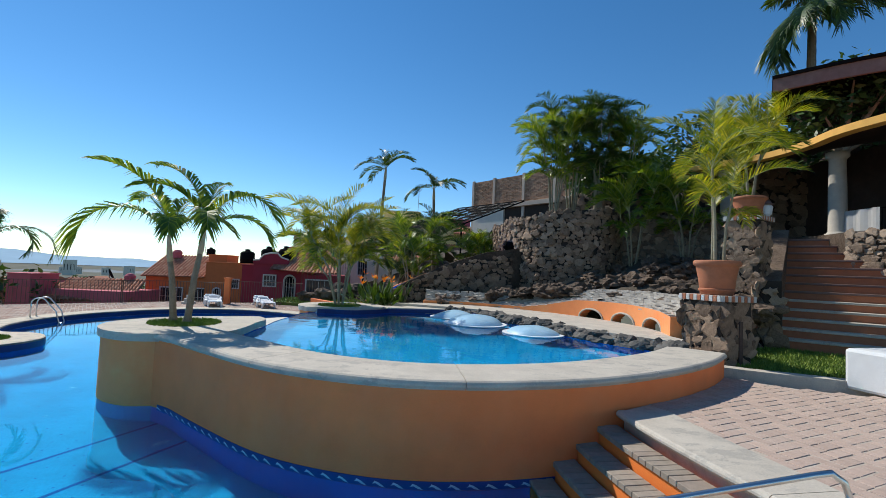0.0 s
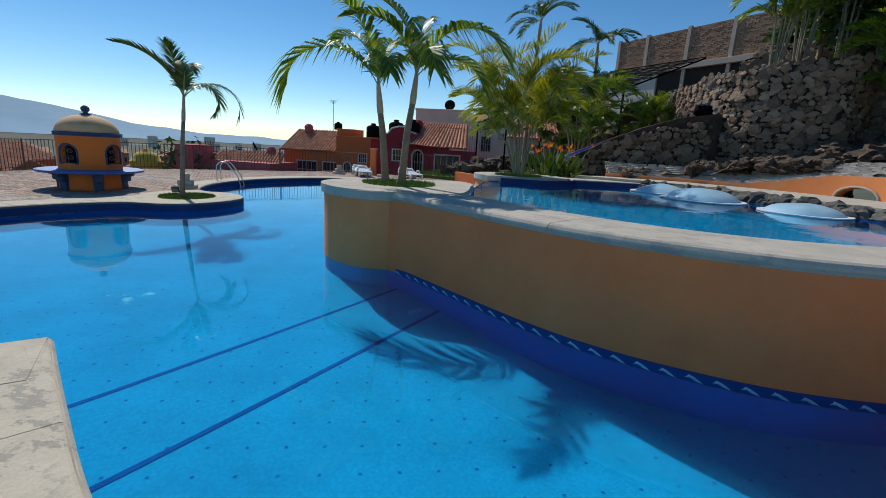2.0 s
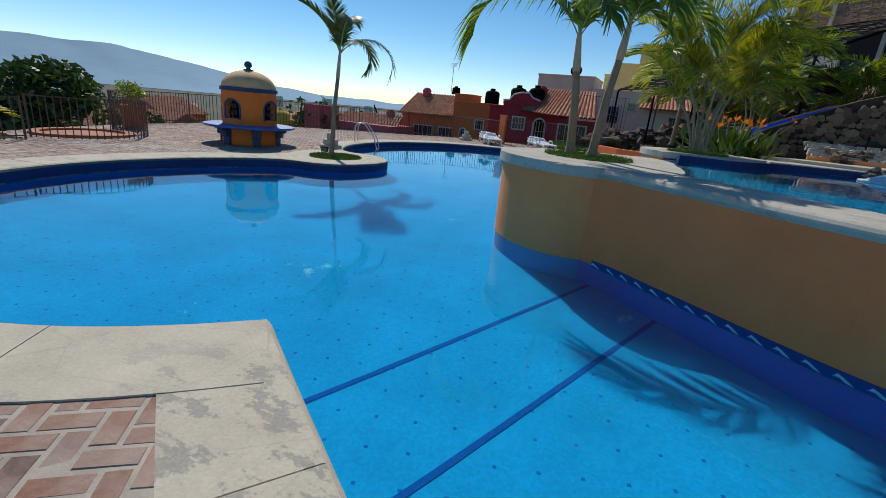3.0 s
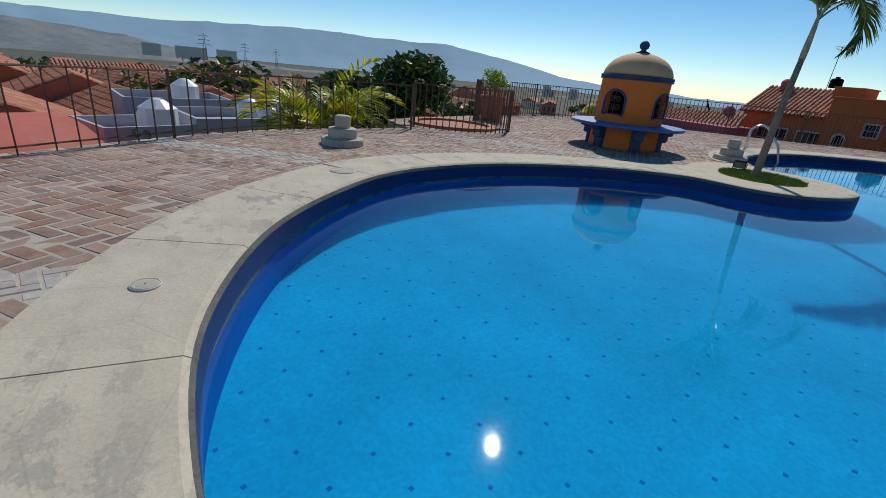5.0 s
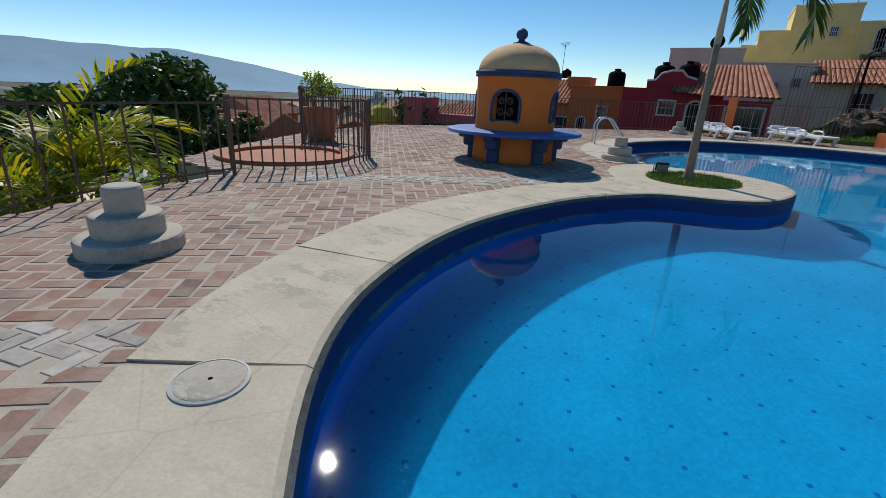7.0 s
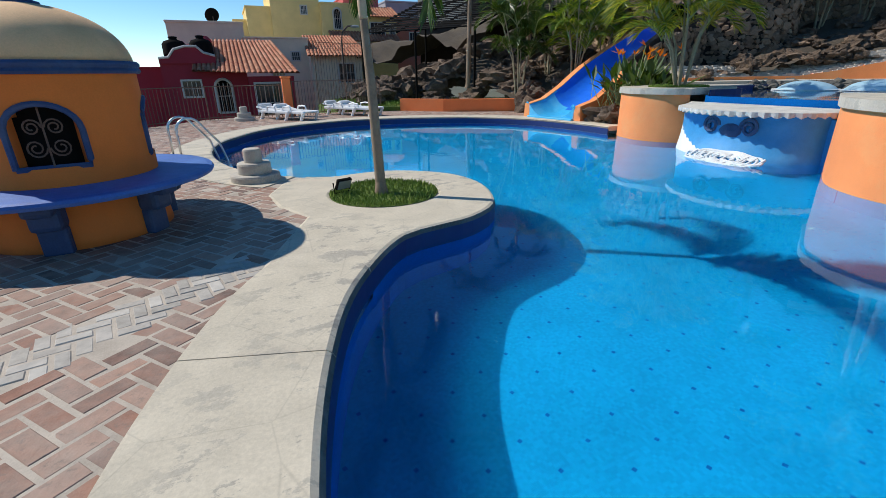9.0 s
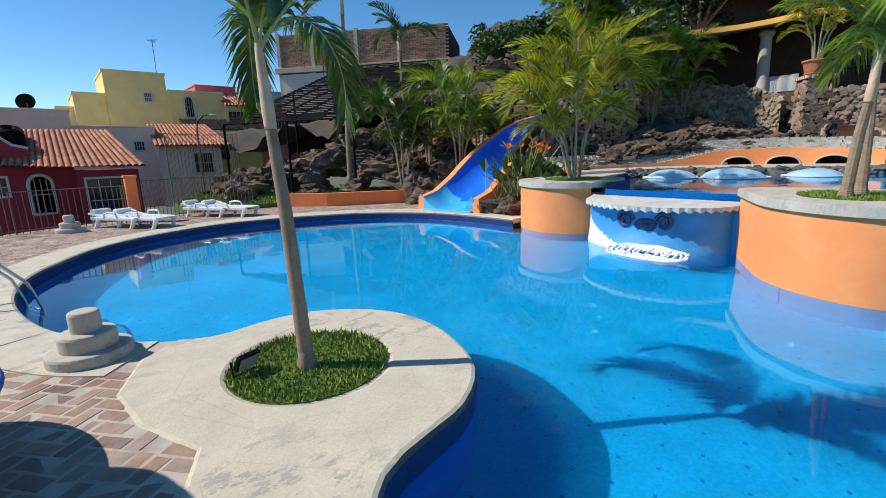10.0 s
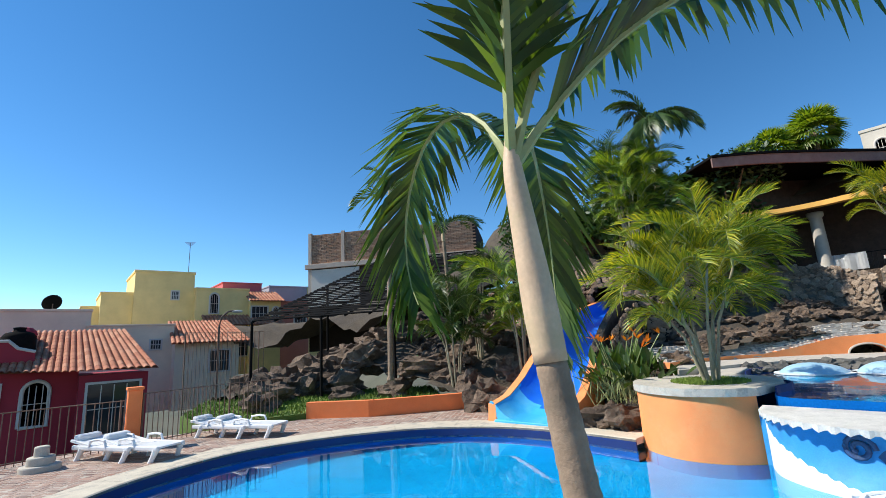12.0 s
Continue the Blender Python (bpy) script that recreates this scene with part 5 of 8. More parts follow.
# flat stones laid over the top of the arched wall
cobble = thing("stone_paving_band", "band of flat stones laid behind the arched wall", "paving", kind="structure")
bm = bmesh.new()
cr = random.Random(3)
for i in range(85):
    for j in range(7):
        s = total * (i + 0.5 * (j % 2) + cr.uniform(-0.1, 0.1)) / 85
        if s > total - 0.1 or s < 0.1:
            continue
        x, y = on_arch(s, -0.08 - 0.17 * j)
        z = arch_top(s) + 0.06 * j - 0.34 * max(0.0, min(1.0, (s - 4.8) / 2.2))
        q = on_arch(min(total, s + 0.05), 0)
        ang = math.degrees(math.atan2(q[1] - on_arch(s, 0)[1], q[0] - on_arch(s, 0)[0]))
        box(bm, -0.075, 0.075, -0.075, 0.075, -0.10, cr.uniform(0.0, 0.03), 0, pose(x, y, z, cr.uniform(-5, 5), cr.uniform(-5, 5), ang))
part("stones", bm, M["paver"], cobble)["kind"] = "stuff"

# ---- stone pillars with pots ----
def stone_cluster(root, w, d, z0, z1, size, seed, faces=(0, 1, 2, 3), mat="stone"):
    """Irregular stones over the upright faces of a block."""
    rng = random.Random(seed)
    for fi in faces:
        wide = w if fi % 2 == 0 else d
        dep = (d if fi % 2 == 0 else w) / 2
        z = z0 + size * 0.4
        while z < z1 - size * 0.25:
            x = -wide / 2 + size * 0.4
            while x < wide / 2 - size * 0.2:
                s = size * rng.choice((0.6, 0.8, 1.0, 1.3, 1.5))
                bm = bmesh.new()
                blob(bm, (0, 0, 0), (s * 0.58, 0.09, s * rng.uniform(0.42, 0.56)), rng.uniform(0, 90), 2, 0.9)
                for v in bm.verts:
                    v.co.y = max(v.co.y, -0.035)
                ob = part("stone", bm, M[mat], root)
                ob.matrix_basis = pose(0, 0, 0, 0, 0, 90 * fi) @ pose(x + s * 0.1, -dep, z + rng.uniform(-0.03, 0.03), 0, rng.uniform(-25, 25), 0)
                x += s * 1.0
            z += size * 0.86


def pillar(at, turn, w, h, label, seed):
    root = thing("stone_pillar", label, "pillar", at, turn)
    bm = bmesh.new()
    box(bm, -w / 2, w / 2, -w / 2, w / 2, -0.3, h - 0.12, 0.02)
    part("core", bm, M["stone_joint"], root)
    stone_cluster(root, w, w, 0.0, h - 0.15, 0.27, seed)
    n = 11
    for fi in range(4):
        for i in range(n):
            bm = bmesh.new()
            x = -w / 2 - 0.06 + (w + 0.12) * (i + 0.5) / n
            box(bm, -0.043, 0.043, -0.02, 0.22, -0.13, 0.0, 0.008)
            ob = part("cap_brick", bm, M["clay"] if i % 2 else M["scallop"], root)
            ob.matrix_basis = pose(0, 0, 0, 0, 0, 90 * fi) @ pose(x, -w / 2 - 0.06, h, 0, 0, 0)
    bm = bmesh.new()
    box(bm, -w / 2 + 0.1, w / 2 - 0.1, -w / 2 + 0.1, w / 2 - 0.1, h - 0.14, h - 0.008)
    part("cap", bm, M["mortar"], root)
    return root


def flower_pot(at, r, h, label, group=""):
    root = thing("flower_pot", label, "pot", at, group=group)
    bm = bmesh.new()
    lathe(bm, [(r * 0.66, 0.0), (r * 0.72, 0.02), (r * 0.80, h * 0.45), (r * 0.92, h * 0.82), (r * 0.93, h * 0.84), (r * 1.02, h * 0.86), (r * 1.03, h * 0.97), (r * 0.98, h), (r * 0.88, h), (r * 0.86, h * 0.9), (r * 0.1, h * 0.88)], 40)
    part("body", bm, M["clay"], root, smooth=True)
    bm = bmesh.new()
    lathe(bm, [(r * 0.735, h * 0.10), (r * 0.80, h * 0.13), (r * 0.80, h * 0.17), (r * 0.75, h * 0.19)], 40)
    part("band", bm, M["clay"], root)
    bm = bmesh.new()
    lathe(bm, [(r * 0.86, h * 0.85), (r * 0.86, h * 0.91), (0.01, h * 0.93)], 24)
    part("soil", bm, M["soil"], root)


pillar((5.6, 10.3, TERR), 20, 0.95, 1.58, "square volcanic stone pillar with a striped brick cap", 1)
flower_pot((5.6, 10.3, TERR + 1.58), 0.47, 0.78, "large terracotta pot on the stone pillar", "terracotta pots")
areca((5.6, 10.3, 2.90), 3.2, 0.8, 3, "potted areca palm with yellow-green leaves on the pillar", 31, "leaf_gold", "", 5, 1.5, 40, 0.42, 0.022)
pillar((8.5, 13.5, 0.8), 35, 0.85, 3.7, "tall stone pillar with a brick cap beside the stairs", 2)
flower_pot((8.5, 13.5, 4.5), 0.47, 0.6, "terracotta pot on the tall pillar", "terracotta pots")
areca((8.5, 13.5, 5.02), 3.2, 1.1, 5, "potted areca palm on the tall stone pillar", 33, "leaf_gold", "", 5, 1.5, 40, 0.44, 0.022)

# ---- stairs up to the house ----
stairs = thing("stairs", "broad stairs with pale nosings and clay brick risers", "stairs", kind="structure")
A = Vector((8.9, 12.75))
DIR = Vector((0.64, 0.77))
SIDE = Vector((0.77, -0.64))
N = 13
for i in range(N):
    p = A + DIR * (0.40 * i)
    z = 0.75 + 0.265 * (i + 1)
    ang = math.degrees(math.atan2(SIDE.y, SIDE.x))
    bm = bmesh.new()
    box(bm, 0, 4.2, 0, 0.9, -0.3, -0.07, 0.0, pose(p.x, p.y, z, 0, 0, ang))
    part("riser", bm, M["clay"], stairs, "clay coloured riser")
    bm = bmesh.new()
    box(bm, -0.01, 4.21, -0.04, 0.42, -0.07, 0.0, 0.015, pose(p.x, p.y, z, 0, 0, ang))
    part("tread", bm, M["rim"] if i < 5 else M["fascia"], stairs)
bm = bmesh.new()
sw = [(A.x - 0.45, A.y + 0.2), (A.x - 0.05, A.y - 0.1), (A.x + DIR.x * 5.4, A.y + DIR.y * 5.4), (A.x + DIR.x * 5.4 - 0.4, A.y + DIR.y * 5.4 + 0.3)]
lo = [bm.verts.new((x, y, 0.4)) for x, y in sw]
hi = [bm.verts.new((x, y, z)) for (x, y), z in zip(sw, (2.6, 2.6, 4.6, 4.6))]
bm.faces.new(lo[::-1]); bm.faces.new(hi)
for i in range(4):
    bm.faces.new((lo[i], lo[(i + 1) % 4], hi[(i + 1) % 4], hi[i]))
structure("wall_stairs", bm, M["rock"], "stone side wall of the stairs", "wall")

# lawn strip, kerb and white block at the foot of the stairs
bm = bmesh.new()
slab(bm, [(5.5, 9.3), (9.5, 7.6), (12.2, 10.2), (8.75, 13.1), (5.9, 11.4)], 0.2, 0.70)
structure("lawn_upper", bm, M["grass"], "small green lawn at the foot of the stairs", "lawn")
lawn_poly = [(5.7, 9.5), (9.4, 7.9), (11.9, 10.2), (8.75, 12.9), (6.0, 11.2)]
grass_patch("grass", lambda x, y: inside((x, y), lawn_poly), (5.6, 12, 7.8, 13), 0.70, 16000, "grass blades of the small lawn", 9, 0.07)
bm = bmesh.new()
sweep(bm, [(9.6, 7.2), (7.3, 8.2), (5.6, 8.95), (5.0, 9.3)], [(0.0, 0.4), (0.0, 0.76), (-0.3, 0.76), (-0.3, 0.4)])
structure("kerb", bm, M["rim"], "low concrete kerb between terrace and lawn", "kerb")
bm = bmesh.new()
box(bm, -0.6, 0.6, -0.45, 0.45, 0.0, 0.75, 0.06)
blk = tagged(part("stone_block", bm, M["white"]), "white painted cement block on the terrace", "block")
blk.matrix_basis = pose(7.55, 8.15, TERR, 0, 0, 15)
lamp_post = thing("garden_post", "thin dark post standing on the lawn", "post", (5.85, 9.85, 0.7))
bm = bmesh.new()
box(bm, -0.04, 0.04, -0.04, 0.04, 0, 0.95, 0.006)
part("post", bm, M["dark_wood"], lamp_post)
wl = thing("wall_lantern", "white glass lantern on the tall pillar", "lamp", (8.87, 13.28, 4.5))
bm = bmesh.new()
lathe(bm, [(0.06, 0.0), (0.14, 0.08), (0.17, 0.30), (0.12, 0.36)], 16)
part("glass", bm, M["white"], wl)
bm = bmesh.new()
lathe(bm, [(0.19, 0.36), (0.10, 0.46), (0.02, 0.52)], 16)
part("cap", bm, M["fascia"], wl)

# ---- rubble retaining walls with real stones ----
def rubble_wall(name, ctrl, z0, tops, size, label, seed, singles=300, thick=0.5, cave=None, joint="stone_joint", face="stone"):
    """ctrl: plan points, wall to the right of the walking line; tops: height at each point."""
    rng = random.Random(seed)
    root = thing(name, label, "wall", kind="structure")
    line = smooth_line(ctrl, 0.25)
    L = [0.0]
    for a, b in zip(line, line[1:]):
        L.append(L[-1] + math.dist(a, b))
    cl = [0.0]
    for a, b in zip(ctrl, ctrl[1:]):
        cl.append(cl[-1] + math.dist(a, b))
    cl = [c * L[-1] / cl[-1] for c in cl]

    def top(s):
        return float(np.interp(s, cl, tops))

    def at(s, d=0.0):
        s = max(0.0, min(L[-1], s))
        i = min(len(L) - 2, int(np.searchsorted(L, s, side="right")) - 1)
        k = (s - L[i]) / (L[i + 1] - L[i])
        a, b = Vector(line[i]), Vector(line[i + 1])
        t = (b - a).normalized()
        p = a.lerp(b, k)
        return p.x - t.y * d, p.y + t.x * d, math.degrees(math.atan2(t.y, t.x))

    def in_cave(s, z, grow=0.0):
        if not cave:
            return False
        cs, cw, cz0, ch = cave
        u = (s - cs) / (cw + grow)
        return abs(u) < 1 and cz0 - 9 < z < cz0 + (ch + grow) * math.sqrt(1 - u * u)

    bm = bmesh.new()
    n = int(L[-1] / 0.2)
    nz = 24
    for i in range(n):
        s0, s1 = L[-1] * i / n, L[-1] * (i + 1) / n
        for j in range(nz):
            za0, za1 = (z0 + (top(s) - z0) * j / nz for s in (s0, s1))
            zb0, zb1 = (z0 + (top(s) - z0) * (j + 1) / nz for s in (s0, s1))
            if in_cave((s0 + s1) / 2, (za0 + zb1) / 2):
                continue
            p0, p1 = at(s0), at(s1)
            bm.faces.new([bm.verts.new(v) for v in ((p0[0], p0[1], za0), (p1[0], p1[1], za1), (p1[0], p1[1], zb1), (p0[0], p0[1], zb0))])
    bmesh.ops.remove_doubles(bm, verts=bm.verts, dist=0.001)
    part("core", bm, M[joint], root)
    shapes = []
    for i in range(14):
        b = bmesh.new()
        blob(b, (0, 0, 0), (0.58, 0.36, 0.5), i * 2.7 + seed, 2, 0.85)
        for v in b.verts:
            v.co.y = max(v.co.y, -0.17 - 0.03 * v.co.x + 0.05 * v.co.z)
        shapes.append(finish("stone", b, M[face]))
    todo = []
    z = z0 + size * 0.4
    while z < max(tops) + size * 0.3:
        s = rng.uniform(0, size)
        while s < L[-1]:
            k = size * rng.choice((0.55, 0.7, 0.85, 1.0, 1.25, 1.5)) * rng.uniform(0.9, 1.1)
            zz = z + rng.uniform(-0.2, 0.2) * size
            if zz < top(s) + size * 0.15 and not in_cave(s, zz, 0.02):
                todo.append((s, zz, k))
            s += k * 1.06
        z += size * 0.80
    rng.shuffle(todo)
    rest = bmesh.new()
    for i, (s, zz, k) in enumerate(todo):
        x, y, ang = at(s, 0.02 - 0.13 * rng.random() * size / 0.3)
        m = pose(x, y, zz, rng.uniform(-12, 12), rng.uniform(-30, 30), ang) @ Matrix.Diagonal((k, min(k, 0.34), k * rng.uniform(0.75, 1.0), 1))
        me = rng.choice(shapes)
        if i < singles:
            ob = new("stone", me)
            ob.parent = root
            ob.matrix_basis = m
        else:
            base = len(rest.verts)
            vs = [rest.verts.new(m @ v.co) for v in me.vertices]
            for p in me.polygons:
                rest.faces.new([vs[q] for q in p.vertices])
    if rest.faces:
        part("stones", rest, M[face], root)["kind"] = "stuff"
    else:
        rest.free()
    return root, at


# bastion with the slide's cave, walked from the hill side towards the stairs
rubble_wall("wall_bastion", [(2.4, 29.0), (2.2, 26.0), (2.2, 23.6), (2.8, 21.7), (3.6, 20.3), (4.8, 19.6), (6.3, 19.7), (7.6, 20.9)], 0.6, [4.6, 4.9, 5.0, 5.1, 5.2, 5.35, 5.5, 5.6], 0.23, "tall rounded rubble stone wall with a dark arched cave", 4, 300, 0.5, (7.0, 0.95, 2.9, 1.3))
rubble_wall("wall_retaining", [(7.6, 20.9), (9.4, 20.6), (10.6, 19.2), (10.6, 17.2), (9.7, 15.6), (8.9, 14.6)], 1.2, [5.6, 5.5, 5.2, 4.7, 4.3, 3.9], 0.24, "stone retaining wall below the colonnade house", 6, 300, joint="mortar_grey", face="stone_grey")
rubble_wall("wall_house_end", [(10.7, 21.3), (13.0, 21.8), (17.0, 21.9)], 4.0, [7.6, 8.1, 8.1], 0.42, "dark rubble stone end wall beside the columns", 16, 200)
rubble_wall("wall_slide", [(-2.75, 19.5), (-1.6, 19.75), (-0.5, 20.1), (0.9, 20.5), (2.5, 20.9)], 0.2, [1.5, 2.1, 2.6, 3.05, 3.3], 0.24, "dark rubble stone side of the water slide", 19, 250, 0.3, (-99, 1, 0, 1))
rubble_wall("wall_stair_stones", [(11.8, 17.3), (10.15, 15.2), (8.42, 12.98), (8.5, 12.8), (8.85, 12.62)], 0.5, [4.6, 3.7, 2.62, 2.6, 2.6], 0.36, "dark rubble stone side of the stairs", 23, 150, 0.3, (-99, 1, 0, 1))
rubble_wall("wall_platform", [(12.55, 14.75), (13.22, 12.2), (13.24, 9.5), (13.24, 6.2)], 0.8, [4.35, 4.35, 4.35, 4.35], 0.26, "rubble stone front of the house platform", 27, 200, joint="mortar_grey", face="stone_grey")
rubble_wall("wall_upper_terrace", [(6.3, 30.6), (8.2, 29.0), (10.0, 27.4), (12.5, 26.0)], 4.5, [7.3, 7.9, 8.4, 8.8], 0.40, "dark rubble stone wall stepping up the hillside", 29, 150, 0.3, (-99, 1, 0, 1))
# cave: a dark vault behind the opening
bm = bmesh.new()
tube(bm, [(3.0, 22.4, 2.9), (3.9, 22.9, 3.0), (5.6, 23.8, 3.2)], [1.35, 1.35, 1.2], 20, False)
box(bm, 5.3, 5.6, 22.2, 25.4, 1.6, 4.8)
structure("cave_vault", bm, M["stone_joint"], "dark vault of the slide cave", "cave")

# ---- water slide ----
slide = thing("water_slide", "blue painted cement water slide ending at the pool", "water slide")
path = [(-5.35, 20.32, 0.02), (-4.6, 20.45, 0.10), (-3.7, 20.65, 0.5), (-2.6, 20.95, 1.15), (-1.4, 21.25, 1.75), (-0.2, 21.5, 2.3), (1.2, 21.75, 2.75), (2.6, 22.0, 3.0), (4.2, 22.5, 3.2)]
widths = [1.05, 1.0, 0.92, 0.86, 0.8, 0.74, 0.66, 0.6, 0.56]
depths = [0.42, 0.5, 0.55, 0.55, 0.52, 0.5, 0.5, 0.5, 0.5]
dense = smooth_line([(p[0], p[1]) for p in path], 0.15)
sl = [0.0]
for a, b in zip(dense, dense[1:]):
    sl.append(sl[-1] + math.dist(a, b))
pl = [0.0]
for a, b in zip(path, path[1:]):
    pl.append(pl[-1] + math.dist(a[:2], b[:2]))
pl = [v * sl[-1] / pl[-1] for v in pl]
chute, wall_l, wall_r = bmesh.new(), bmesh.new(), bmesh.new()
rows_c, rows_l, rows_r = [], [], []
for i, (p, s) in enumerate(zip(dense, sl)):
    a, b = Vector(dense[max(0, i - 1)]), Vector(dense[min(len(dense) - 1, i + 1)])
    t = (b - a).normalized()
    nrm = Vector((-t.y, t.x))
    z, w, dp = (float(np.interp(s, pl, v)) for v in ([q[2] for q in path], widths, depths))
    rows_c.append([chute.verts.new((p[0] + nrm.x * w * math.sin(u), p[1] + nrm.y * w * math.sin(u), z + dp * abs(math.sin(u)) ** 3)) for u in [radians(v) for v in range(-90, 91, 15)]])
    for bmw, rows, sg in ((wall_l, rows_l, 1), (wall_r, rows_r, -1)):
        rows.append([bmw.verts.new((p[0] + nrm.x * sg * k, p[1] + nrm.y * sg * k, zz)) for k, zz in ((w + 0.004, z + dp * 0.9), (w + 0.004, z + dp + 0.02), (w + 0.24, z + dp + 0.02), (w + 0.30, -0.3), (w - 0.1, -0.3))])
stone_r = bmesh.new()
rows_s = [[stone_r.verts.new(v.co + Vector((0, 0, 0.16 if k in (1, 2) else 0))) for k, v in enumerate(row)] for row in rows_r[16:]]
for row in rows_r[17:]:
    for v in row:
        wall_r.verts.remove(v)
rows_r = rows_r[:17]
for bmw, rows in ((chute, rows_c), (wall_l, rows_l), (wall_r, rows_r), (stone_r, rows_s)):
    for a, b in zip(rows, rows[1:]):
        for k in range(len(a) - 1):
            bmw.faces.new((a[k], a[k + 1], b[k + 1], b[k]))
for bmw, rows in ((wall_l, rows_l), (wall_r, rows_r)):
    bmw.faces.new(rows[0])
    bmesh.ops.recalc_face_normals(bmw, faces=bmw.faces)
mouth = part("chute", chute, M["slide"], slide, "glossy blue chute with a light blue mouth", smooth=True)
mouth.data.materials.append(M["slide_light"])
for p in mouth.data.polygons:
    if p.center.x < -4.3:
        p.material_index = 1
part("side_wall", wall_l, M["sunlit_plaster"], slide, "pale orange plaster side")
part("side_wall", wall_r, M["sunlit_plaster"], slide, "pale orange plaster side")
bmesh.ops.recalc_face_normals(stone_r, faces=stone_r.faces)
part("stone_side", stone_r, M["rock"], slide, "dark rubble stone side")
bm = bmesh.new()
brow = [mouth.data.vertices[k].co for k in range(13)]
for a, b in zip(brow, brow[1:]):
    bm.faces.new([bm.verts.new(v) for v in (a, b, (b.x, b.y, -0.12), (a.x, a.y, -0.12))])
bmesh.ops.remove_doubles(bm, verts=bm.verts, dist=0.0005)
part("mouth_face", bm, M["slide_light"], slide, "light blue face under the mouth")
for sgn, y in ((1, 21.5), (-1, 19.16)):
    bm = bmesh.new()
    tube(bm, [(-5.42 - 0.09 * sgn, y + (0.09 - 0.09 * k / 22) * math.cos(k * 0.5), 0.42 + (0.09 - 0.09 * k / 22) * math.sin(k * 0.5)) for k in range(20)], 0.03, 6)
    part("scroll", bm, M["slide_light"], slide, "light blue scroll")
bm = bmesh.new()
box(bm, -0.06, 0.06, -1.05, 1.05, -0.12, 0.06, 0.02, pose(-5.4, 20.32, 0, 0, 0, 9))
part("spout_edge", bm, M["slide_light"], slide, "light blue lower edge")

# ---- orange planting bed, lawn and boulders to the north ----
bm = bmesh.new()
sweep(bm, smooth_line([(-8.3, 27.4), (-6.9, 25.75), (-6.8, 25.7)], 5), [(0.0, -0.1), (0.0, 0.5), (-0.25, 0.5), (-0.25, -0.1)])
sweep(bm, [(-6.85, 25.7), (-4.2, 24.15)], [(0.0, -0.1), (0.0, 0.5), (-0.25, 0.5), (-0.25, -0.1)])
bmesh.ops.reverse_faces(bm, faces=bm.faces)
structure("planting_bed", bm, M["plaster"], "low orange plaster edging of the rock garden", "bed")
lawn_n = [(-11.2, 28.0), (-8.2, 27.2), (-7.4, 26.4), (-4.2, 25.0), (-1.0, 30.0), (-6.0, 36.0), (-9.5, 36.0), (-11.5, 31.0)]
bm = bmesh.new()
slab(bm, lawn_n, -0.6, 0.16)
structure("lawn_north", bm, M["grass"], "bright green lawn behind the deck", "lawn")
grass_patch("grass", lambda x, y: inside((x, y), lawn_n), (-11.5, -1, 25, 36), 0.16, 14000, "grass blades of the north lawn", 12, 0.10)
RB = random.Random(77)
def boulder(x, y, z, s, seed):
    root = thing("boulder", "brown weathered boulder on the hillside", "boulder", (x, y, z), RB.uniform(0, 360), "hillside boulders")
    bm = bmesh.new()
    blob(bm, (0, 0, s * 0.25), (s * RB.uniform(0.8, 1.2), s * RB.uniform(0.6, 0.9), s * RB.uniform(0.5, 0.7)), seed, 3, 0.85)
    for v in bm.verts:
        v.co += v.co.normalized() * s * 0.10 * noise.noise(v.co * (3.2 / s) + Vector((seed, 0, 0)))
    part("stone", bm, M["rock"], root)

# ---- hillside ----
def idw(points, x, y, power=2.6):
    num = den = 0.0
    for px, py, pz in points:
        w = 1.0 / (((x - px) ** 2 + (y - py) ** 2) ** (power / 2) + 1e-4)
        num += w * pz
        den += w
    return num / den


def terrain(name, poly, pts, step, bump, material, label, seed=0.0):
    xs, ys = [p[0] for p in poly], [p[1] for p in poly]
    bm = bmesh.new()
    grid = {}
    nx, ny = int((max(xs) - min(xs)) / step) + 1, int((max(ys) - min(ys)) / step) + 1
    def vert(i, j):
        if (i, j) not in grid:
            x, y = min(xs) + i * step, min(ys) + j * step
            z = idw(pts, x, y) + bump * noise.noise(Vector((x * 0.9, y * 0.9, seed))) + bump * 0.5 * noise.noise(Vector((x * 2.7, y * 2.7, seed)))
            grid[i, j] = bm.verts.new((x, y, z))
        return grid[i, j]
    for i in range(nx):
        for j in range(ny):
            if inside((min(xs) + (i + 0.5) * step, min(ys) + (j + 0.5) * step), poly):
                bm.faces.new((vert(i, j), vert(i + 1, j), vert(i + 1, j + 1), vert(i, j + 1)))
    return structure(name, bm, material, label, "ground", smooth=True)


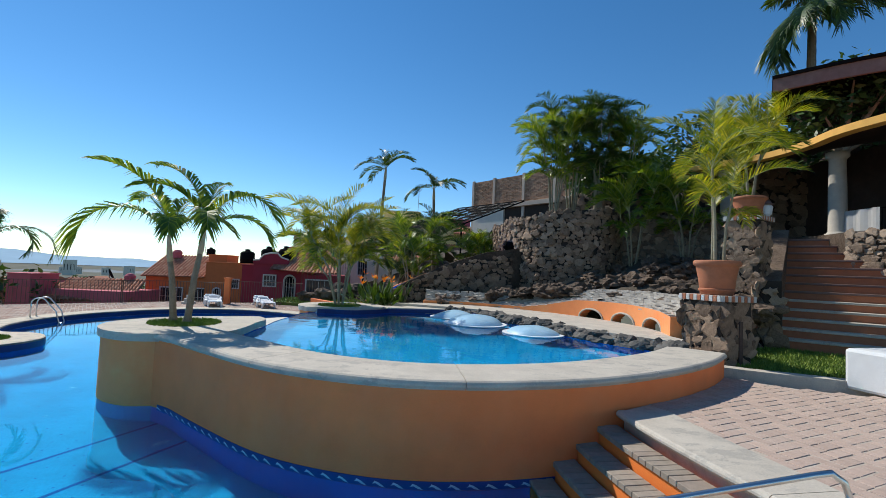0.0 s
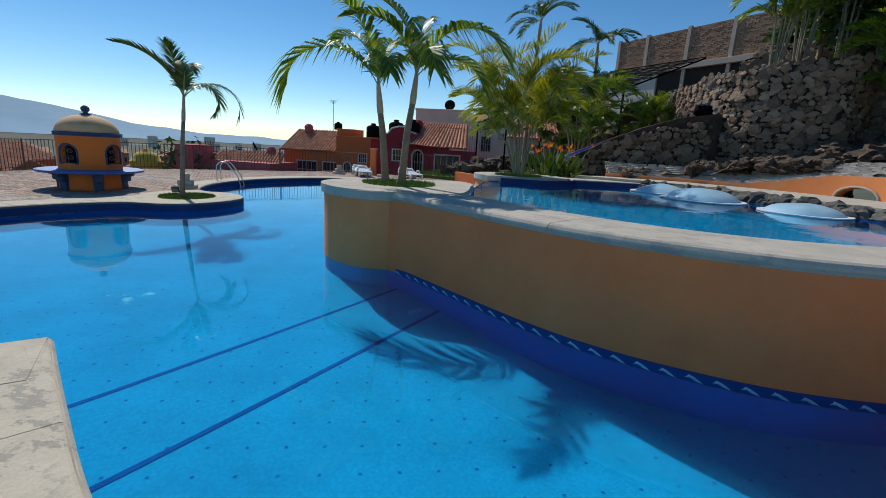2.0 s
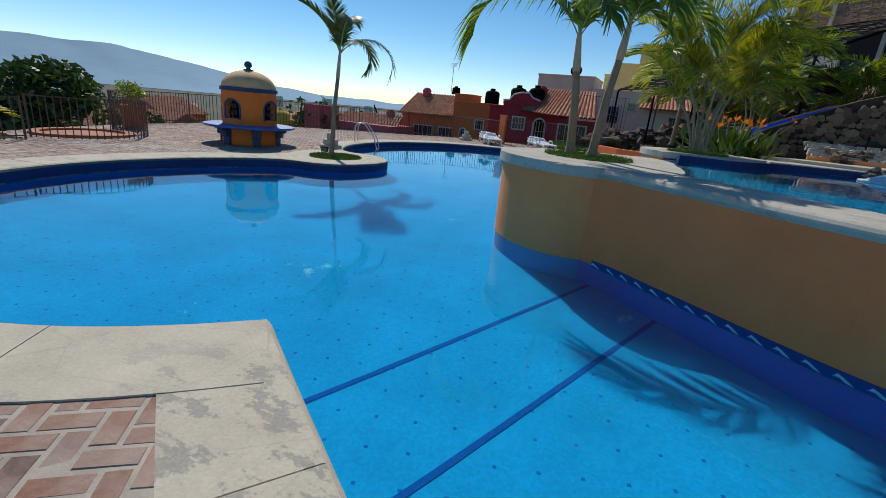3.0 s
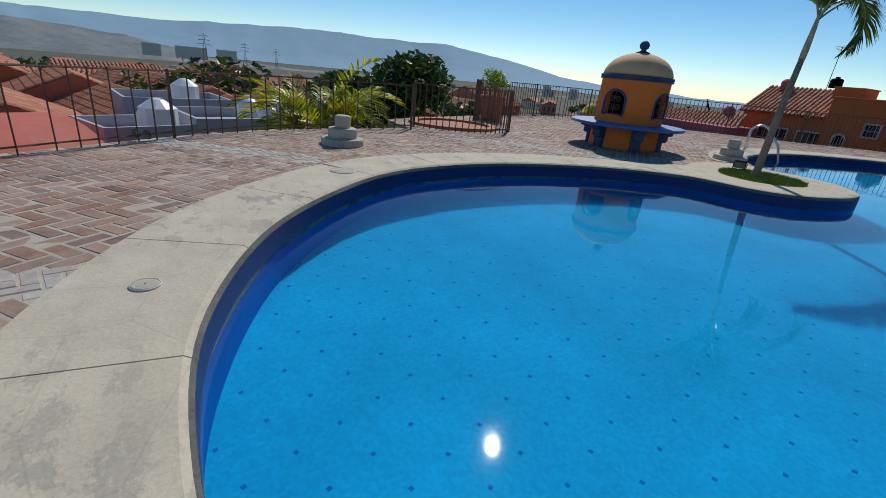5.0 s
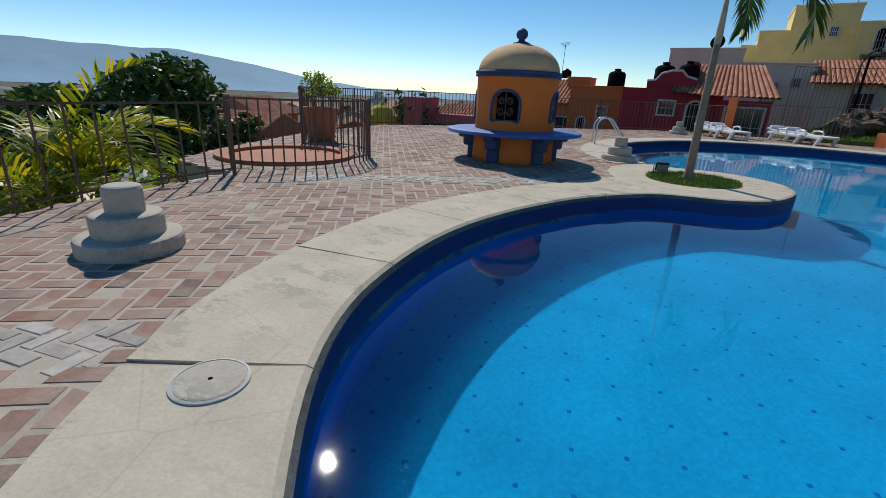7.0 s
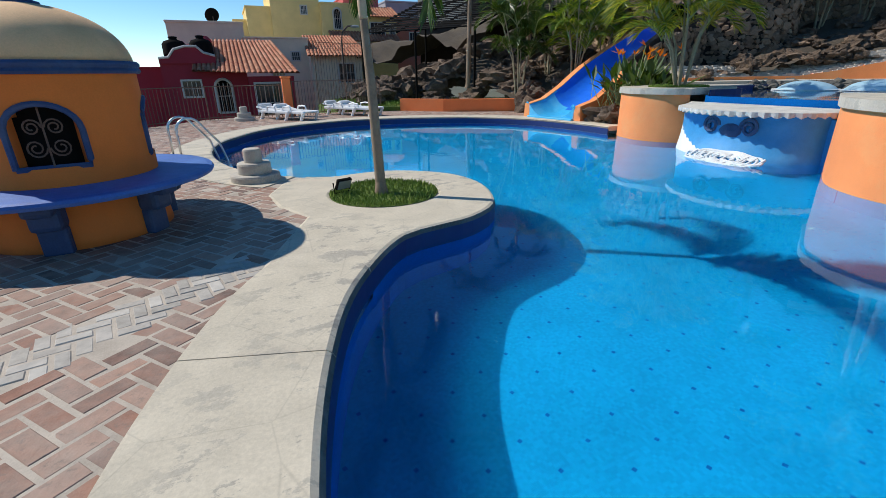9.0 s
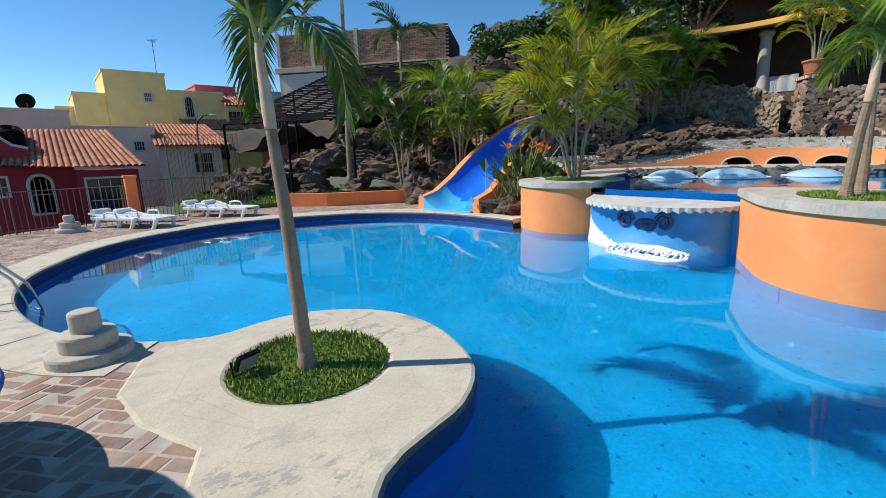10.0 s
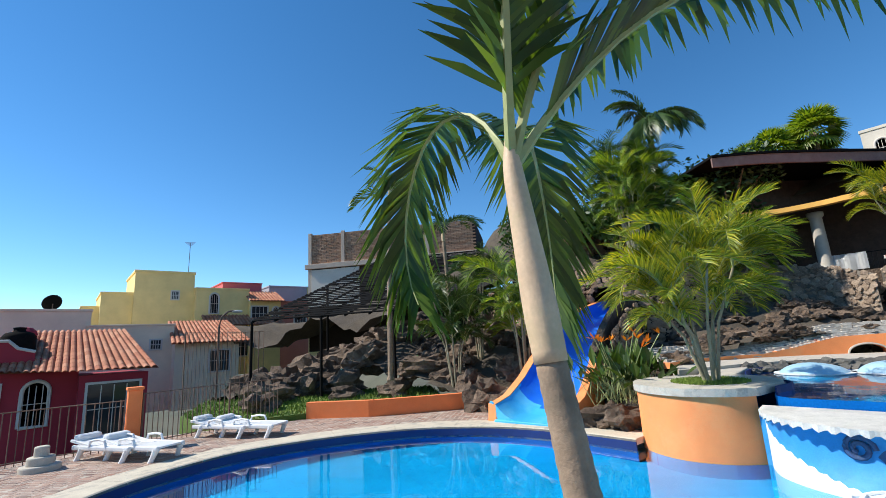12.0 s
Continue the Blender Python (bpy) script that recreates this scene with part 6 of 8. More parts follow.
LOW = [(-4.9, 20.3, -0.7), (-4.4, 20.5, -0.6), (-3.8, 20.6, -0.4), (-3.1, 20.8, 0.0), (-4.4, 19.7, -0.4), (-4.5, 21.3, -0.4), (-3.8, 19.0, 0.25), (-3.4, 22.6, 0.3), (-3.8, 25, 0.45), (-1.5, 24, 0.9), (0.5, 23.6, 1.5), (1.8, 24, 2.0), (0, 26, 1.9), (-2, 28, 1.4), (-5, 29, 0.3), (1.5, 28, 3.2), (-1, 32, 2.3),
       (-3, 17.9, 0.7), (0, 18.7, 1.35), (2, 18.6, 1.6), (4, 17.2, 1.85), (5.5, 15.5, 1.9), (5.6, 13, 1.6), (6, 18.8, 2.5), (7.5, 17.5, 2.9), (7.5, 15, 2.3), (9, 18.2, 3.3), (8.5, 19.8, 3.4), (6.3, 11.8, 0.9), (-1.2, 19.6, 1.0), (1, 20.2, 1.5)]
low_poly = [(-4.9, 18.2), (-3.6, 17.7), (-1.4, 18.3), (0.3, 18.2), (1.7, 17.7), (3.1, 16.6), (4.2, 15.1), (4.95, 13.4), (5.2, 11.3), (7.0, 11.6), (9.0, 14.0), (10.8, 17), (10.8, 19.2), (9.4, 20.8), (6, 20.4), (4.2, 20.6), (3.1, 21.8), (2.5, 24), (2.6, 29), (2.4, 34), (-3, 34), (-4.1, 25), (-4.0, 22.4), (-4.9, 21)]
terrain("ground_rock_garden", low_poly, LOW, 0.28, 0.22, M["soil"], "dark rocky slope behind the pool", 1.0)
NORTH = [(-9.5, 35.5, 0.1), (-7, 32, 0.2), (-5, 33, 0.8), (-3.5, 33, 1.4), (0, 34, 2.8), (2.4, 34, 4.2), (-6, 38, 0.3), (0, 42, 2.0), (-9, 44, -0.6), (3, 48, 3.0), (-4, 46, 0.4)]
terrain("ground_north_slope", [(-9.4, 35.2), (-6.0, 31.6), (-2.9, 31.4), (2.5, 31.4), (2.6, 43), (-3.0, 42), (-8.0, 38.5)], NORTH, 0.45, 0.5, M["soil"], "dark rocky bank below the shade canopy", 9.0)
HIGH = [(2.5, 24, 4.6), (4, 22, 5.0), (6, 21.5, 5.4), (9, 22, 5.2), (12, 22, 5.3), (2.6, 30, 4.8), (5, 30, 6.2), (10, 28, 7.0), (1, 40, 3.4), (5, 40, 6.3), (14, 40, 10), (22, 27, 11), (22, 40, 13), (30, 18, 13), (40, 20, 18), (44, 35, 20), (20, 5, 7), (20, -12, 7), (44, -8, 16), (12, -14, 2), (5, 60, 5), (-1, 52, 2.6), (25, 60, 12), (45, 60, 22)]
high_poly = [(2.5, 23.4), (3.0, 21.9), (3.75, 20.6), (4.9, 19.9), (6.2, 20.0), (7.6, 21.0), (9.6, 20.8), (11.2, 21.0), (11.6, 22.4), (25, 22.4), (25, 6.2), (13, 6.2), (13, -16), (48, -16), (48, 62), (-4, 62), (2.0, 33)]
terrain("ground_hill", high_poly, HIGH, 0.9, 0.5, M["soil"], "dry hillside above the stone walls", 5.0)

# boulders, larger first
for i in range(280):
    if i < 60:
        x, y = RB.uniform(-4.0, 1.6), RB.uniform(22.6, 31)
        s = RB.uniform(0.35, 0.8)
    else:
        x, y = RB.uniform(-2.5, 9.6), RB.uniform(12.5, 20.4)
        s = RB.uniform(0.16, 0.46)
    if not inside((x, y), low_poly) or (abs(y - 20.6 - 0.28 * (x + 3)) < 1.35 and x < 3 and y < 23):
        continue
    boulder(x, y, idw(LOW, x, y) - 0.1 * s, s, i)
for x, y, s in ((-3.95, 22.5, 0.5), (-4.3, 22.9, 0.45), (-4.6, 18.1, 0.42), (-4.3, 18.5, 0.5), (-4.75, 18.75, 0.4), (7.2, 12.3, 0.45), (8.2, 12.5, 0.4), (6.5, 11.9, 0.5), (-9.2, 29.5, 0.7), (-8.3, 31.5, 0.9), (-6.3, 33.0, 0.9), (-4.8, 31.5, 0.9), (-4.2, 28.5, 0.7), (-5.8, 29.8, 0.6), (-5.0, 33.0, 0.9), (-3.2, 32.2, 1.0), (-6.8, 34.6, 0.9), (-2.0, 33.4, 1.0), (-4.6, 35.2, 1.1)):
    boulder(x, y, idw(NORTH, x, y) - 0.1 if y > 31.5 else 0.15 if y > 20 else idw(LOW, x, y), s, int(x * 7 + y * 13))

for i in range(34):
    x, y = RB.uniform(-8.0, 2.0), RB.uniform(32.5, 41.0)
    boulder(x, y, idw(NORTH, x, y) - 0.15, RB.uniform(0.5, 1.15), 700 + i)

# hillside plants
RP = random.Random(15)
def on_hill(x, y):
    return idw(LOW, x, y) if inside((x, y), low_poly) else idw(NORTH, x, y) if x < 2.4 and y > 31 else idw(HIGH, x, y)
for i, (x, y, h, kind, lm) in enumerate(((4.6, 21.8, 6.6, 8, "leaf"), (5.6, 22.3, 7.6, 8, "leaf_dark"), (6.9, 22.2, 7.4, 7, "leaf_dark"), (8.4, 22.4, 7.0, 7, "leaf"), (-2.2, 23.0, 5.4, 6, "leaf"), (-3.3, 25.5, 4.6, 6, "leaf_dark"),
                                          (-1.2, 26.2, 5.0, 5, "leaf_dark"), (9.6, 19.0, 4.2, 5, "leaf"), (7.6, 19.6, 4.4, 5, "leaf"), (1.2, 25.2, 3.0, 4, "leaf"))):
    areca((x, y, on_hill(x, y) - 0.05), h, 1.7, kind, "clump of feathery green palms on the rocky slope", 100 + i, lm, "hillside palms", 6, 1.7, 28, 0.5, 0.036)
for i, (x, y, h) in enumerate(((-4.75, 27.8, 8.8), (-1.2, 27.9, 7.7))):
    rf = random_fronds(random.Random(60 + i), 11, 2.1, (5, 80), (60, 100), 26, 0.5, 0.045)
    feather_palm((x, y, 0.9), (0.3 - 0.5 * i, 0.1, h - 1.0), 0.11, 0.08, rf, "tall slender palm tree beside the rock garden", 0.7, "leaf_dark", "tall palms")
# big queen palm and fan palms on the hill
feather_palm((21.8, 27.5, 10.5), (0.2, 0.1, 9.2), 0.3, 0.22, random_fronds(random.Random(71), 38, 4.4, (-35, 80), (55, 110), 44, 1.0, 0.08, 1.2), "old feather palm towering over the hillside", 0.0, "leaf_dark")


def fan_palm(at, h, r, label, seed):
    rng = random.Random(seed)
    root = thing("fan_palm", label, "palm tree", at)
    trunk_part(root, [(0, 0, -0.5), (0.1, 0, h * 0.5), (0, 0, h)], [0.3, 0.25, 0.22], M["trunk"])
    for k in range(46):
        a, e = k * 137.5, rng.uniform(-40, 85)
        d = Vector((math.cos(radians(a)) * math.cos(radians(e)), math.sin(radians(a)) * math.cos(radians(e)), math.sin(radians(e))))
        c = Vector((0, 0, h)) + d * r * 0.42
        s = d.cross(Vector((0, 0, 1))).normalized()
        u = s.cross(d)
        bm = bmesh.new()
        for j in range(15):
            t = radians(-80 + 160 * j / 14)
            q = d * math.cos(t) + s * math.sin(t)
            w = (s * math.cos(t) - d * math.sin(t)) * r * 0.045
            l = r * 0.7
            bm.faces.new([bm.verts.new(v) for v in (c, c + q * l * 0.6 + w, c + q * l - u * 0.3 * l, c + q * l * 0.6 - w)])
        f = part("fan_leaf", bm, M["leaf"], root)
        st = bmesh.new()
        tube(st, [(0, 0, h), tuple(c)], 0.03, 4)
        part("stalk", st, M["shaft"], f)


fan_palm((39.4, 19.6, 15.2), 4.8, 2.6, "fan palm with stiff leaves on the hilltop", 1)
fan_palm((37.6, 22.6, 14.6), 4.0, 2.4, "fan palm with stiff leaves on the hilltop", 2)
fan_palm((36.5, 24.4, 14.4), 3.4, 2.2, "fan palm with stiff leaves on the hilltop", 3)
for i, (x, y, s) in enumerate(((16, 24, 3.0), (19, 22, 3.2), (24, 23, 3.5), (13, 24, 2.4), (10, 24.5, 2.2), (7.8, 24.0, 2.0), (17, 29, 3.6), (9.5, 31.0, 2.0), (11.5, 33.0, 2.4), (12.5, 29.5, 2.3), (8.4, 27.0, 1.6))):
    leafy_tree((x, y, on_hill(x, y)), 1.2, (s, s, s * 1.1), 1500, "dense green shrub on the hillside", 200 + i, 0.42, "leaf_tree", "hillside_shrub", "shrub")

# ---- colonnade house above the stairs ----
WALLS_OCHRE = rough_mat("ochre paint", (0.78, 0.42, 0.09), 2.0, 0.15, 0.8, 0.2, 50)
house = thing("colonnade_house", "open house with stone columns, tiled eave and dark interior", "house")
FL = 4.35
bm = bmesh.new()
slab(bm, [(11.0, 20.2), (12.4, 18.0), (12.9, 16.0), (12.6, 14.6), (13.3, 12.2), (13.3, 6.0), (30, 6.0), (30, 22.5), (11.5, 22.5)], 1.0, FL)
part("platform", bm, M["rock"], house)
# dark colour here carries the shade of the deep interior
bm = bmesh.new()
box(bm, 17.0, 17.3, 6.0, 22.4, FL, 8.4)
part("back_wall", bm, M["dark_wood"], house)
cols = [(12.2, 20.4), (14.1, 16.8), (14.2, 11.0), (14.3, 7.6)]
for x, y in cols:
    bm = bmesh.new()
    lathe(bm, [(0.40, 0.0), (0.40, 0.14), (0.34, 0.18), (0.29, 0.26), (0.285, 1.6), (0.26, 2.95), (0.30, 3.02), (0.36, 3.08), (0.36, 3.26)], 24, Matrix.Translation((x, y, FL)))
    part("column", bm, M["column"], house, "round cast stone column", smooth=True)
eave = smooth_line([(10.9, 22.2), (11.2, 20.6), (12.5, 18.4), (12.85, 16.4), (12.7, 14.6), (13.3, 11.5), (13.6, 6.5)], 0.3)
bm = bmesh.new()
sweep(bm, eave, [(0.05, 7.62), (0.05, 7.86), (-0.35, 7.86), (-0.35, 7.62)])
part("beam", bm, WALLS_OCHRE, house, "curved ochre eave beam")


def tiled_slope(bm, low, high, pitch=0.26, rows=9, lift=0.07):
    """Rows of half-round clay tiles between a low and a high line of the same count; each tile is a piece."""
    n = len(low)
    lo, hi = [Vector(p) for p in low], [Vector(p) for p in high]
    length = sum((lo[i + 1] - lo[i]).length for i in range(n - 1))
    count = max(2, int(length / pitch))
    def at(line, u):
        f = u * (n - 1)
        i = min(n - 2, int(f))
        return line[i].lerp(line[i + 1], f - i)
    for c in range(count):
        u0, u1 = c / count, (c + 1) / count
        for r in range(rows):
            v0, v1 = r / rows, (r + 1.12) / rows
            ring = []
            for v, dz in ((v0, 0.03), (min(1.0, v1), 0.0)):
                a, b = at(lo, u0).lerp(at(hi, u0), v), at(lo, u1).lerp(at(hi, u1), v)
                ring.append([bm.verts.new(a.lerp(b, k) + Vector((0, 0, dz + h * lift))) for k, h in ((0.0, 0.0), (0.22, 0.75), (0.45, 1.0), (0.68, 0.75), (0.9, 0.0))])
            for k in range(4):
                bm.faces.new((ring[0][k], ring[0][k + 1], ring[1][k + 1], ring[1][k]))
    return bm


bm = bmesh.new()
lowl = [(x, y, 7.84) for x, y in offset_line(eave, 0.35)]
highl = [(x + 6.4, y + 0.3, 9.1) for x, y in eave]
tiled_slope(bm, lowl, highl, 0.3, 15)
part("tiled_eave", bm, M["roof_tile"], house, "clay tiled eave roof")
bm = bmesh.new()
for i in range(len(eave) - 1):
    (x0, y0), (x1, y1) = offset_line(eave, 0.3)[i], offset_line(eave, 0.3)[i + 1]
    bm.faces.new([bm.verts.new(v) for v in ((x0, y0, 7.80), (x1, y1, 7.80), (eave[i + 1][0] + 6.4, eave[i + 1][1] + 0.3, 9.05), (eave[i][0] + 6.4, eave[i][1] + 0.3, 9.05))])
bmesh.ops.solidify(bm, geom=bm.faces, thickness=0.04)
part("roof_boards", bm, M["dark_wood"], house)
upper = smooth_line([(14.9, 21.25), (17.1, 19.1), (20.4, 16.7), (23.7, 14.4), (30.0, 10.0)], 0.5)
bm = bmesh.new()
sweep(bm, upper, [(0.0, 11.75), (0.0, 12.35), (-0.15, 12.35), (-0.15, 11.75)])
part("fascia", bm, M["fascia"], house, "weathered brown fascia board")
bm = bmesh.new()
slab(bm, offset_line(upper, -0.25) + [(34, 14), (27, 27), (19, 27)], 12.352, 12.5)
part("upper_roof", bm, M["black"], house, "dark flat roof edge")
# recessed dark block added for the shade under the upper roof
bm = bmesh.new()
slab(bm, offset_line(upper, 5.0) + [(33, 15), (27, 26), (20, 26)], 8.5, 12.352)
part("upper_wall", bm, M["dark_wood"], house)
rail = thing("balcony_railing", "black iron railing between the columns", "railing")
rl = [(14.2, 16.5), (14.28, 15.0), (14.28, 13.0), (14.25, 11.3), (14.25, 7.9)]
for a, b in zip(rl, rl[1:]):
    n = int(math.dist(a, b) / 0.16)
    for z in (FL + 0.12, FL + 0.95):
        bm = bmesh.new()
        tube(bm, [(*a, z), (*b, z)], 0.02, 6)
        part("rail", bm, M["black"], rail)
    for i in range(n):
        k = (i + 0.5) / n
        bm = bmesh.new()
        x, y = a[0] + (b[0] - a[0]) * k, a[1] + (b[1] - a[1]) * k
        tube(bm, [(x, y, FL + 0.1), (x, y, FL + 0.95)], 0.011, 4)
        part("bar", bm, M["black"], rail)
cl = thing("white_cloth", "white cloth hung over the balcony railing", "cloth", (14.2, 15.9, FL + 0.12), 93)
bm = bmesh.new()
folds = [[bm.verts.new((-0.65 + i * 0.108, 0.03 * math.sin(i * 1.3) + dy, z)) for i in range(13)] for dy, z in ((0.06, 0.05), (0.05, 0.86))]
for i in range(12):
    bm.faces.new((folds[0][i], folds[0][i + 1], folds[1][i + 1], folds[1][i]))
bmesh.ops.solidify(bm, geom=bm.faces, thickness=0.012)
part("sheet", bm, M["plastic"], cl)

# ---- iron fences ----
def fence(name, ctrl, label, height=1.22, gap=0.13, z=-0.02, corner_posts=(), bow=False, closed=False):
    root = thing(name, label, "fence")
    line = smooth_line(ctrl, gap) if bow else []
    if not bow:
        for a, b in zip(ctrl, ctrl[1:]):
            n = max(1, round(math.dist(a, b) / gap))
            line += [(a[0] + (b[0] - a[0]) * i / n, a[1] + (b[1] - a[1]) * i / n) for i in range(n)]
        line.append(ctrl[-1])
    b = bmesh.new()
    box(b, -0.009, 0.009, -0.009, 0.009, 0.0, height + 0.02)
    bar = finish("bar", b, M["iron"])
    for i, (x, y) in enumerate(line):
        if i % 18 == 0:
            p = bmesh.new()
            box(p, -0.02, 0.02, -0.02, 0.02, 0.0, height + 0.03)
            ob = part("post", p, M["iron"], root)
        else:
            ob = new("bar", bar)
            ob.parent = root
        ob.matrix_basis = pose(x, y, z, random.uniform(-0.4, 0.4), random.uniform(-0.4, 0.4), random.uniform(0, 20))
    for h in (0.10, height):
        bm = bmesh.new()
        tube(bm, [(x, y, z + h) for x, y in line], 0.014, 4)
        part("rail", bm, M["iron"], root)
    return root


fence("fence_west", [(-14.4, -0.9), (-16.5, 1.3), (-17.25, 2.24), (-18.0, 3.2), (-18.7, 4.5), (-19.2, 6.2), (-19.4, 7.9)], "brown iron bar fence along the edge of the deck", 1.0, 0.27, bow=True)
ring = [(-20.45 + 1.5 * math.cos(radians(a)), 9.75 + 1.6 * math.sin(radians(a))) for a in range(-70, 262, 12)]
fence("fence_ring", ring[:17], "curved iron fence round the circular planting pit", 1.05, bow=True, gap=0.12)
fence("fence_north_west", [(-21.6, 11.2), (-23.4, 13.2), (-24.3, 16.0), (-24.2, 17.6), (-22.9, 20.2), (-20.6, 22.5), (-18.2, 25.0)], "iron bar fence at the far edge of the deck", bow=True, gap=0.15)
fence("fence_north", [(-18.2, 25.0), (-16.6, 26.7), (-15.0, 27.1), (-13.55, 26.95)], "iron bar fence below the painted houses", gap=0.14, bow=True)
fence("fence_lawn", [(-13.15, 26.95), (-11.2, 27.7), (-9.2, 27.9)], "tall iron bar fence beside the lawn", 1.35, 0.14)
post = thing("gate_post", "orange plastered gate post in the fence", "post", (-13.35, 26.95, -0.05))
bm = bmesh.new()
box(bm, -0.16, 0.16, -0.16, 0.16, 0, 1.5, 0.02)
part("shaft", bm, M["plaster"], post)
bm = bmesh.new()
box(bm, -0.19, 0.19, -0.19, 0.19, 1.5, 1.58, 0.02)
part("cap", bm, M["plaster"], post)
# scrolled iron feet of the west fence
for x, y, t in ((-17.55, 2.6, 50), (-19.3, 7.0, 80)):
    sc_root = thing("fence_scroll", "small rusty iron scroll at the foot of the fence", "ironwork", (x + 0.1, y - 0.08, 0.0), t, "fence scrolls")
    for s in (-1, 1):
        bm = bmesh.new()
        tube(bm, [(s * (0.09 - (0.075 - 0.06 * k / 20) * math.cos(k * 0.55)), 0, 0.09 + (0.075 - 0.06 * k / 20) * math.sin(k * 0.55)) for k in range(21)], 0.011, 5)
        part("scroll", bm, M["iron"], sc_root)

# circular planting pit with a big pot
pit = thing("planting_pit", "round brick-edged planting pit inside the curved fence", "planter", (-20.45, 9.75, -0.03))
bm = bmesh.new()
lathe(bm, [(1.25, 0.0), (1.25, 0.08), (1.0, 0.08), (1.0, 0.0)], 40)
part("rim", bm, M["clay"], pit)
bm = bmesh.new()
lathe(bm, [(1.0, 0.02), (0.5, 0.05), (0.01, 0.06)], 24)
part("soil", bm, M["clay"], pit, "dry red earth")
flower_pot((-21.9, 12.1, -0.03), 0.42, 0.8, "tall brown clay pot on the brick deck", "terracotta pots")
leafy_tree((-21.9, 12.1, 0.62), 0.45, (0.48, 0.48, 0.45), 900, "round clipped bush in a clay pot", 41, 0.09, "leaf", "potted_bush", "bush")

# yellow dome and pink parapet beyond the fence
yd = thing("yellow_dome", "small yellow plaster dome of a roof below the deck", "dome", (-40.5, 38.0, -2.2))
bm = bmesh.new()
lathe(bm, [(1.3, 0.0), (1.3, 1.0), (1.42, 1.05), (1.42, 1.15), (1.25, 1.2), (1.1, 1.6), (0.7, 1.95), (0.25, 2.1), (0.2, 2.25), (0.02, 2.35)], 32)
part("shell", bm, rough_mat("yellow plaster", (0.72, 0.44, 0.05), 2, 0.15, 0.85), yd, smooth=True)

# ---- houses ----
WALLS = {k: rough_mat(k + " house plaster", c, 0.8, 0.14, 0.9, 0.2, 40, sc(c, 0.8), 0.4) for k, c in (
    ("maroon", (0.36, 0.030, 0.048)), ("tangerine", (0.62, 0.17, 0.05)), ("salmon", (0.60, 0.20, 0.14)), ("cream", (0.85, 0.70, 0.52)), ("yellow", (0.86, 0.66, 0.28)),
    ("lilac", (0.44, 0.42, 0.45)), ("grey", (0.56, 0.45, 0.35)), ("rose", (0.58, 0.13, 0.15)), ("ivory", (0.66, 0.60, 0.50)))}
GLASS = rough_mat("dark window glass", (0.03, 0.035, 0.04), 3, 0.2, 0.08, 0.02)
TRIM = rough_mat("white trim", (0.62, 0.57, 0.52), 5, 0.1, 0.8, 0.1)


def window(root, m, w, h, arch=False, bars=True, trim=TRIM):
    """A framed window in the plane y = 0 of m, facing -y."""
    fr = bmesh.new()
    t = 0.12
    if arch:
        pts = [(-w / 2, 0, 0), (-w / 2, 0, h - w / 2)] + [(-w / 2 * math.cos(u), 0, h - w / 2 + w / 2 * math.sin(u)) for u in [math.pi * i / 12 for i in range(1, 12)]] + [(w / 2, 0, h - w / 2), (w / 2, 0, 0)]
        tube(fr, [(x, -0.03, z) for x, _, z in pts + [pts[0]]], 0.10, 6)
    else:
        for a in ((-w / 2 - t, w / 2 + t, -t, 0), (-w / 2 - t, w / 2 + t, h, h + t), (-w / 2 - t, -w / 2, 0, h), (w / 2, w / 2 + t, 0, h)):
            box(fr, a[0], a[1], -0.08, 0.05, a[2], a[3])
    f = part("window", fr, trim, root, "pale framed window")
    f.matrix_basis = m
    gl = bmesh.new()
    if arch:
        gl.faces.new([gl.verts.new((x, -0.015, z)) for x, _, z in pts])
        bmesh.ops.solidify(gl, geom=gl.faces, thickness=0.02)
    else:
        box(gl, -w / 2, w / 2, -0.015, 0.02, 0, h)
    part("pane", gl, GLASS, f)
    if bars:
        bb = bmesh.new()
        for i in range(1, 4):
            box(bb, -w / 2 + w * i / 4 - 0.02, -w / 2 + w * i / 4 + 0.02, -0.05, -0.02, 0, h * (0.97 if not arch else 0.9))
        box(bb, -w / 2, w / 2, -0.05, -0.02, h * 0.5 - 0.02, h * 0.5 + 0.02)
        part("glazing", bb, trim, f)


def block(root, x0, x1, y0, y1, z0, z1, mat, parapet=0.0, name="wall"):
    bm = bmesh.new()
    box(bm, x0, x1, y0, y1, z0, z1)
    part(name, bm, WALLS[mat], root)
    if parapet:
        bm = bmesh.new()
        box(bm, x0 - 0.08, x1 + 0.08, y0 - 0.08, y1 + 0.08, z1, z1 + parapet, 0.03)
        part("parapet", bm, WALLS[mat], root)


def roof(root, low, high, pitch=0.32, rows=8):
    bm = bmesh.new()
    tiled_slope(bm, low, high, pitch, rows, 0.10)
    part("tiled_roof", bm, M["roof_tile"], root, "clay tile roof")
    bm = bmesh.new()
    q = [Vector(low[0]), Vector(low[-1]), Vector(high[-1]), Vector(high[0])]
    bm.faces.new([bm.verts.new(v - Vector((0, 0, 0.04))) for v in q])
    bmesh.ops.solidify(bm, geom=bm.faces, thickness=0.12)
    part("roof_deck", bm, M["clay"], root)


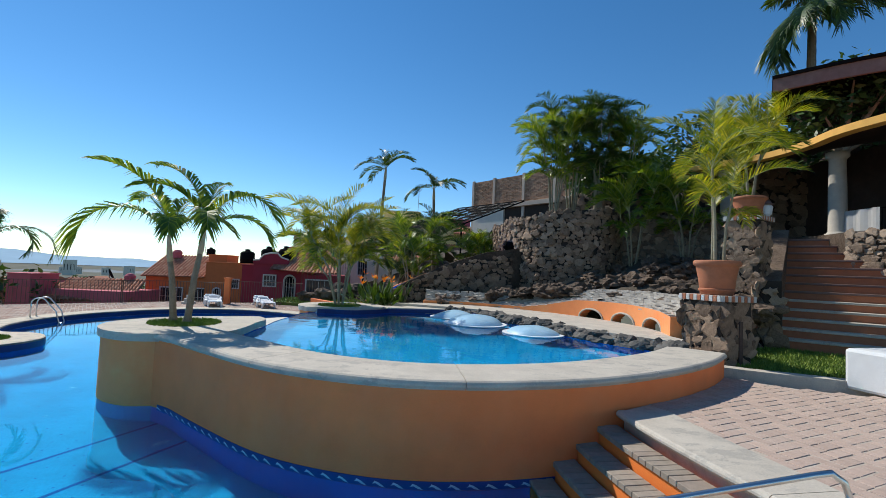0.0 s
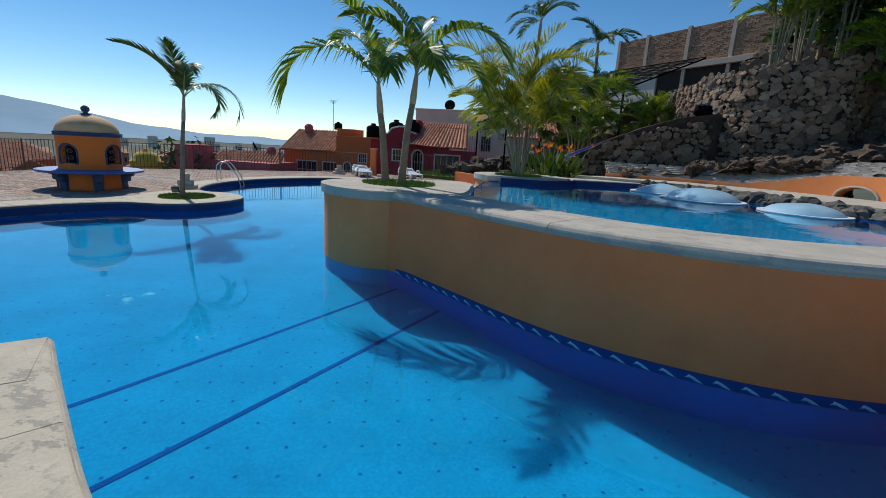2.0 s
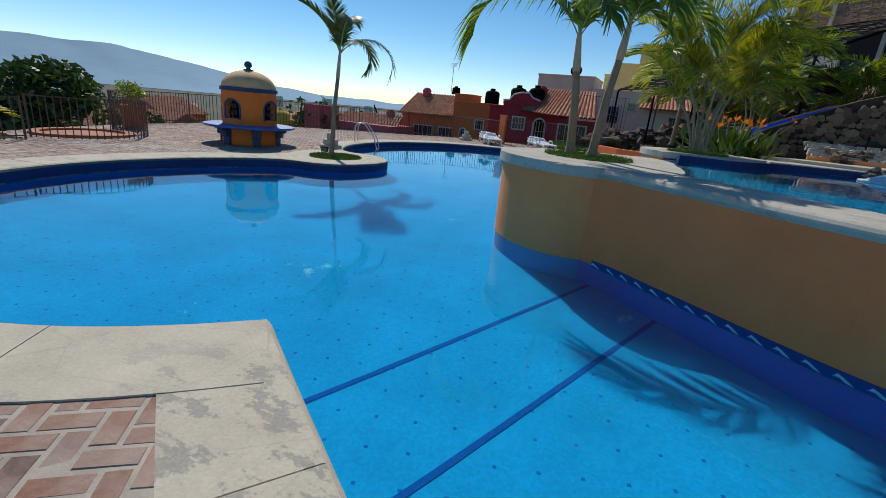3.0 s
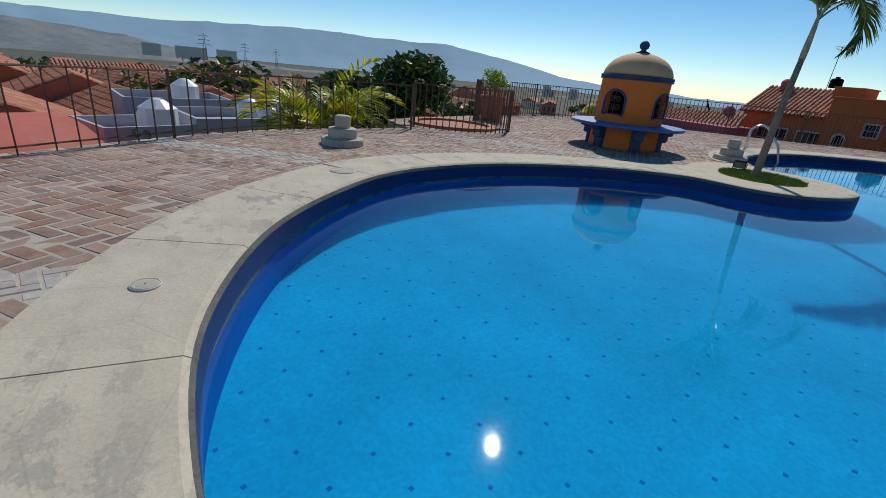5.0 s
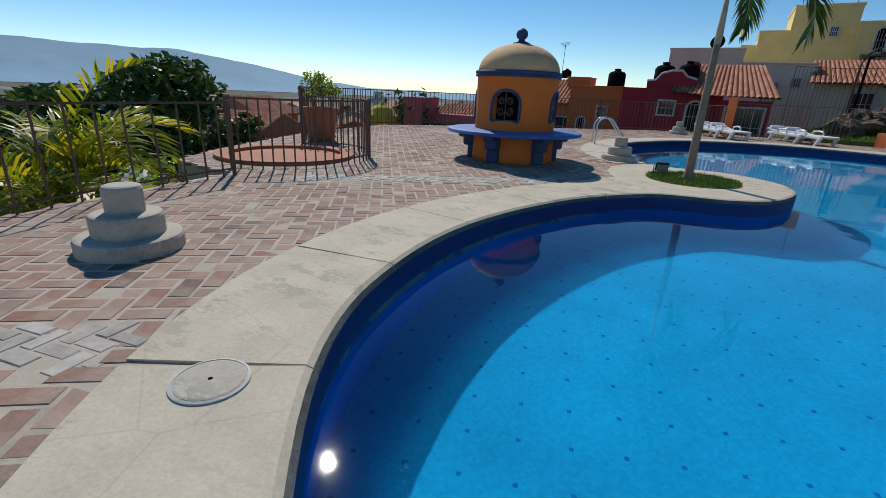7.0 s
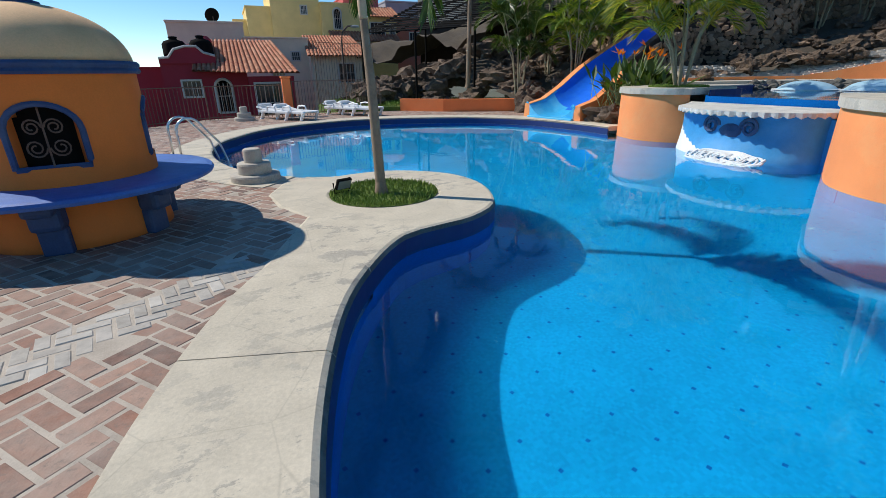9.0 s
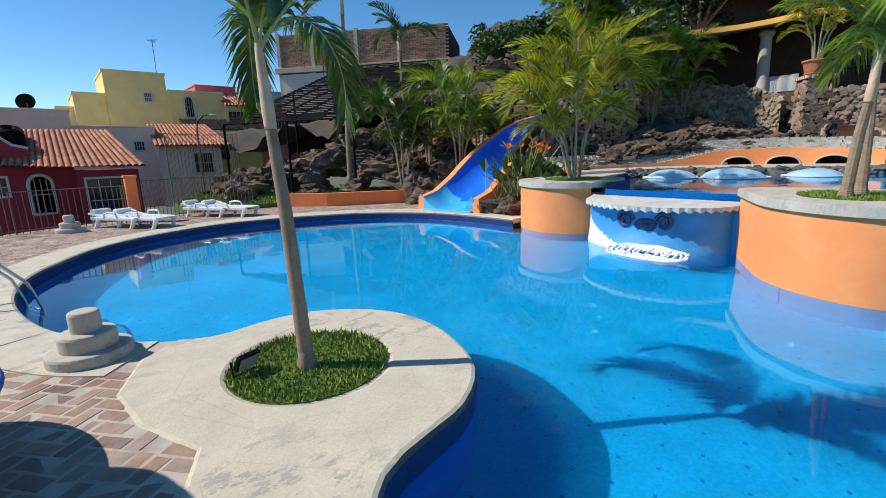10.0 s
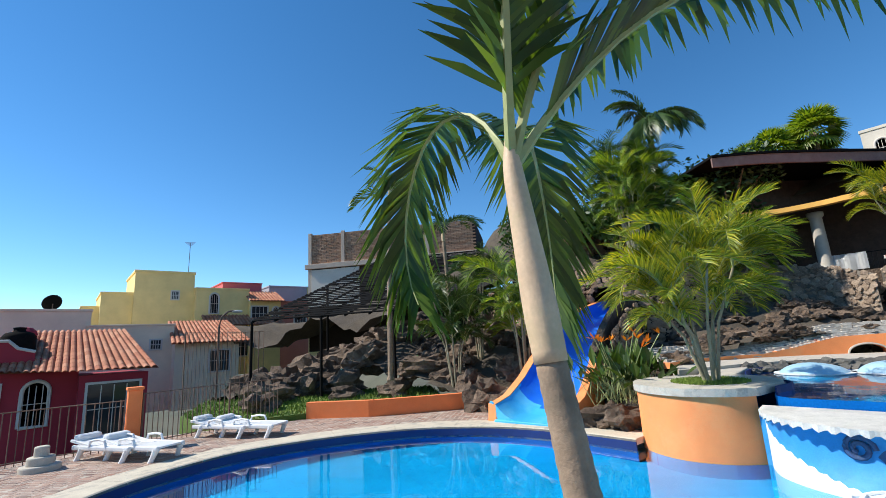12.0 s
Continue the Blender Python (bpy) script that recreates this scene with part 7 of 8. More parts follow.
def tank(x, y, z, r=0.62, h=1.2):
    root = thing("water_tank", "black plastic water tank on a flat roof", "water tank", (x, y, z), group="roof water tanks")
    bm = bmesh.new()
    lathe(bm, [(r, 0), (r, h * 0.3), (r * 1.03, h * 0.33), (r, h * 0.36), (r, h * 0.75), (r * 0.8, h * 0.88), (r * 0.35, h * 0.95), (r * 0.33, h * 1.03), (0.02, h * 1.05)], 24)
    part("barrel", bm, M["black"], root, smooth=True)
    bm = bmesh.new()
    lathe(bm, [(r * 0.38, h * 1.02), (r * 0.38, h * 1.07), (0.02, h * 1.1)], 16)
    part("lid", bm, M["black"], root)


def chimney(root, x, y, z, mat):
    bm = bmesh.new()
    lathe(bm, [(0.5, 0), (0.5, 0.5), (0.55, 0.55), (0.5, 0.75), (0.3, 0.95), (0.02, 1.0)], 16, Matrix.Translation((x, y, z)))
    part("chimney", bm, WALLS[mat], root)


def antenna(x, y, z, h):
    root = thing("antenna", "thin metal television antenna on a roof", "antenna", (x, y, z))
    bm = bmesh.new()
    tube(bm, [(0, 0, 0), (0.05, 0, h)], 0.03, 5)
    part("mast", bm, M["iron"], root)
    for i in range(4):
        bm = bmesh.new()
        tube(bm, [(-0.5 + 0.1 * i, 0, h - 0.12 * i), (0.6 - 0.1 * i, 0.1, h - 0.12 * i + 0.15)], 0.018, 4)
        part("element", bm, M["iron"], root)


def dish(x, y, z, turn):
    root = thing("satellite_dish", "dark satellite dish on a flat roof", "satellite dish", (x, y, z), turn)
    root.scale = (0.75, 0.75, 0.75)
    bm = bmesh.new()
    tube(bm, [(0, 0, 0), (0, 0, 0.7)], 0.05, 6)
    part("mast", bm, M["iron"], root)
    bm = bmesh.new()
    lathe(bm, [(0.05, 0.0), (0.5, 0.08), (0.85, 0.22), (0.87, 0.24), (0.85, 0.26), (0.5, 0.11), (0.05, 0.03)], 20, pose(0, 0, 0.75, 65, 0, 0))
    part("reflector", bm, M["black"], root)


# maroon house
h1 = thing("maroon_house", "maroon plaster house with a clay tile roof and white window surrounds", "house")
block(h1, -19.4, -14.0, 45.0, 52.0, -3.0, 2.6, "maroon")
block(h1, -21.6, -19.4, 47.5, 53.0, -3.0, 2.2, "maroon", 0.1)
block(h1, -14.0, -10.9, 43.6, 51.0, -3.0, 1.55, "maroon")
bm = bmesh.new()
prof = [(-19.4, 2.6), (-19.4, 2.75), (-18.8, 2.8), (-18.4, 3.3), (-17.7, 3.5), (-17.0, 3.5), (-16.6, 3.1), (-15.9, 2.9), (-15.9, 2.6)]
crest = [p for p in prof if p[1] > 2.65]
for (xa, za), (xb, zb) in zip(crest, crest[1:]):
    q = [[bm.verts.new((x, y, z)) for x, z in ((xa, 2.45), (xb, 2.45), (xb, zb), (xa, za))] for y in (44.86, 45.16)]
    bm.faces.new(q[0])
    bm.faces.new(q[1][::-1])
    for k in range(4):
        bm.faces.new((q[0][k], q[1][k], q[1][(k + 1) % 4], q[0][(k + 1) % 4]))
bmesh.ops.remove_doubles(bm, verts=bm.verts, dist=0.001)
bmesh.ops.recalc_face_normals(bm, faces=bm.faces)
part("curved_gable", bm, WALLS["maroon"], h1)
bm = bmesh.new()
tube(bm, [(x, 44.88, z + 0.04) for x, z in prof[1:-1]], 0.09, 6)
part("gable_trim", bm, TRIM, h1)
roof(h1, [(-17.5, 44.1, 1.95), (-14.3, 42.9, 1.75), (-10.5, 42.9, 1.75)], [(-17.2, 49.0, 4.2), (-14.3, 49.0, 4.2), (-11.6, 49.0, 4.2)], 0.33, 12)
window(h1, pose(-12.45, 43.58, -1.55, 0, 0, 0), 2.3, 2.6)
window(h1, pose(-15.7, 44.98, -0.9, 0, 0, 0), 1.1, 2.3, True)
window(h1, pose(-17.7, 44.98, 0.3, 0, 0, 0), 1.1, 1.0)
chimney(h1, -16.5, 47.5, 3.4, "maroon")
tank(-18.4, 46.2, 2.6, 0.75, 1.5)
tank(-16.7, 46.4, 2.6, 0.75, 1.6)
block(h1, -19.2, -17.0, 47.6, 51.0, 2.5, 3.7, "maroon", 0.1)
# orange house
h2 = thing("orange_house", "orange plaster house with a sloping clay tile roof", "house")
block(h2, -34.0, -24.6, 51.2, 58.0, -4.0, 0.9, "tangerine")
block(h2, -27.2, -22.2, 51.0, 57.0, -4.0, 2.3, "tangerine", 0.12)
block(h2, -28.5, -26.3, 54.0, 57.0, 1.0, 3.2, "tangerine", 0.1)
roof(h2, [(-34.2, 50.4, 0.55), (-27.3, 50.9, 0.6)], [(-34.2, 55.0, 3.0), (-27.3, 55.4, 3.0)], 0.36, 10)
for x, w in ((-31.0, 2.4), (-28.0, 1.8)):
    window(h2, pose(x, 51.15, -2.6), w, 1.9, False)
window(h2, pose(-23.9, 50.96, -0.4), 0.9, 0.9)
window(h2, pose(-25.8, 50.96, -2.4), 0.9, 1.9, True)
tank(-23.3, 52.6, 2.42, 0.8, 1.5)
tank(-29.3, 56.0, 3.2, 0.5, 0.9)
chimney(h2, -32.6, 54.6, 2.7, "rose")
antenna(-29.6, 55.2, 3.0, 3.6)
# pink house in front of it
h3 = thing("pink_house", "low rose plaster house with a red tile roof", "house")
block(h3, -41.0, -31.6, 44.5, 50.0, -5.0, -0.9, "rose")
roof(h3, [(-39.2, 43.6, -1.9), (-31.4, 45.0, -1.9)], [(-39.6, 47.6, 0.1), (-32.2, 48.6, 0.2)], 0.36, 8)
block(h3, -41.6, -39.4, 42.8, 46.0, -5.0, 0.5, "rose", 0.1)
tank(-38.2, 48.8, -0.9, 0.6, 1.1)
chimney(h3, -34.0, 48.6, -0.2, "rose")
dish(-36.5, 49.0, 0.0, 120)
# cream houses
h4 = thing("cream_house", "cream plaster house with flat roofs and small windows", "house")
block(h4, -19.5, -13.2, 57.0, 64.0, -2.0, 6.1, "cream", 0.2)
block(h4, -13.4, -7.5, 56.8, 63.0, -2.0, 4.9, "cream", 0.15)
block(h4, -7.6, -2.6, 55.4, 62.0, -2.0, 3.6, "cream")
roof(h4, [(-8.0, 54.6, 3.3), (-1.8, 54.4, 3.3)], [(-7.6, 59.6, 5.4), (-2.6, 59.2, 5.4)], 0.36, 10)
for x, y, z, w, hh in ((-14.8, 56.96, 3.0, 0.9, 0.9), (-10.6, 56.76, 1.6, 1.1, 1.7), (-4.2, 55.36, 0.9, 1.5, 1.7), (-8.8, 56.76, 3.0, 0.7, 0.7)):
    window(h4, pose(x, y, z), w, hh)
dish(-15.6, 58.5, 6.3, 200)
# yellow house
h5 = thing("yellow_house", "tall yellow plaster house with red roof accents", "house")
block(h5, -9.6, -4.2, 66.5, 74.0, 0.0, 10.9, "yellow", 0.25)
block(h5, -12.2, -9.6, 67.0, 74.0, 0.0, 8.7, "yellow", 0.2)
block(h5, -13.6, -12.2, 68.0, 74.0, 0.0, 7.4, "yellow", 0.2)
block(h5, -4.2, 1.2, 65.6, 74.0, 0.0, 9.2, "yellow", 0.2)
block(h5, 1.2, 4.6, 64.9, 73.0, 0.0, 8.0, "yellow")
roof(h5, [(0.9, 64.2, 7.9), (5.0, 64.2, 7.9)], [(0.9, 67.4, 9.3), (5.0, 67.4, 9.3)], 0.36, 7)
block(h5, -1.0, 3.4, 68.0, 74.0, 9.0, 10.3, "rose", 0.15)
block(h5, 4.6, 8.5, 66.0, 74.0, 0.0, 7.9, "salmon", 0.2)
block(h5, 5.0, 10.0, 70.0, 78.0, 0.0, 10.3, "lilac", 0.2)
block(h5, 10.0, 15.0, 72.0, 80.0, 0.0, 10.6, "yellow", 0.2)
roof(h5, [(-3.6, 63.4, 5.2), (4.6, 63.0, 5.2)], [(-3.6, 65.6, 6.4), (4.6, 65.6, 6.4)], 0.36, 5)
for x, y, z, w, hh, ar in ((-2.4, 65.56, 6.6, 0.9, 2.2, True), (2.2, 64.86, 5.7, 1.7, 1.6, False), (4.0, 64.86, 5.7, 0.7, 1.6, True), (-6.0, 66.46, 8.2, 0.6, 0.8, False), (0.5, 65.56, 2.0, 1.6, 2.0, False), (7.4, 65.96, 4.6, 1.4, 1.8, False)):
    window(h5, pose(x, y, z), w, hh, ar)
antenna(-4.6, 68.0, 11.1, 3.6)
# unfinished brick building up the slope
h6 = thing("brick_building", "unfinished red brick building with concrete posts", "house")
BRK = island_mat("raw clay brick", [(0.32, 0.18, 0.105), (0.43, 0.255, 0.155), (0.52, 0.33, 0.21), (0.37, 0.22, 0.14)], 0.95, 0.4, 20, 0.3)
m6 = pose(2.6, 52.4, 0, 0, 0, -50)
bm = bmesh.new()
box(bm, 0, 16, 0.1, 8, 2.0, 12.7, 0, m6)
part("core", bm, M["stone_joint"], h6)
bm = bmesh.new()
br = random.Random(4)
for r in range(19):
    x = 0.25 * (r % 2)
    while x < 15.6:
        box(bm, x, x + 0.47, br.uniform(0.02, 0.06), 0.14, 10.1 + r * 0.15, 10.1 + r * 0.15 + 0.135, 0, m6)
        x += 0.5
part("bricks", bm, BRK, h6)["kind"] = "stuff"
for x in (0.1, 3.4, 7.6, 11.5):
    bm = bmesh.new()
    box(bm, x - 0.16, x + 0.16, -0.06, 0.2, 6, 13.1, 0.01, m6)
    part("post", bm, WALLS["grey"], h6)
bm = bmesh.new()
box(bm, -0.3, 16.2, -0.3, 0.1, 9.6, 10.05, 0.02, m6)
part("floor_slab", bm, WALLS["grey"], h6)
bm = bmesh.new()
box(bm, 0.3, 5.0, -0.12, 0.1, 6.0, 9.5, 0, m6)
part("white_wall", bm, WALLS["ivory"], h6)
# hilltop villa
h7 = thing("hilltop_villa", "cream villa with red roof edge on the hilltop", "house")
block(h7, 46, 56, 10.0, 17.0, 14, 20.6, "ivory", 0.3)
block(h7, 44.5, 56, 4.0, 12.0, 14, 22.4, "yellow", 0.3)
roof(h7, [(43.6, 12.4, 22.3), (43.6, 3.6, 22.3)], [(47, 12.4, 24.0), (47, 3.6, 24.0)], 0.4, 5)
for y, z in ((15.6, 17.6), (13.4, 17.6), (10.4, 19.4), (8.2, 19.4), (6.0, 19.4)):
    window(h7, pose(45.96 if y > 12.5 else 44.46, y, z, 0, 0, -90), 1.1, 2.0, True)

# ---- black shade canopy ----
can = thing("shade_canopy", "black steel canopy with sagging dark shade cloth", "canopy")
P1, P2, P3 = Vector((-8.3, 33.7, 3.6)), Vector((-3.9, 28.7, 3.65)), Vector((4.9, 31.5, 7.65))
P4 = P1 + (P3 - P2)
for k in range(7):
    bm = bmesh.new()
    u = k / 6
    tube(bm, [tuple(P1.lerp(P2, u)), tuple(P4.lerp(P3, u))], 0.05, 5)
    part("rafter", bm, M["black"], can)
for k in range(13):
    bm = bmesh.new()
    u = k / 12
    tube(bm, [tuple(P1.lerp(P4, u) + Vector((0, 0, 0.06))), tuple(P2.lerp(P3, u) + Vector((0, 0, 0.06)))], 0.028, 5)
    part("purlin", bm, M["black"], can)
for k in range(34):
    u0, u1 = k / 34, (k + 0.72) / 34
    bm = bmesh.new()
    a, b, c, d = P1.lerp(P4, u0), P2.lerp(P3, u0), P2.lerp(P3, u1), P1.lerp(P4, u1)
    v = []
    for q0, q1 in ((a, b), (d, c)):
        v.append([bm.verts.new(q0.lerp(q1, i / 8) + Vector((0, 0, 0.1 - 0.06 * math.sin(math.pi * ((i * 3 / 8) % 1))))) for i in range(9)])
    for i in range(8):
        bm.faces.new((v[0][i], v[0][i + 1], v[1][i + 1], v[1][i]))
    part("cloth_strip", bm, M["black"], can)
for p, z in ((P1, 0.1), (P1.lerp(P2, 0.5), 0.1), (P2, 0.3), (P1.lerp(P4, 0.5), 0.5), (P2.lerp(P3, 0.5), 1.5)):
    bm = bmesh.new()
    box(bm, p.x - 0.05, p.x + 0.05, p.y - 0.05, p.y + 0.05, z - 0.3, p.z, 0.008)
    part("post", bm, M["black"], can)
# tall posts and street lamp by the fence
lampp = thing("street_lamp", "curved street lamp on a dark pole behind the fence", "street lamp", (-6.2, 47.8, -2.0))
bm = bmesh.new()
tube(bm, [(0, 0, 0), (0, 0, 6.2), (0.15, 0, 6.9), (0.6, 0, 7.3), (1.0, 0, 7.35)], 0.07, 8)
part("pole", bm, M["iron"], lampp)
bm = bmesh.new()
blob(bm, (1.2, 0, 7.3), (0.4, 0.16, 0.12), 2, 2, 0.1)
part("head", bm, M["scallop"], lampp)
tf = fence("fence_tall", [(-11.0, 33.5), (-9.3, 34.6), (-7.6, 34.2)], "tall dark iron fence beside the canopy", 3.3, 0.2, -0.1)

# ---- valley ground, town, mountains ----
def ground_z(r, a):
    d = max(0.0, r - 14)
    deg = math.degrees(a) % 360
    fall = 1.0 if 60 < deg < 300 else 0.4
    return -2.6 - min(9.0, d * 0.10) * fall - min(30.0, max(0.0, r - 150) * 0.02) + 0.3 * noise.noise(Vector((r * 0.05, a * 6, 0)))


bm = bmesh.new()
radii = [0, 14, 20, 26, 32, 40, 50, 65, 85, 110, 150, 220, 350, 600, 1000, 1800, 3000, 4800]
NA = 120
C = Vector((-9.0, 13.0))
rows = [[bm.verts.new((C.x, C.y, -2.6))] * NA]
for r in radii[1:]:
    rows.append([bm.verts.new((C.x + r * math.cos(2 * math.pi * i / NA), C.y + r * math.sin(2 * math.pi * i / NA), ground_z(r, 2 * math.pi * i / NA))) for i in range(NA)])
for k in range(len(rows) - 1):
    for i in range(NA):
        j = (i + 1) % NA
        if k == 0:
            bm.faces.new((rows[0][0], rows[1][i], rows[1][j]))
        else:
            bm.faces.new((rows[k][i], rows[k + 1][i], rows[k + 1][j], rows[k][j]))
GM = rough_mat("dry valley scrub", (0.085, 0.085, 0.05), 0.02, 0.35, 1.0, 0.3, 0.3, (0.16, 0.13, 0.09), 0.6)
structure("ground", bm, GM, "dry green valley floor below the terrace", "ground", smooth=True)


def ridge(name, dist, pts, base, mat, label, rough):
    bm = bmesh.new()
    az = np.array([p[0] for p in pts])
    el = np.array([p[1] for p in pts])
    lo, hi, hi2 = [], [], []
    for i in range(181):
        a = az[0] + (az[-1] - az[0]) * i / 180
        e = float(np.interp(a, az, el)) + rough * noise.noise(Vector((a * 0.35, dist, 0))) + rough * 0.4 * noise.noise(Vector((a * 1.4, dist, 1)))
        x, y = math.cos(radians(a)), math.sin(radians(a))
        h = dist * math.tan(radians(e))
        row = []
        for k in range(7):
            d = dist * (0.72 + 0.28 * k / 6)
            zz = base + (h - base) * (k / 6) ** 1.3 + (dist * 0.004 * noise.noise(Vector((a * 0.6, k * 0.9, 3))) if 0 < k < 6 else 0)
            row.append(bm.verts.new((C.x + d * x, C.y + d * y, zz)))
        lo.append(row)
    for a, b in zip(lo, lo[1:]):
        for k in range(6):
            bm.faces.new((a[k], b[k], b[k + 1], a[k + 1]))
    bmesh.ops.recalc_face_normals(bm, faces=bm.faces)
    return tagged(part(name, bm, mat, smooth=True), label, "mountain", kind="structure")


# aerial haze is mixed into both colours, bluer and paler with distance
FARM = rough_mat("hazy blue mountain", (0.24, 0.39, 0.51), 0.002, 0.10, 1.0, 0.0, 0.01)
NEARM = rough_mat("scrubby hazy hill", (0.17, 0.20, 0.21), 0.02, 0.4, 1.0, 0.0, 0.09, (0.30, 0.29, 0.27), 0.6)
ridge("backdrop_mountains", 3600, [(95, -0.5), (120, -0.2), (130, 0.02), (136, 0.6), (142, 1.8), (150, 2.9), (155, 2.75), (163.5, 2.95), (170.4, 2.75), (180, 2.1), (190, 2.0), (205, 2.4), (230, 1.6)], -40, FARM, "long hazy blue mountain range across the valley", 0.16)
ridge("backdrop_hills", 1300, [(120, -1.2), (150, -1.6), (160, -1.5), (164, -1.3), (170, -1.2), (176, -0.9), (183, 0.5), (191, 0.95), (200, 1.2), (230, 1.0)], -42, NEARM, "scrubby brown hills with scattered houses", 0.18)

# town below the terrace: small houses with flat or tiled roofs
RT = random.Random(42)
def town_house(x, y, z, w, d, h, turn, wall, tiled):
    root = thing("town_house", "small %s house with a %s roof in the valley" % (wall, "clay tile" if tiled else "flat"), "house", (x, y, z), turn, "town houses")
    bm = bmesh.new()
    box(bm, -w / 2, w / 2, -d / 2, d / 2, -3, h)
    part("wall", bm, WALLS[wall], root)
    if tiled:
        bm = bmesh.new()
        v = [bm.verts.new(p) for p in ((-w / 2 - 0.3, -d / 2 - 0.3, h - 0.1), (w / 2 + 0.3, -d / 2 - 0.3, h - 0.1), (w / 2 + 0.3, d / 2 + 0.3, h - 0.1), (-w / 2 - 0.3, d / 2 + 0.3, h - 0.1), (-w / 2 - 0.3, 0, h + d * 0.22), (w / 2 + 0.3, 0, h + d * 0.22))]
        for f in ((0, 1, 5, 4), (2, 3, 4, 5), (0, 4, 3), (1, 2, 5), (3, 2, 1, 0)):
            bm.faces.new([v[i] for i in f])
        cover = part("roof", bm, M["roof_tile"], root)
        if math.hypot(x + 9, y - 13) < 75:
            for sg in (-1, 1):
                bm = bmesh.new()
                tiled_slope(bm, [(-sg * (w / 2 + 0.3), sg * (d / 2 + 0.35), h - 0.09), (sg * (w / 2 + 0.3), sg * (d / 2 + 0.35), h - 0.09)], [(-sg * (w / 2 + 0.3), 0, h + d * 0.22 + 0.02), (sg * (w / 2 + 0.3), 0, h + d * 0.22 + 0.02)], 0.34, 8, 0.09)
                part("tiles", bm, M["roof_tile"], cover, "rows of clay tiles")["kind"] = "stuff"
    else:
        bm = bmesh.new()
        sweep(bm, [(-w / 2, -d / 2), (w / 2, -d / 2), (w / 2, d / 2), (-w / 2, d / 2)], [(-0.05, h), (-0.05, h + 0.35), (0.12, h + 0.35), (0.12, h)], True)
        part("parapet", bm, WALLS[wall], root)
        if RT.random() < 0.6:
            bm = bmesh.new()
            lathe(bm, [(0.55, h), (0.55, h + 0.8), (0.2, h + 1.05), (0.02, h + 1.1)], 12, Matrix.Translation((w * 0.2, d * 0.1, 0)))
            part("tank", bm, M["plastic"] if RT.random() < 0.5 else M["black"], root)
    front, flank = bmesh.new(), bmesh.new()
    box(front, -0.45, 0.45, -0.02, 0.05, h * 0.35, h * 0.75)
    box(flank, -0.05, 0.02, -0.4, 0.4, h * 0.35, h * 0.75)
    front, flank = finish("window", front, GLASS), finish("window", flank, GLASS)
    for k in range(3):
        for me, at in ((front, (-w / 2 + w * (k + 0.5) / 3, -d / 2)), (flank, (w / 2, -d / 2 + d * (k + 0.5) / 3))):
            ob = new("window", me)
            ob.parent = root
            ob.matrix_basis = pose(*at, 0)


for x, y, w, d, h, wl, td in ((-27.2, 2.2, 2.6, 3.0, 2.3, "lilac", False), (-28.4, 4.9, 3.4, 3.2, 2.5, "lilac", False), (-31.5, 7.6, 3.0, 3.0, 2.2, "ivory", False), (-33.5, 3.2, 3.5, 4.0, 2.6, "lilac", False),
                              (-34, -2.5, 6, 5, 1.8, "salmon", True), (-39, 1.5, 7, 6, 1.6, "cream", True), (-41, 7.0, 6, 5, 1.4, "rose", True), (-46, -2.0, 7, 6, 2.0, "salmon", True), (-47, 4.5, 6, 6, 1.6, "ivory", True),
                              (-52, 9.5, 7, 6, 1.4, "salmon", True), (-36, -9.0, 7, 6, 2.4, "rose", True), (-44, -9.5, 7, 6, 2.6, "salmon", True), (-55, 1.5, 8, 6, 1.8, "rose", True), (-52, -7.0, 7, 6, 2.4, "cream", True), (-60, 7.0, 8, 7, 1.6, "salmon", True), (-29.5, 10.5, 3.5, 3.5, 1.2, "cream", False)):
    town_house(x, y, -3.65 if x > -34 else -4.0, w, d, h, RT.uniform(-12, 12) + 20, wl, td)
# house with a painted vault roof just below the deck
vh = thing("vaulted_house", "salmon house with a smooth red vaulted roof below the deck", "house", (-23.6, -2.9, -5.0), 28)
bm = bmesh.new()
box(bm, -2.6, 2.6, -3.5, 3.5, -0.5, 3.1)
part("wall", bm, WALLS["salmon"], vh)
bm = bmesh.new()
arc = [(2.9 * math.cos(math.pi * k / 20), 3.1 + 1.25 * math.sin(math.pi * k / 20)) for k in range(21)]
ends = [[bm.verts.new((x, y, z)) for x, z in arc] for y in (-3.8, 3.8)]
for k in range(20):
    bm.faces.new((ends[0][k], ends[0][k + 1], ends[1][k + 1], ends[1][k]))
bm.faces.new(ends[0][::-1])
bm.faces.new(ends[1])
bm.faces.new((ends[0][0], ends[1][0], ends[1][-1], ends[0][-1]))
bmesh.ops.recalc_face_normals(bm, faces=bm.faces)
vault = part("vault_roof", bm, rough_mat("red roof paint", (0.55, 0.13, 0.085), 1.2, 0.2, 0.8, 0.2, 40, (0.60, 0.24, 0.17), 0.6), vh, "smooth red painted vault roof", smooth=True)
vault.data.set_sharp_from_angle(angle=radians(40))


def white_tank(x, y, z, r, h):
    root = thing("water_tank", "white domed water tank on a flat roof", "water tank", (x, y, z), group="white roof tanks")
    bm = bmesh.new()
    lathe(bm, [(r, 0), (r, h * 0.6), (r * 0.92, h * 0.75), (r * 0.6, h * 0.93), (0.02, h)], 20)
    part("barrel", bm, M["plastic"], root, smooth=True)
    bm = bmesh.new()
    lathe(bm, [(r * 0.25, h * 0.96), (r * 0.25, h * 1.08), (0.02, h * 1.12)], 12)
    part("lid", bm, M["plastic"], root)


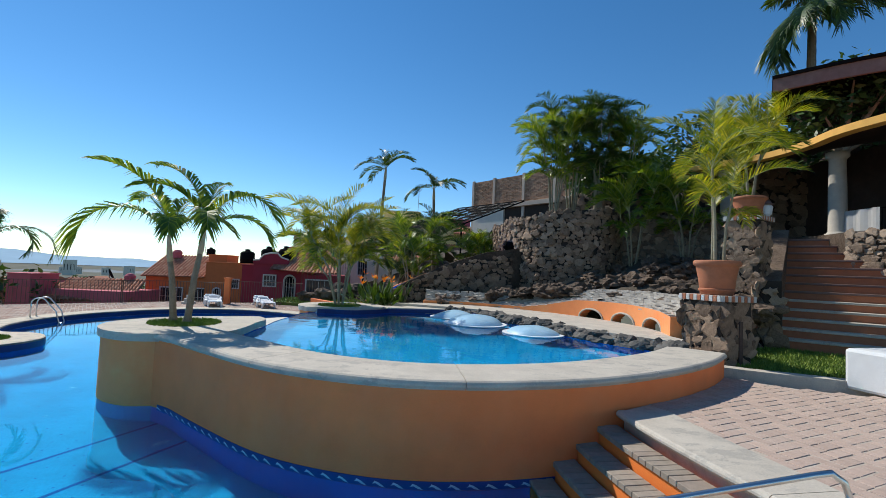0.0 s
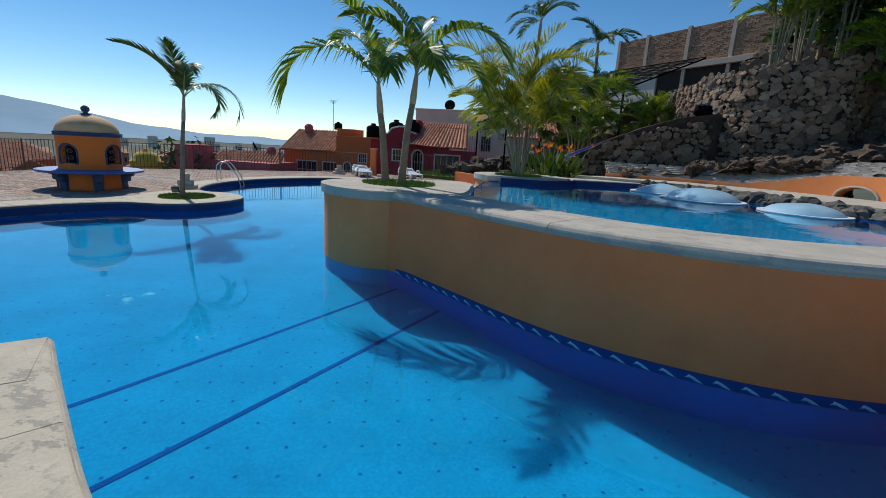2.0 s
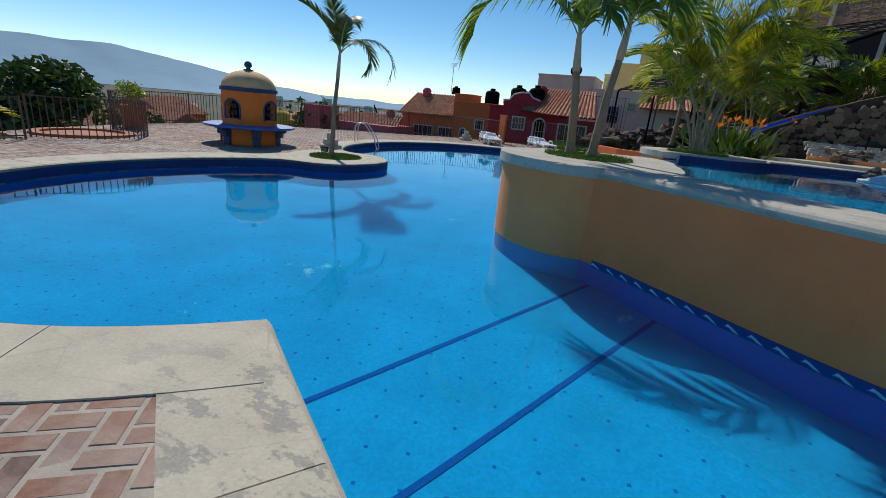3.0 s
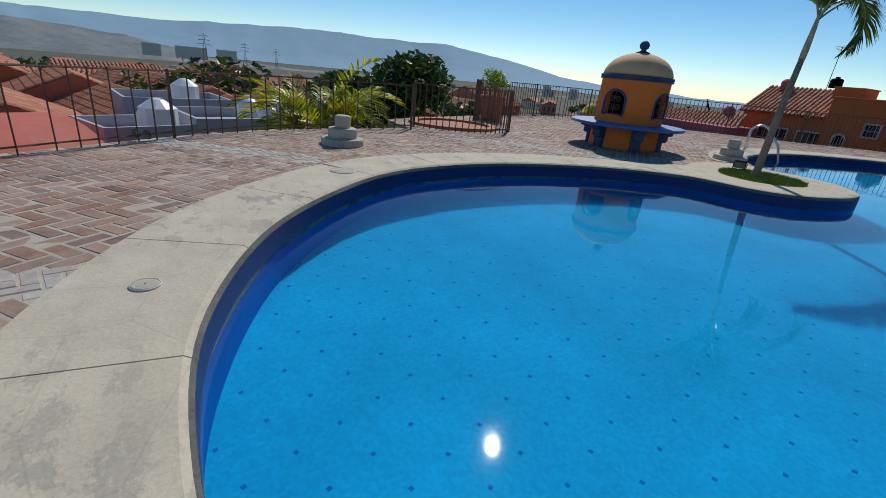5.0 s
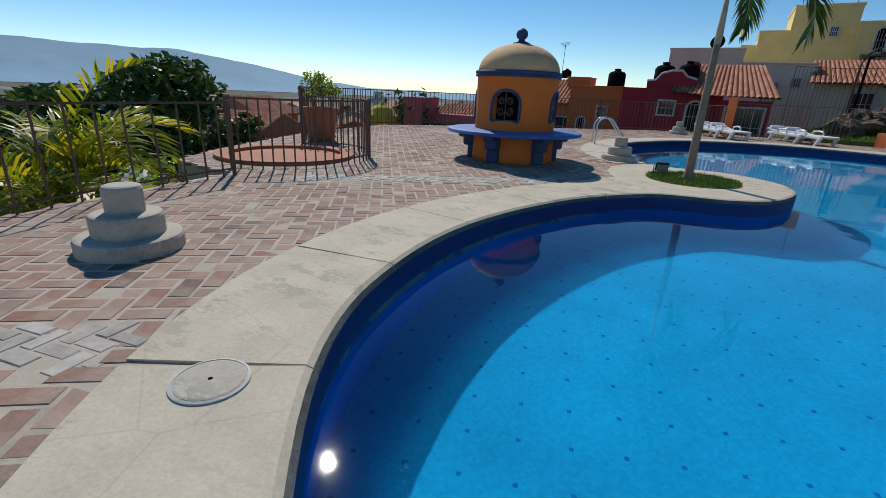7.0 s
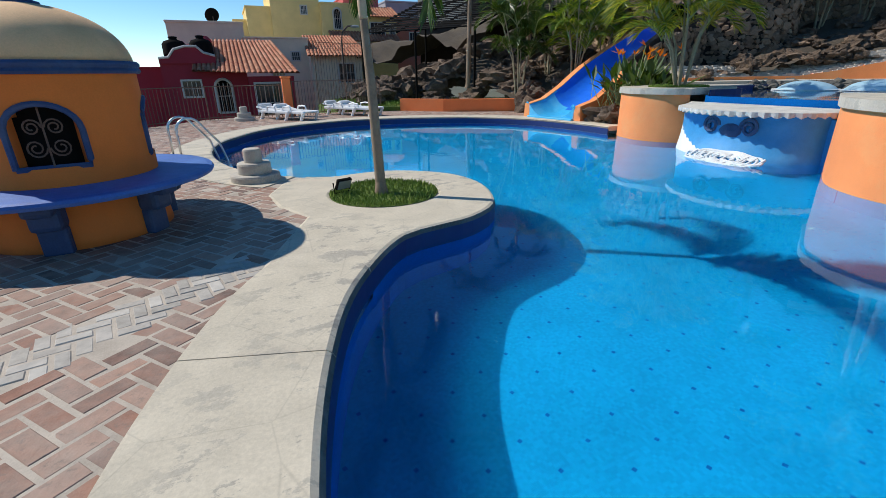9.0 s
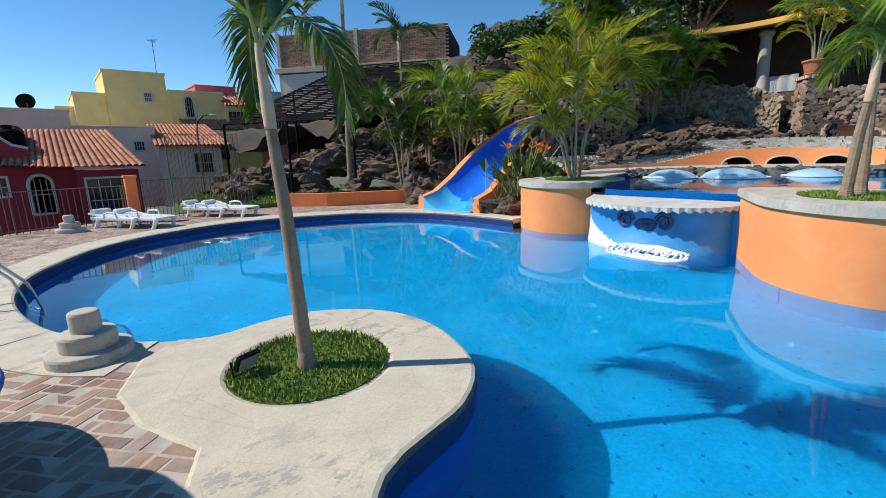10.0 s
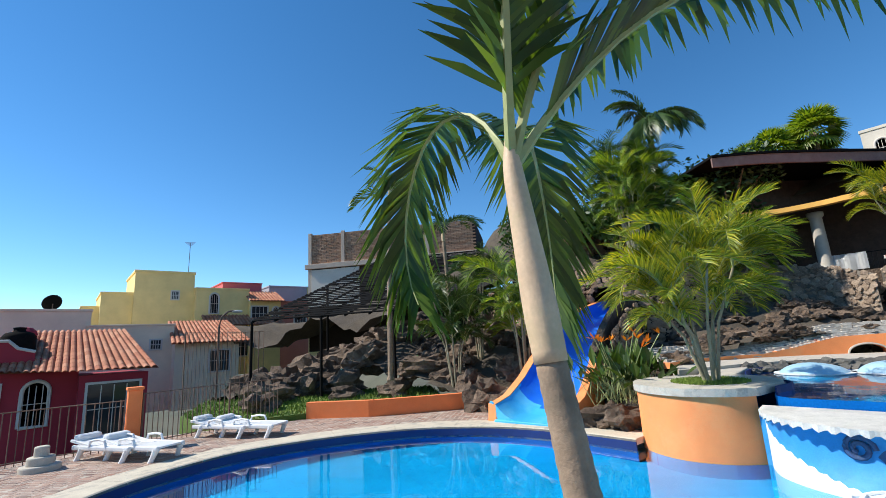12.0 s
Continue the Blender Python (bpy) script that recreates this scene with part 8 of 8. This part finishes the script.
white_tank(-28.6, 5.6, -1.15, 0.45, 0.9)
white_tank(-27.9, 6.2, -1.15, 0.38, 0.7)
white_tank(-31.5, 7.6, -1.45, 0.45, 0.9)
white_tank(-27.2, 2.4, -1.35, 0.35, 0.8)


def pylon(az, dist, foot, h):
    """Lattice mast of a power line."""
    x, y = C.x + dist * math.cos(radians(az)), C.y + dist * math.sin(radians(az))
    root = thing("power_pylon", "steel lattice power pylon on the far hillside", "pylon", (x, y, foot), az, "power pylons")
    bm = bmesh.new()
    for sx, sy in ((-1, -1), (1, -1), (1, 1), (-1, 1)):
        tube(bm, [(sx * h * 0.09, sy * h * 0.09, 0), (sx * h * 0.025, sy * h * 0.025, h * 0.6), (sx * h * 0.01, sy * h * 0.01, h)], h * 0.006, 4)
    for k in range(6):
        a, b = h * 0.1 * k, h * 0.1 * (k + 1)
        wa, wb = h * (0.09 - 0.0108 * k), h * (0.09 - 0.0108 * (k + 1))
        for sg in (-1, 1):
            tube(bm, [(sg * wa, -wa, a), (-sg * wb, -wb, b)], h * 0.004, 4)
            tube(bm, [(-wa, sg * wa, a), (-wb, -sg * wb, b)], h * 0.004, 4)
    part("mast", bm, M["iron"], root)
    for z, w in ((0.68, 0.2), (0.8, 0.16), (0.92, 0.12)):
        bm = bmesh.new()
        tube(bm, [(0, -h * w, h * z), (0, 0, h * (z + 0.03)), (0, h * w, h * z)], h * 0.007, 4)
        part("cross_arm", bm, M["iron"], root)


for az, dist, foot, h in ((193.5, 620, -14, 34), (176.5, 640, -22, 38), (172.5, 760, -24, 36), (169.2, 900, -24, 34)):
    pylon(az, dist, foot, h)
for i in range(110):
    a = radians(RT.uniform(118, 208))
    r = 48 + 330 * RT.random() ** 1.5
    x, y = C.x + r * math.cos(a), C.y + r * math.sin(a)
    wl = RT.choice(("rose", "salmon", "cream", "ivory", "grey", "lilac", "tangerine", "salmon", "rose"))
    town_house(x, y, ground_z(r, a), RT.uniform(6, 10), RT.uniform(6, 9), RT.uniform(2.6, 5.0), RT.uniform(0, 360), wl, RT.random() < 0.72)
for i in range(10):
    a = radians(RT.uniform(124, 140))
    r = RT.uniform(700, 1100)
    town_house(C.x + r * math.cos(a), C.y + r * math.sin(a), ground_z(r, a), 11, 10, RT.uniform(10, 20), RT.uniform(0, 90), "ivory", False)

for a, r, w in ((177.5, 905, 46), (174.2, 880, 30), (181.0, 920, 26)):
    town_house(C.x + r * math.cos(radians(a)), C.y + r * math.sin(radians(a)), -16, 14, w, 15, a, "ivory", False)

# trees below the terrace
leafy_tree((-38.5, 15.2, -6.3), 3.2, (4.4, 4.4, 4.0), 9000, "large dense dark green tree below the terrace", 51, 0.6)
areca((-22.7, 6.6, -3.1), 4.1, 0.9, 7, "yellow-green palm clump beyond the fence", 52, "leaf_gold", "", 6, 2.0, 20, 0.5, 0.05)
leafy_tree((-27.5, 12.0, -4.5), 1.0, (2.2, 2.2, 2.0), 1800, "leafy shrub below the fence", 54, 0.28, "leaf", "shrub", "shrub")
RV = random.Random(9)
for i in range(46):
    a = radians(RV.uniform(112, 208))
    r = 42 + 300 * RV.random() ** 1.4
    s = RV.uniform(2.0, 4.2)
    leafy_tree((C.x + r * math.cos(a), C.y + r * math.sin(a), ground_z(r, a) - 0.5), s * 0.6, (s, s, s), 420, "round green tree among the valley houses", 300 + i, 0.9)

# ---- paving bricks, last ----
def dist_to(line, x, y):
    return min((px - x) ** 2 + (py - y) ** 2 for px, py in line) ** 0.5


def band_hit(x, y, bands):
    for (ax, ay), (bx, by), w in bands:
        L = math.hypot(bx - ax, by - ay)
        t = ((x - ax) * (bx - ax) + (y - ay) * (by - ay)) / L
        d = abs((x - ax) * (by - ay) - (y - ay) * (bx - ax)) / L
        if 0 <= t <= L and d < w:
            return True
    return False


def brick_shape(w, l, bevel=0.01):
    bm = bmesh.new()
    x, y = w / 2, l / 2
    lo = [bm.verts.new(p) for p in ((-x, -y, -0.05), (x, -y, -0.05), (x, y, -0.05), (-x, y, -0.05))]
    mi = [bm.verts.new(p) for p in ((-x, -y, -bevel), (x, -y, -bevel), (x, y, -bevel), (-x, y, -bevel))]
    k = bevel
    hi = [bm.verts.new(p) for p in ((-x + k, -y + k, 0), (x - k, -y + k, 0), (x - k, y - k, 0), (-x + k, y - k, 0))]
    bm.faces.new(hi)
    for a, b in ((lo, mi), (mi, hi)):
        for i in range(4):
            bm.faces.new((a[i], a[(i + 1) % 4], b[(i + 1) % 4], b[i]))
    return bm


def pave(parent, ok, bounds, z, turn, single, seed, material, bw=0.145, bl=0.29, joint=0.021):
    """Herringbone paving; bricks whose middle passes single() become parts, the rest one body."""
    rng = random.Random(seed)
    meshes = []
    for i in range(6):
        b = brick_shape(bw - joint + rng.uniform(-0.004, 0.004), bl - joint + rng.uniform(-0.006, 0.006), rng.uniform(0.004, 0.008))
        meshes.append(finish("brick", b, material))
    rest = bmesh.new()
    singles = 0
    ca, sa = math.cos(radians(turn)), math.sin(radians(turn))
    x0, x1, y0, y1 = bounds
    cx, cy = (x0 + x1) / 2, (y0 + y1) / 2
    R = math.hypot(x1 - x0, y1 - y0) / 2
    n = int(R / bw) + 2
    for i in range(-n, n):
        for j in range(-n, n):
            k = (i - j) % 4
            if k == 0:
                u, v, a = i * bw + bw / 2, j * bw + bw, 0
            elif k == 1:
                u, v, a = i * bw + bw, j * bw + bw / 2, 90
            else:
                continue
            x, y = cx + u * ca - v * sa, cy + u * sa + v * ca
            if not (x0 < x < x1 and y0 < y < y1) or not ok(x, y):
                continue
            m = pose(x + rng.uniform(-0.003, 0.003), y + rng.uniform(-0.003, 0.003), z + rng.uniform(-0.003, 0.003), rng.uniform(-0.5, 0.5), rng.uniform(-0.5, 0.5), a + turn + rng.uniform(-1.2, 1.2))
            me = rng.choice(meshes)
            if singles < 300 and single(x, y):
                ob = new("brick", me)
                ob.parent = parent
                ob.matrix_basis = m
                singles += 1
            else:
                vs = [rest.verts.new(m @ p.co) for p in me.vertices]
                for p in me.polygons:
                    rest.faces.new([vs[q] for q in p.vertices])
    if rest.faces:
        part("bricks", rest, material, parent)["kind"] = "stuff"
    else:
        rest.free()


BANDS = [((-15.6, 10.95), (-18.6, 8.4), 0.22), ((-15.9, 4.85), (-17.6, 2.6), 0.22), ((-16.2, 8.0), (-19.3, 7.2), 0.0), ((-12.6, 2.3), (-13.0, -1.0), 0.22), ((-16.3, 16.2), (-22.0, 17.0), 0.22)]
deck_in = deck_edge + [(-5.3, 17.5)] + offset_line(bay, 0.12)[::-1] + [(-7.2, 3.4), (-7.0, 2.9), (-5.4, 1.9), (-3.0, 0.7), (-2.5, -3.5), (-14.0, -2.0)]
bay_near = bay[::2]
isle_poly = [(x, y) for x, y in isle_out]


def deck_ok(x, y):
    return inside((x, y), deck_in) and dist_to(bay_near, x, y) > 0.78 and not inside((x, y), isle_poly) and dist_to(south[12:], x, y) > 0.62


pave(deck, lambda x, y: deck_ok(x, y) and not band_hit(x, y, BANDS), (-24.6, -2.5, -1.5, 28.5), -0.012, 38, lambda x, y: (-17.2 < x < -15.2 and 2.6 < y < 8.5) or (-9.5 < x < -7.2 and 1.6 < y < 3.2), 1, M["brick"])
pave(deck, lambda x, y: deck_ok(x, y) and band_hit(x, y, BANDS), (-24.6, -2.5, -1.5, 28.5), -0.010, 12, lambda x, y: False, 2, M["paver"], 0.105, 0.21, 0.018)
terr = bpy.data.objects["pavement_terrace"]
pave(terr, lambda x, y: inside((x, y), terrace_poly) and dist_to(base, x, y) > 0.66 and x > 2.3 and y > 1.5, (2.0, 9.5, 1.5, 9.2), TERR - 0.006, 25, lambda x, y: x < 6 and 4 < y < 8, 3, M["terrace_brick"], 0.17, 0.34)
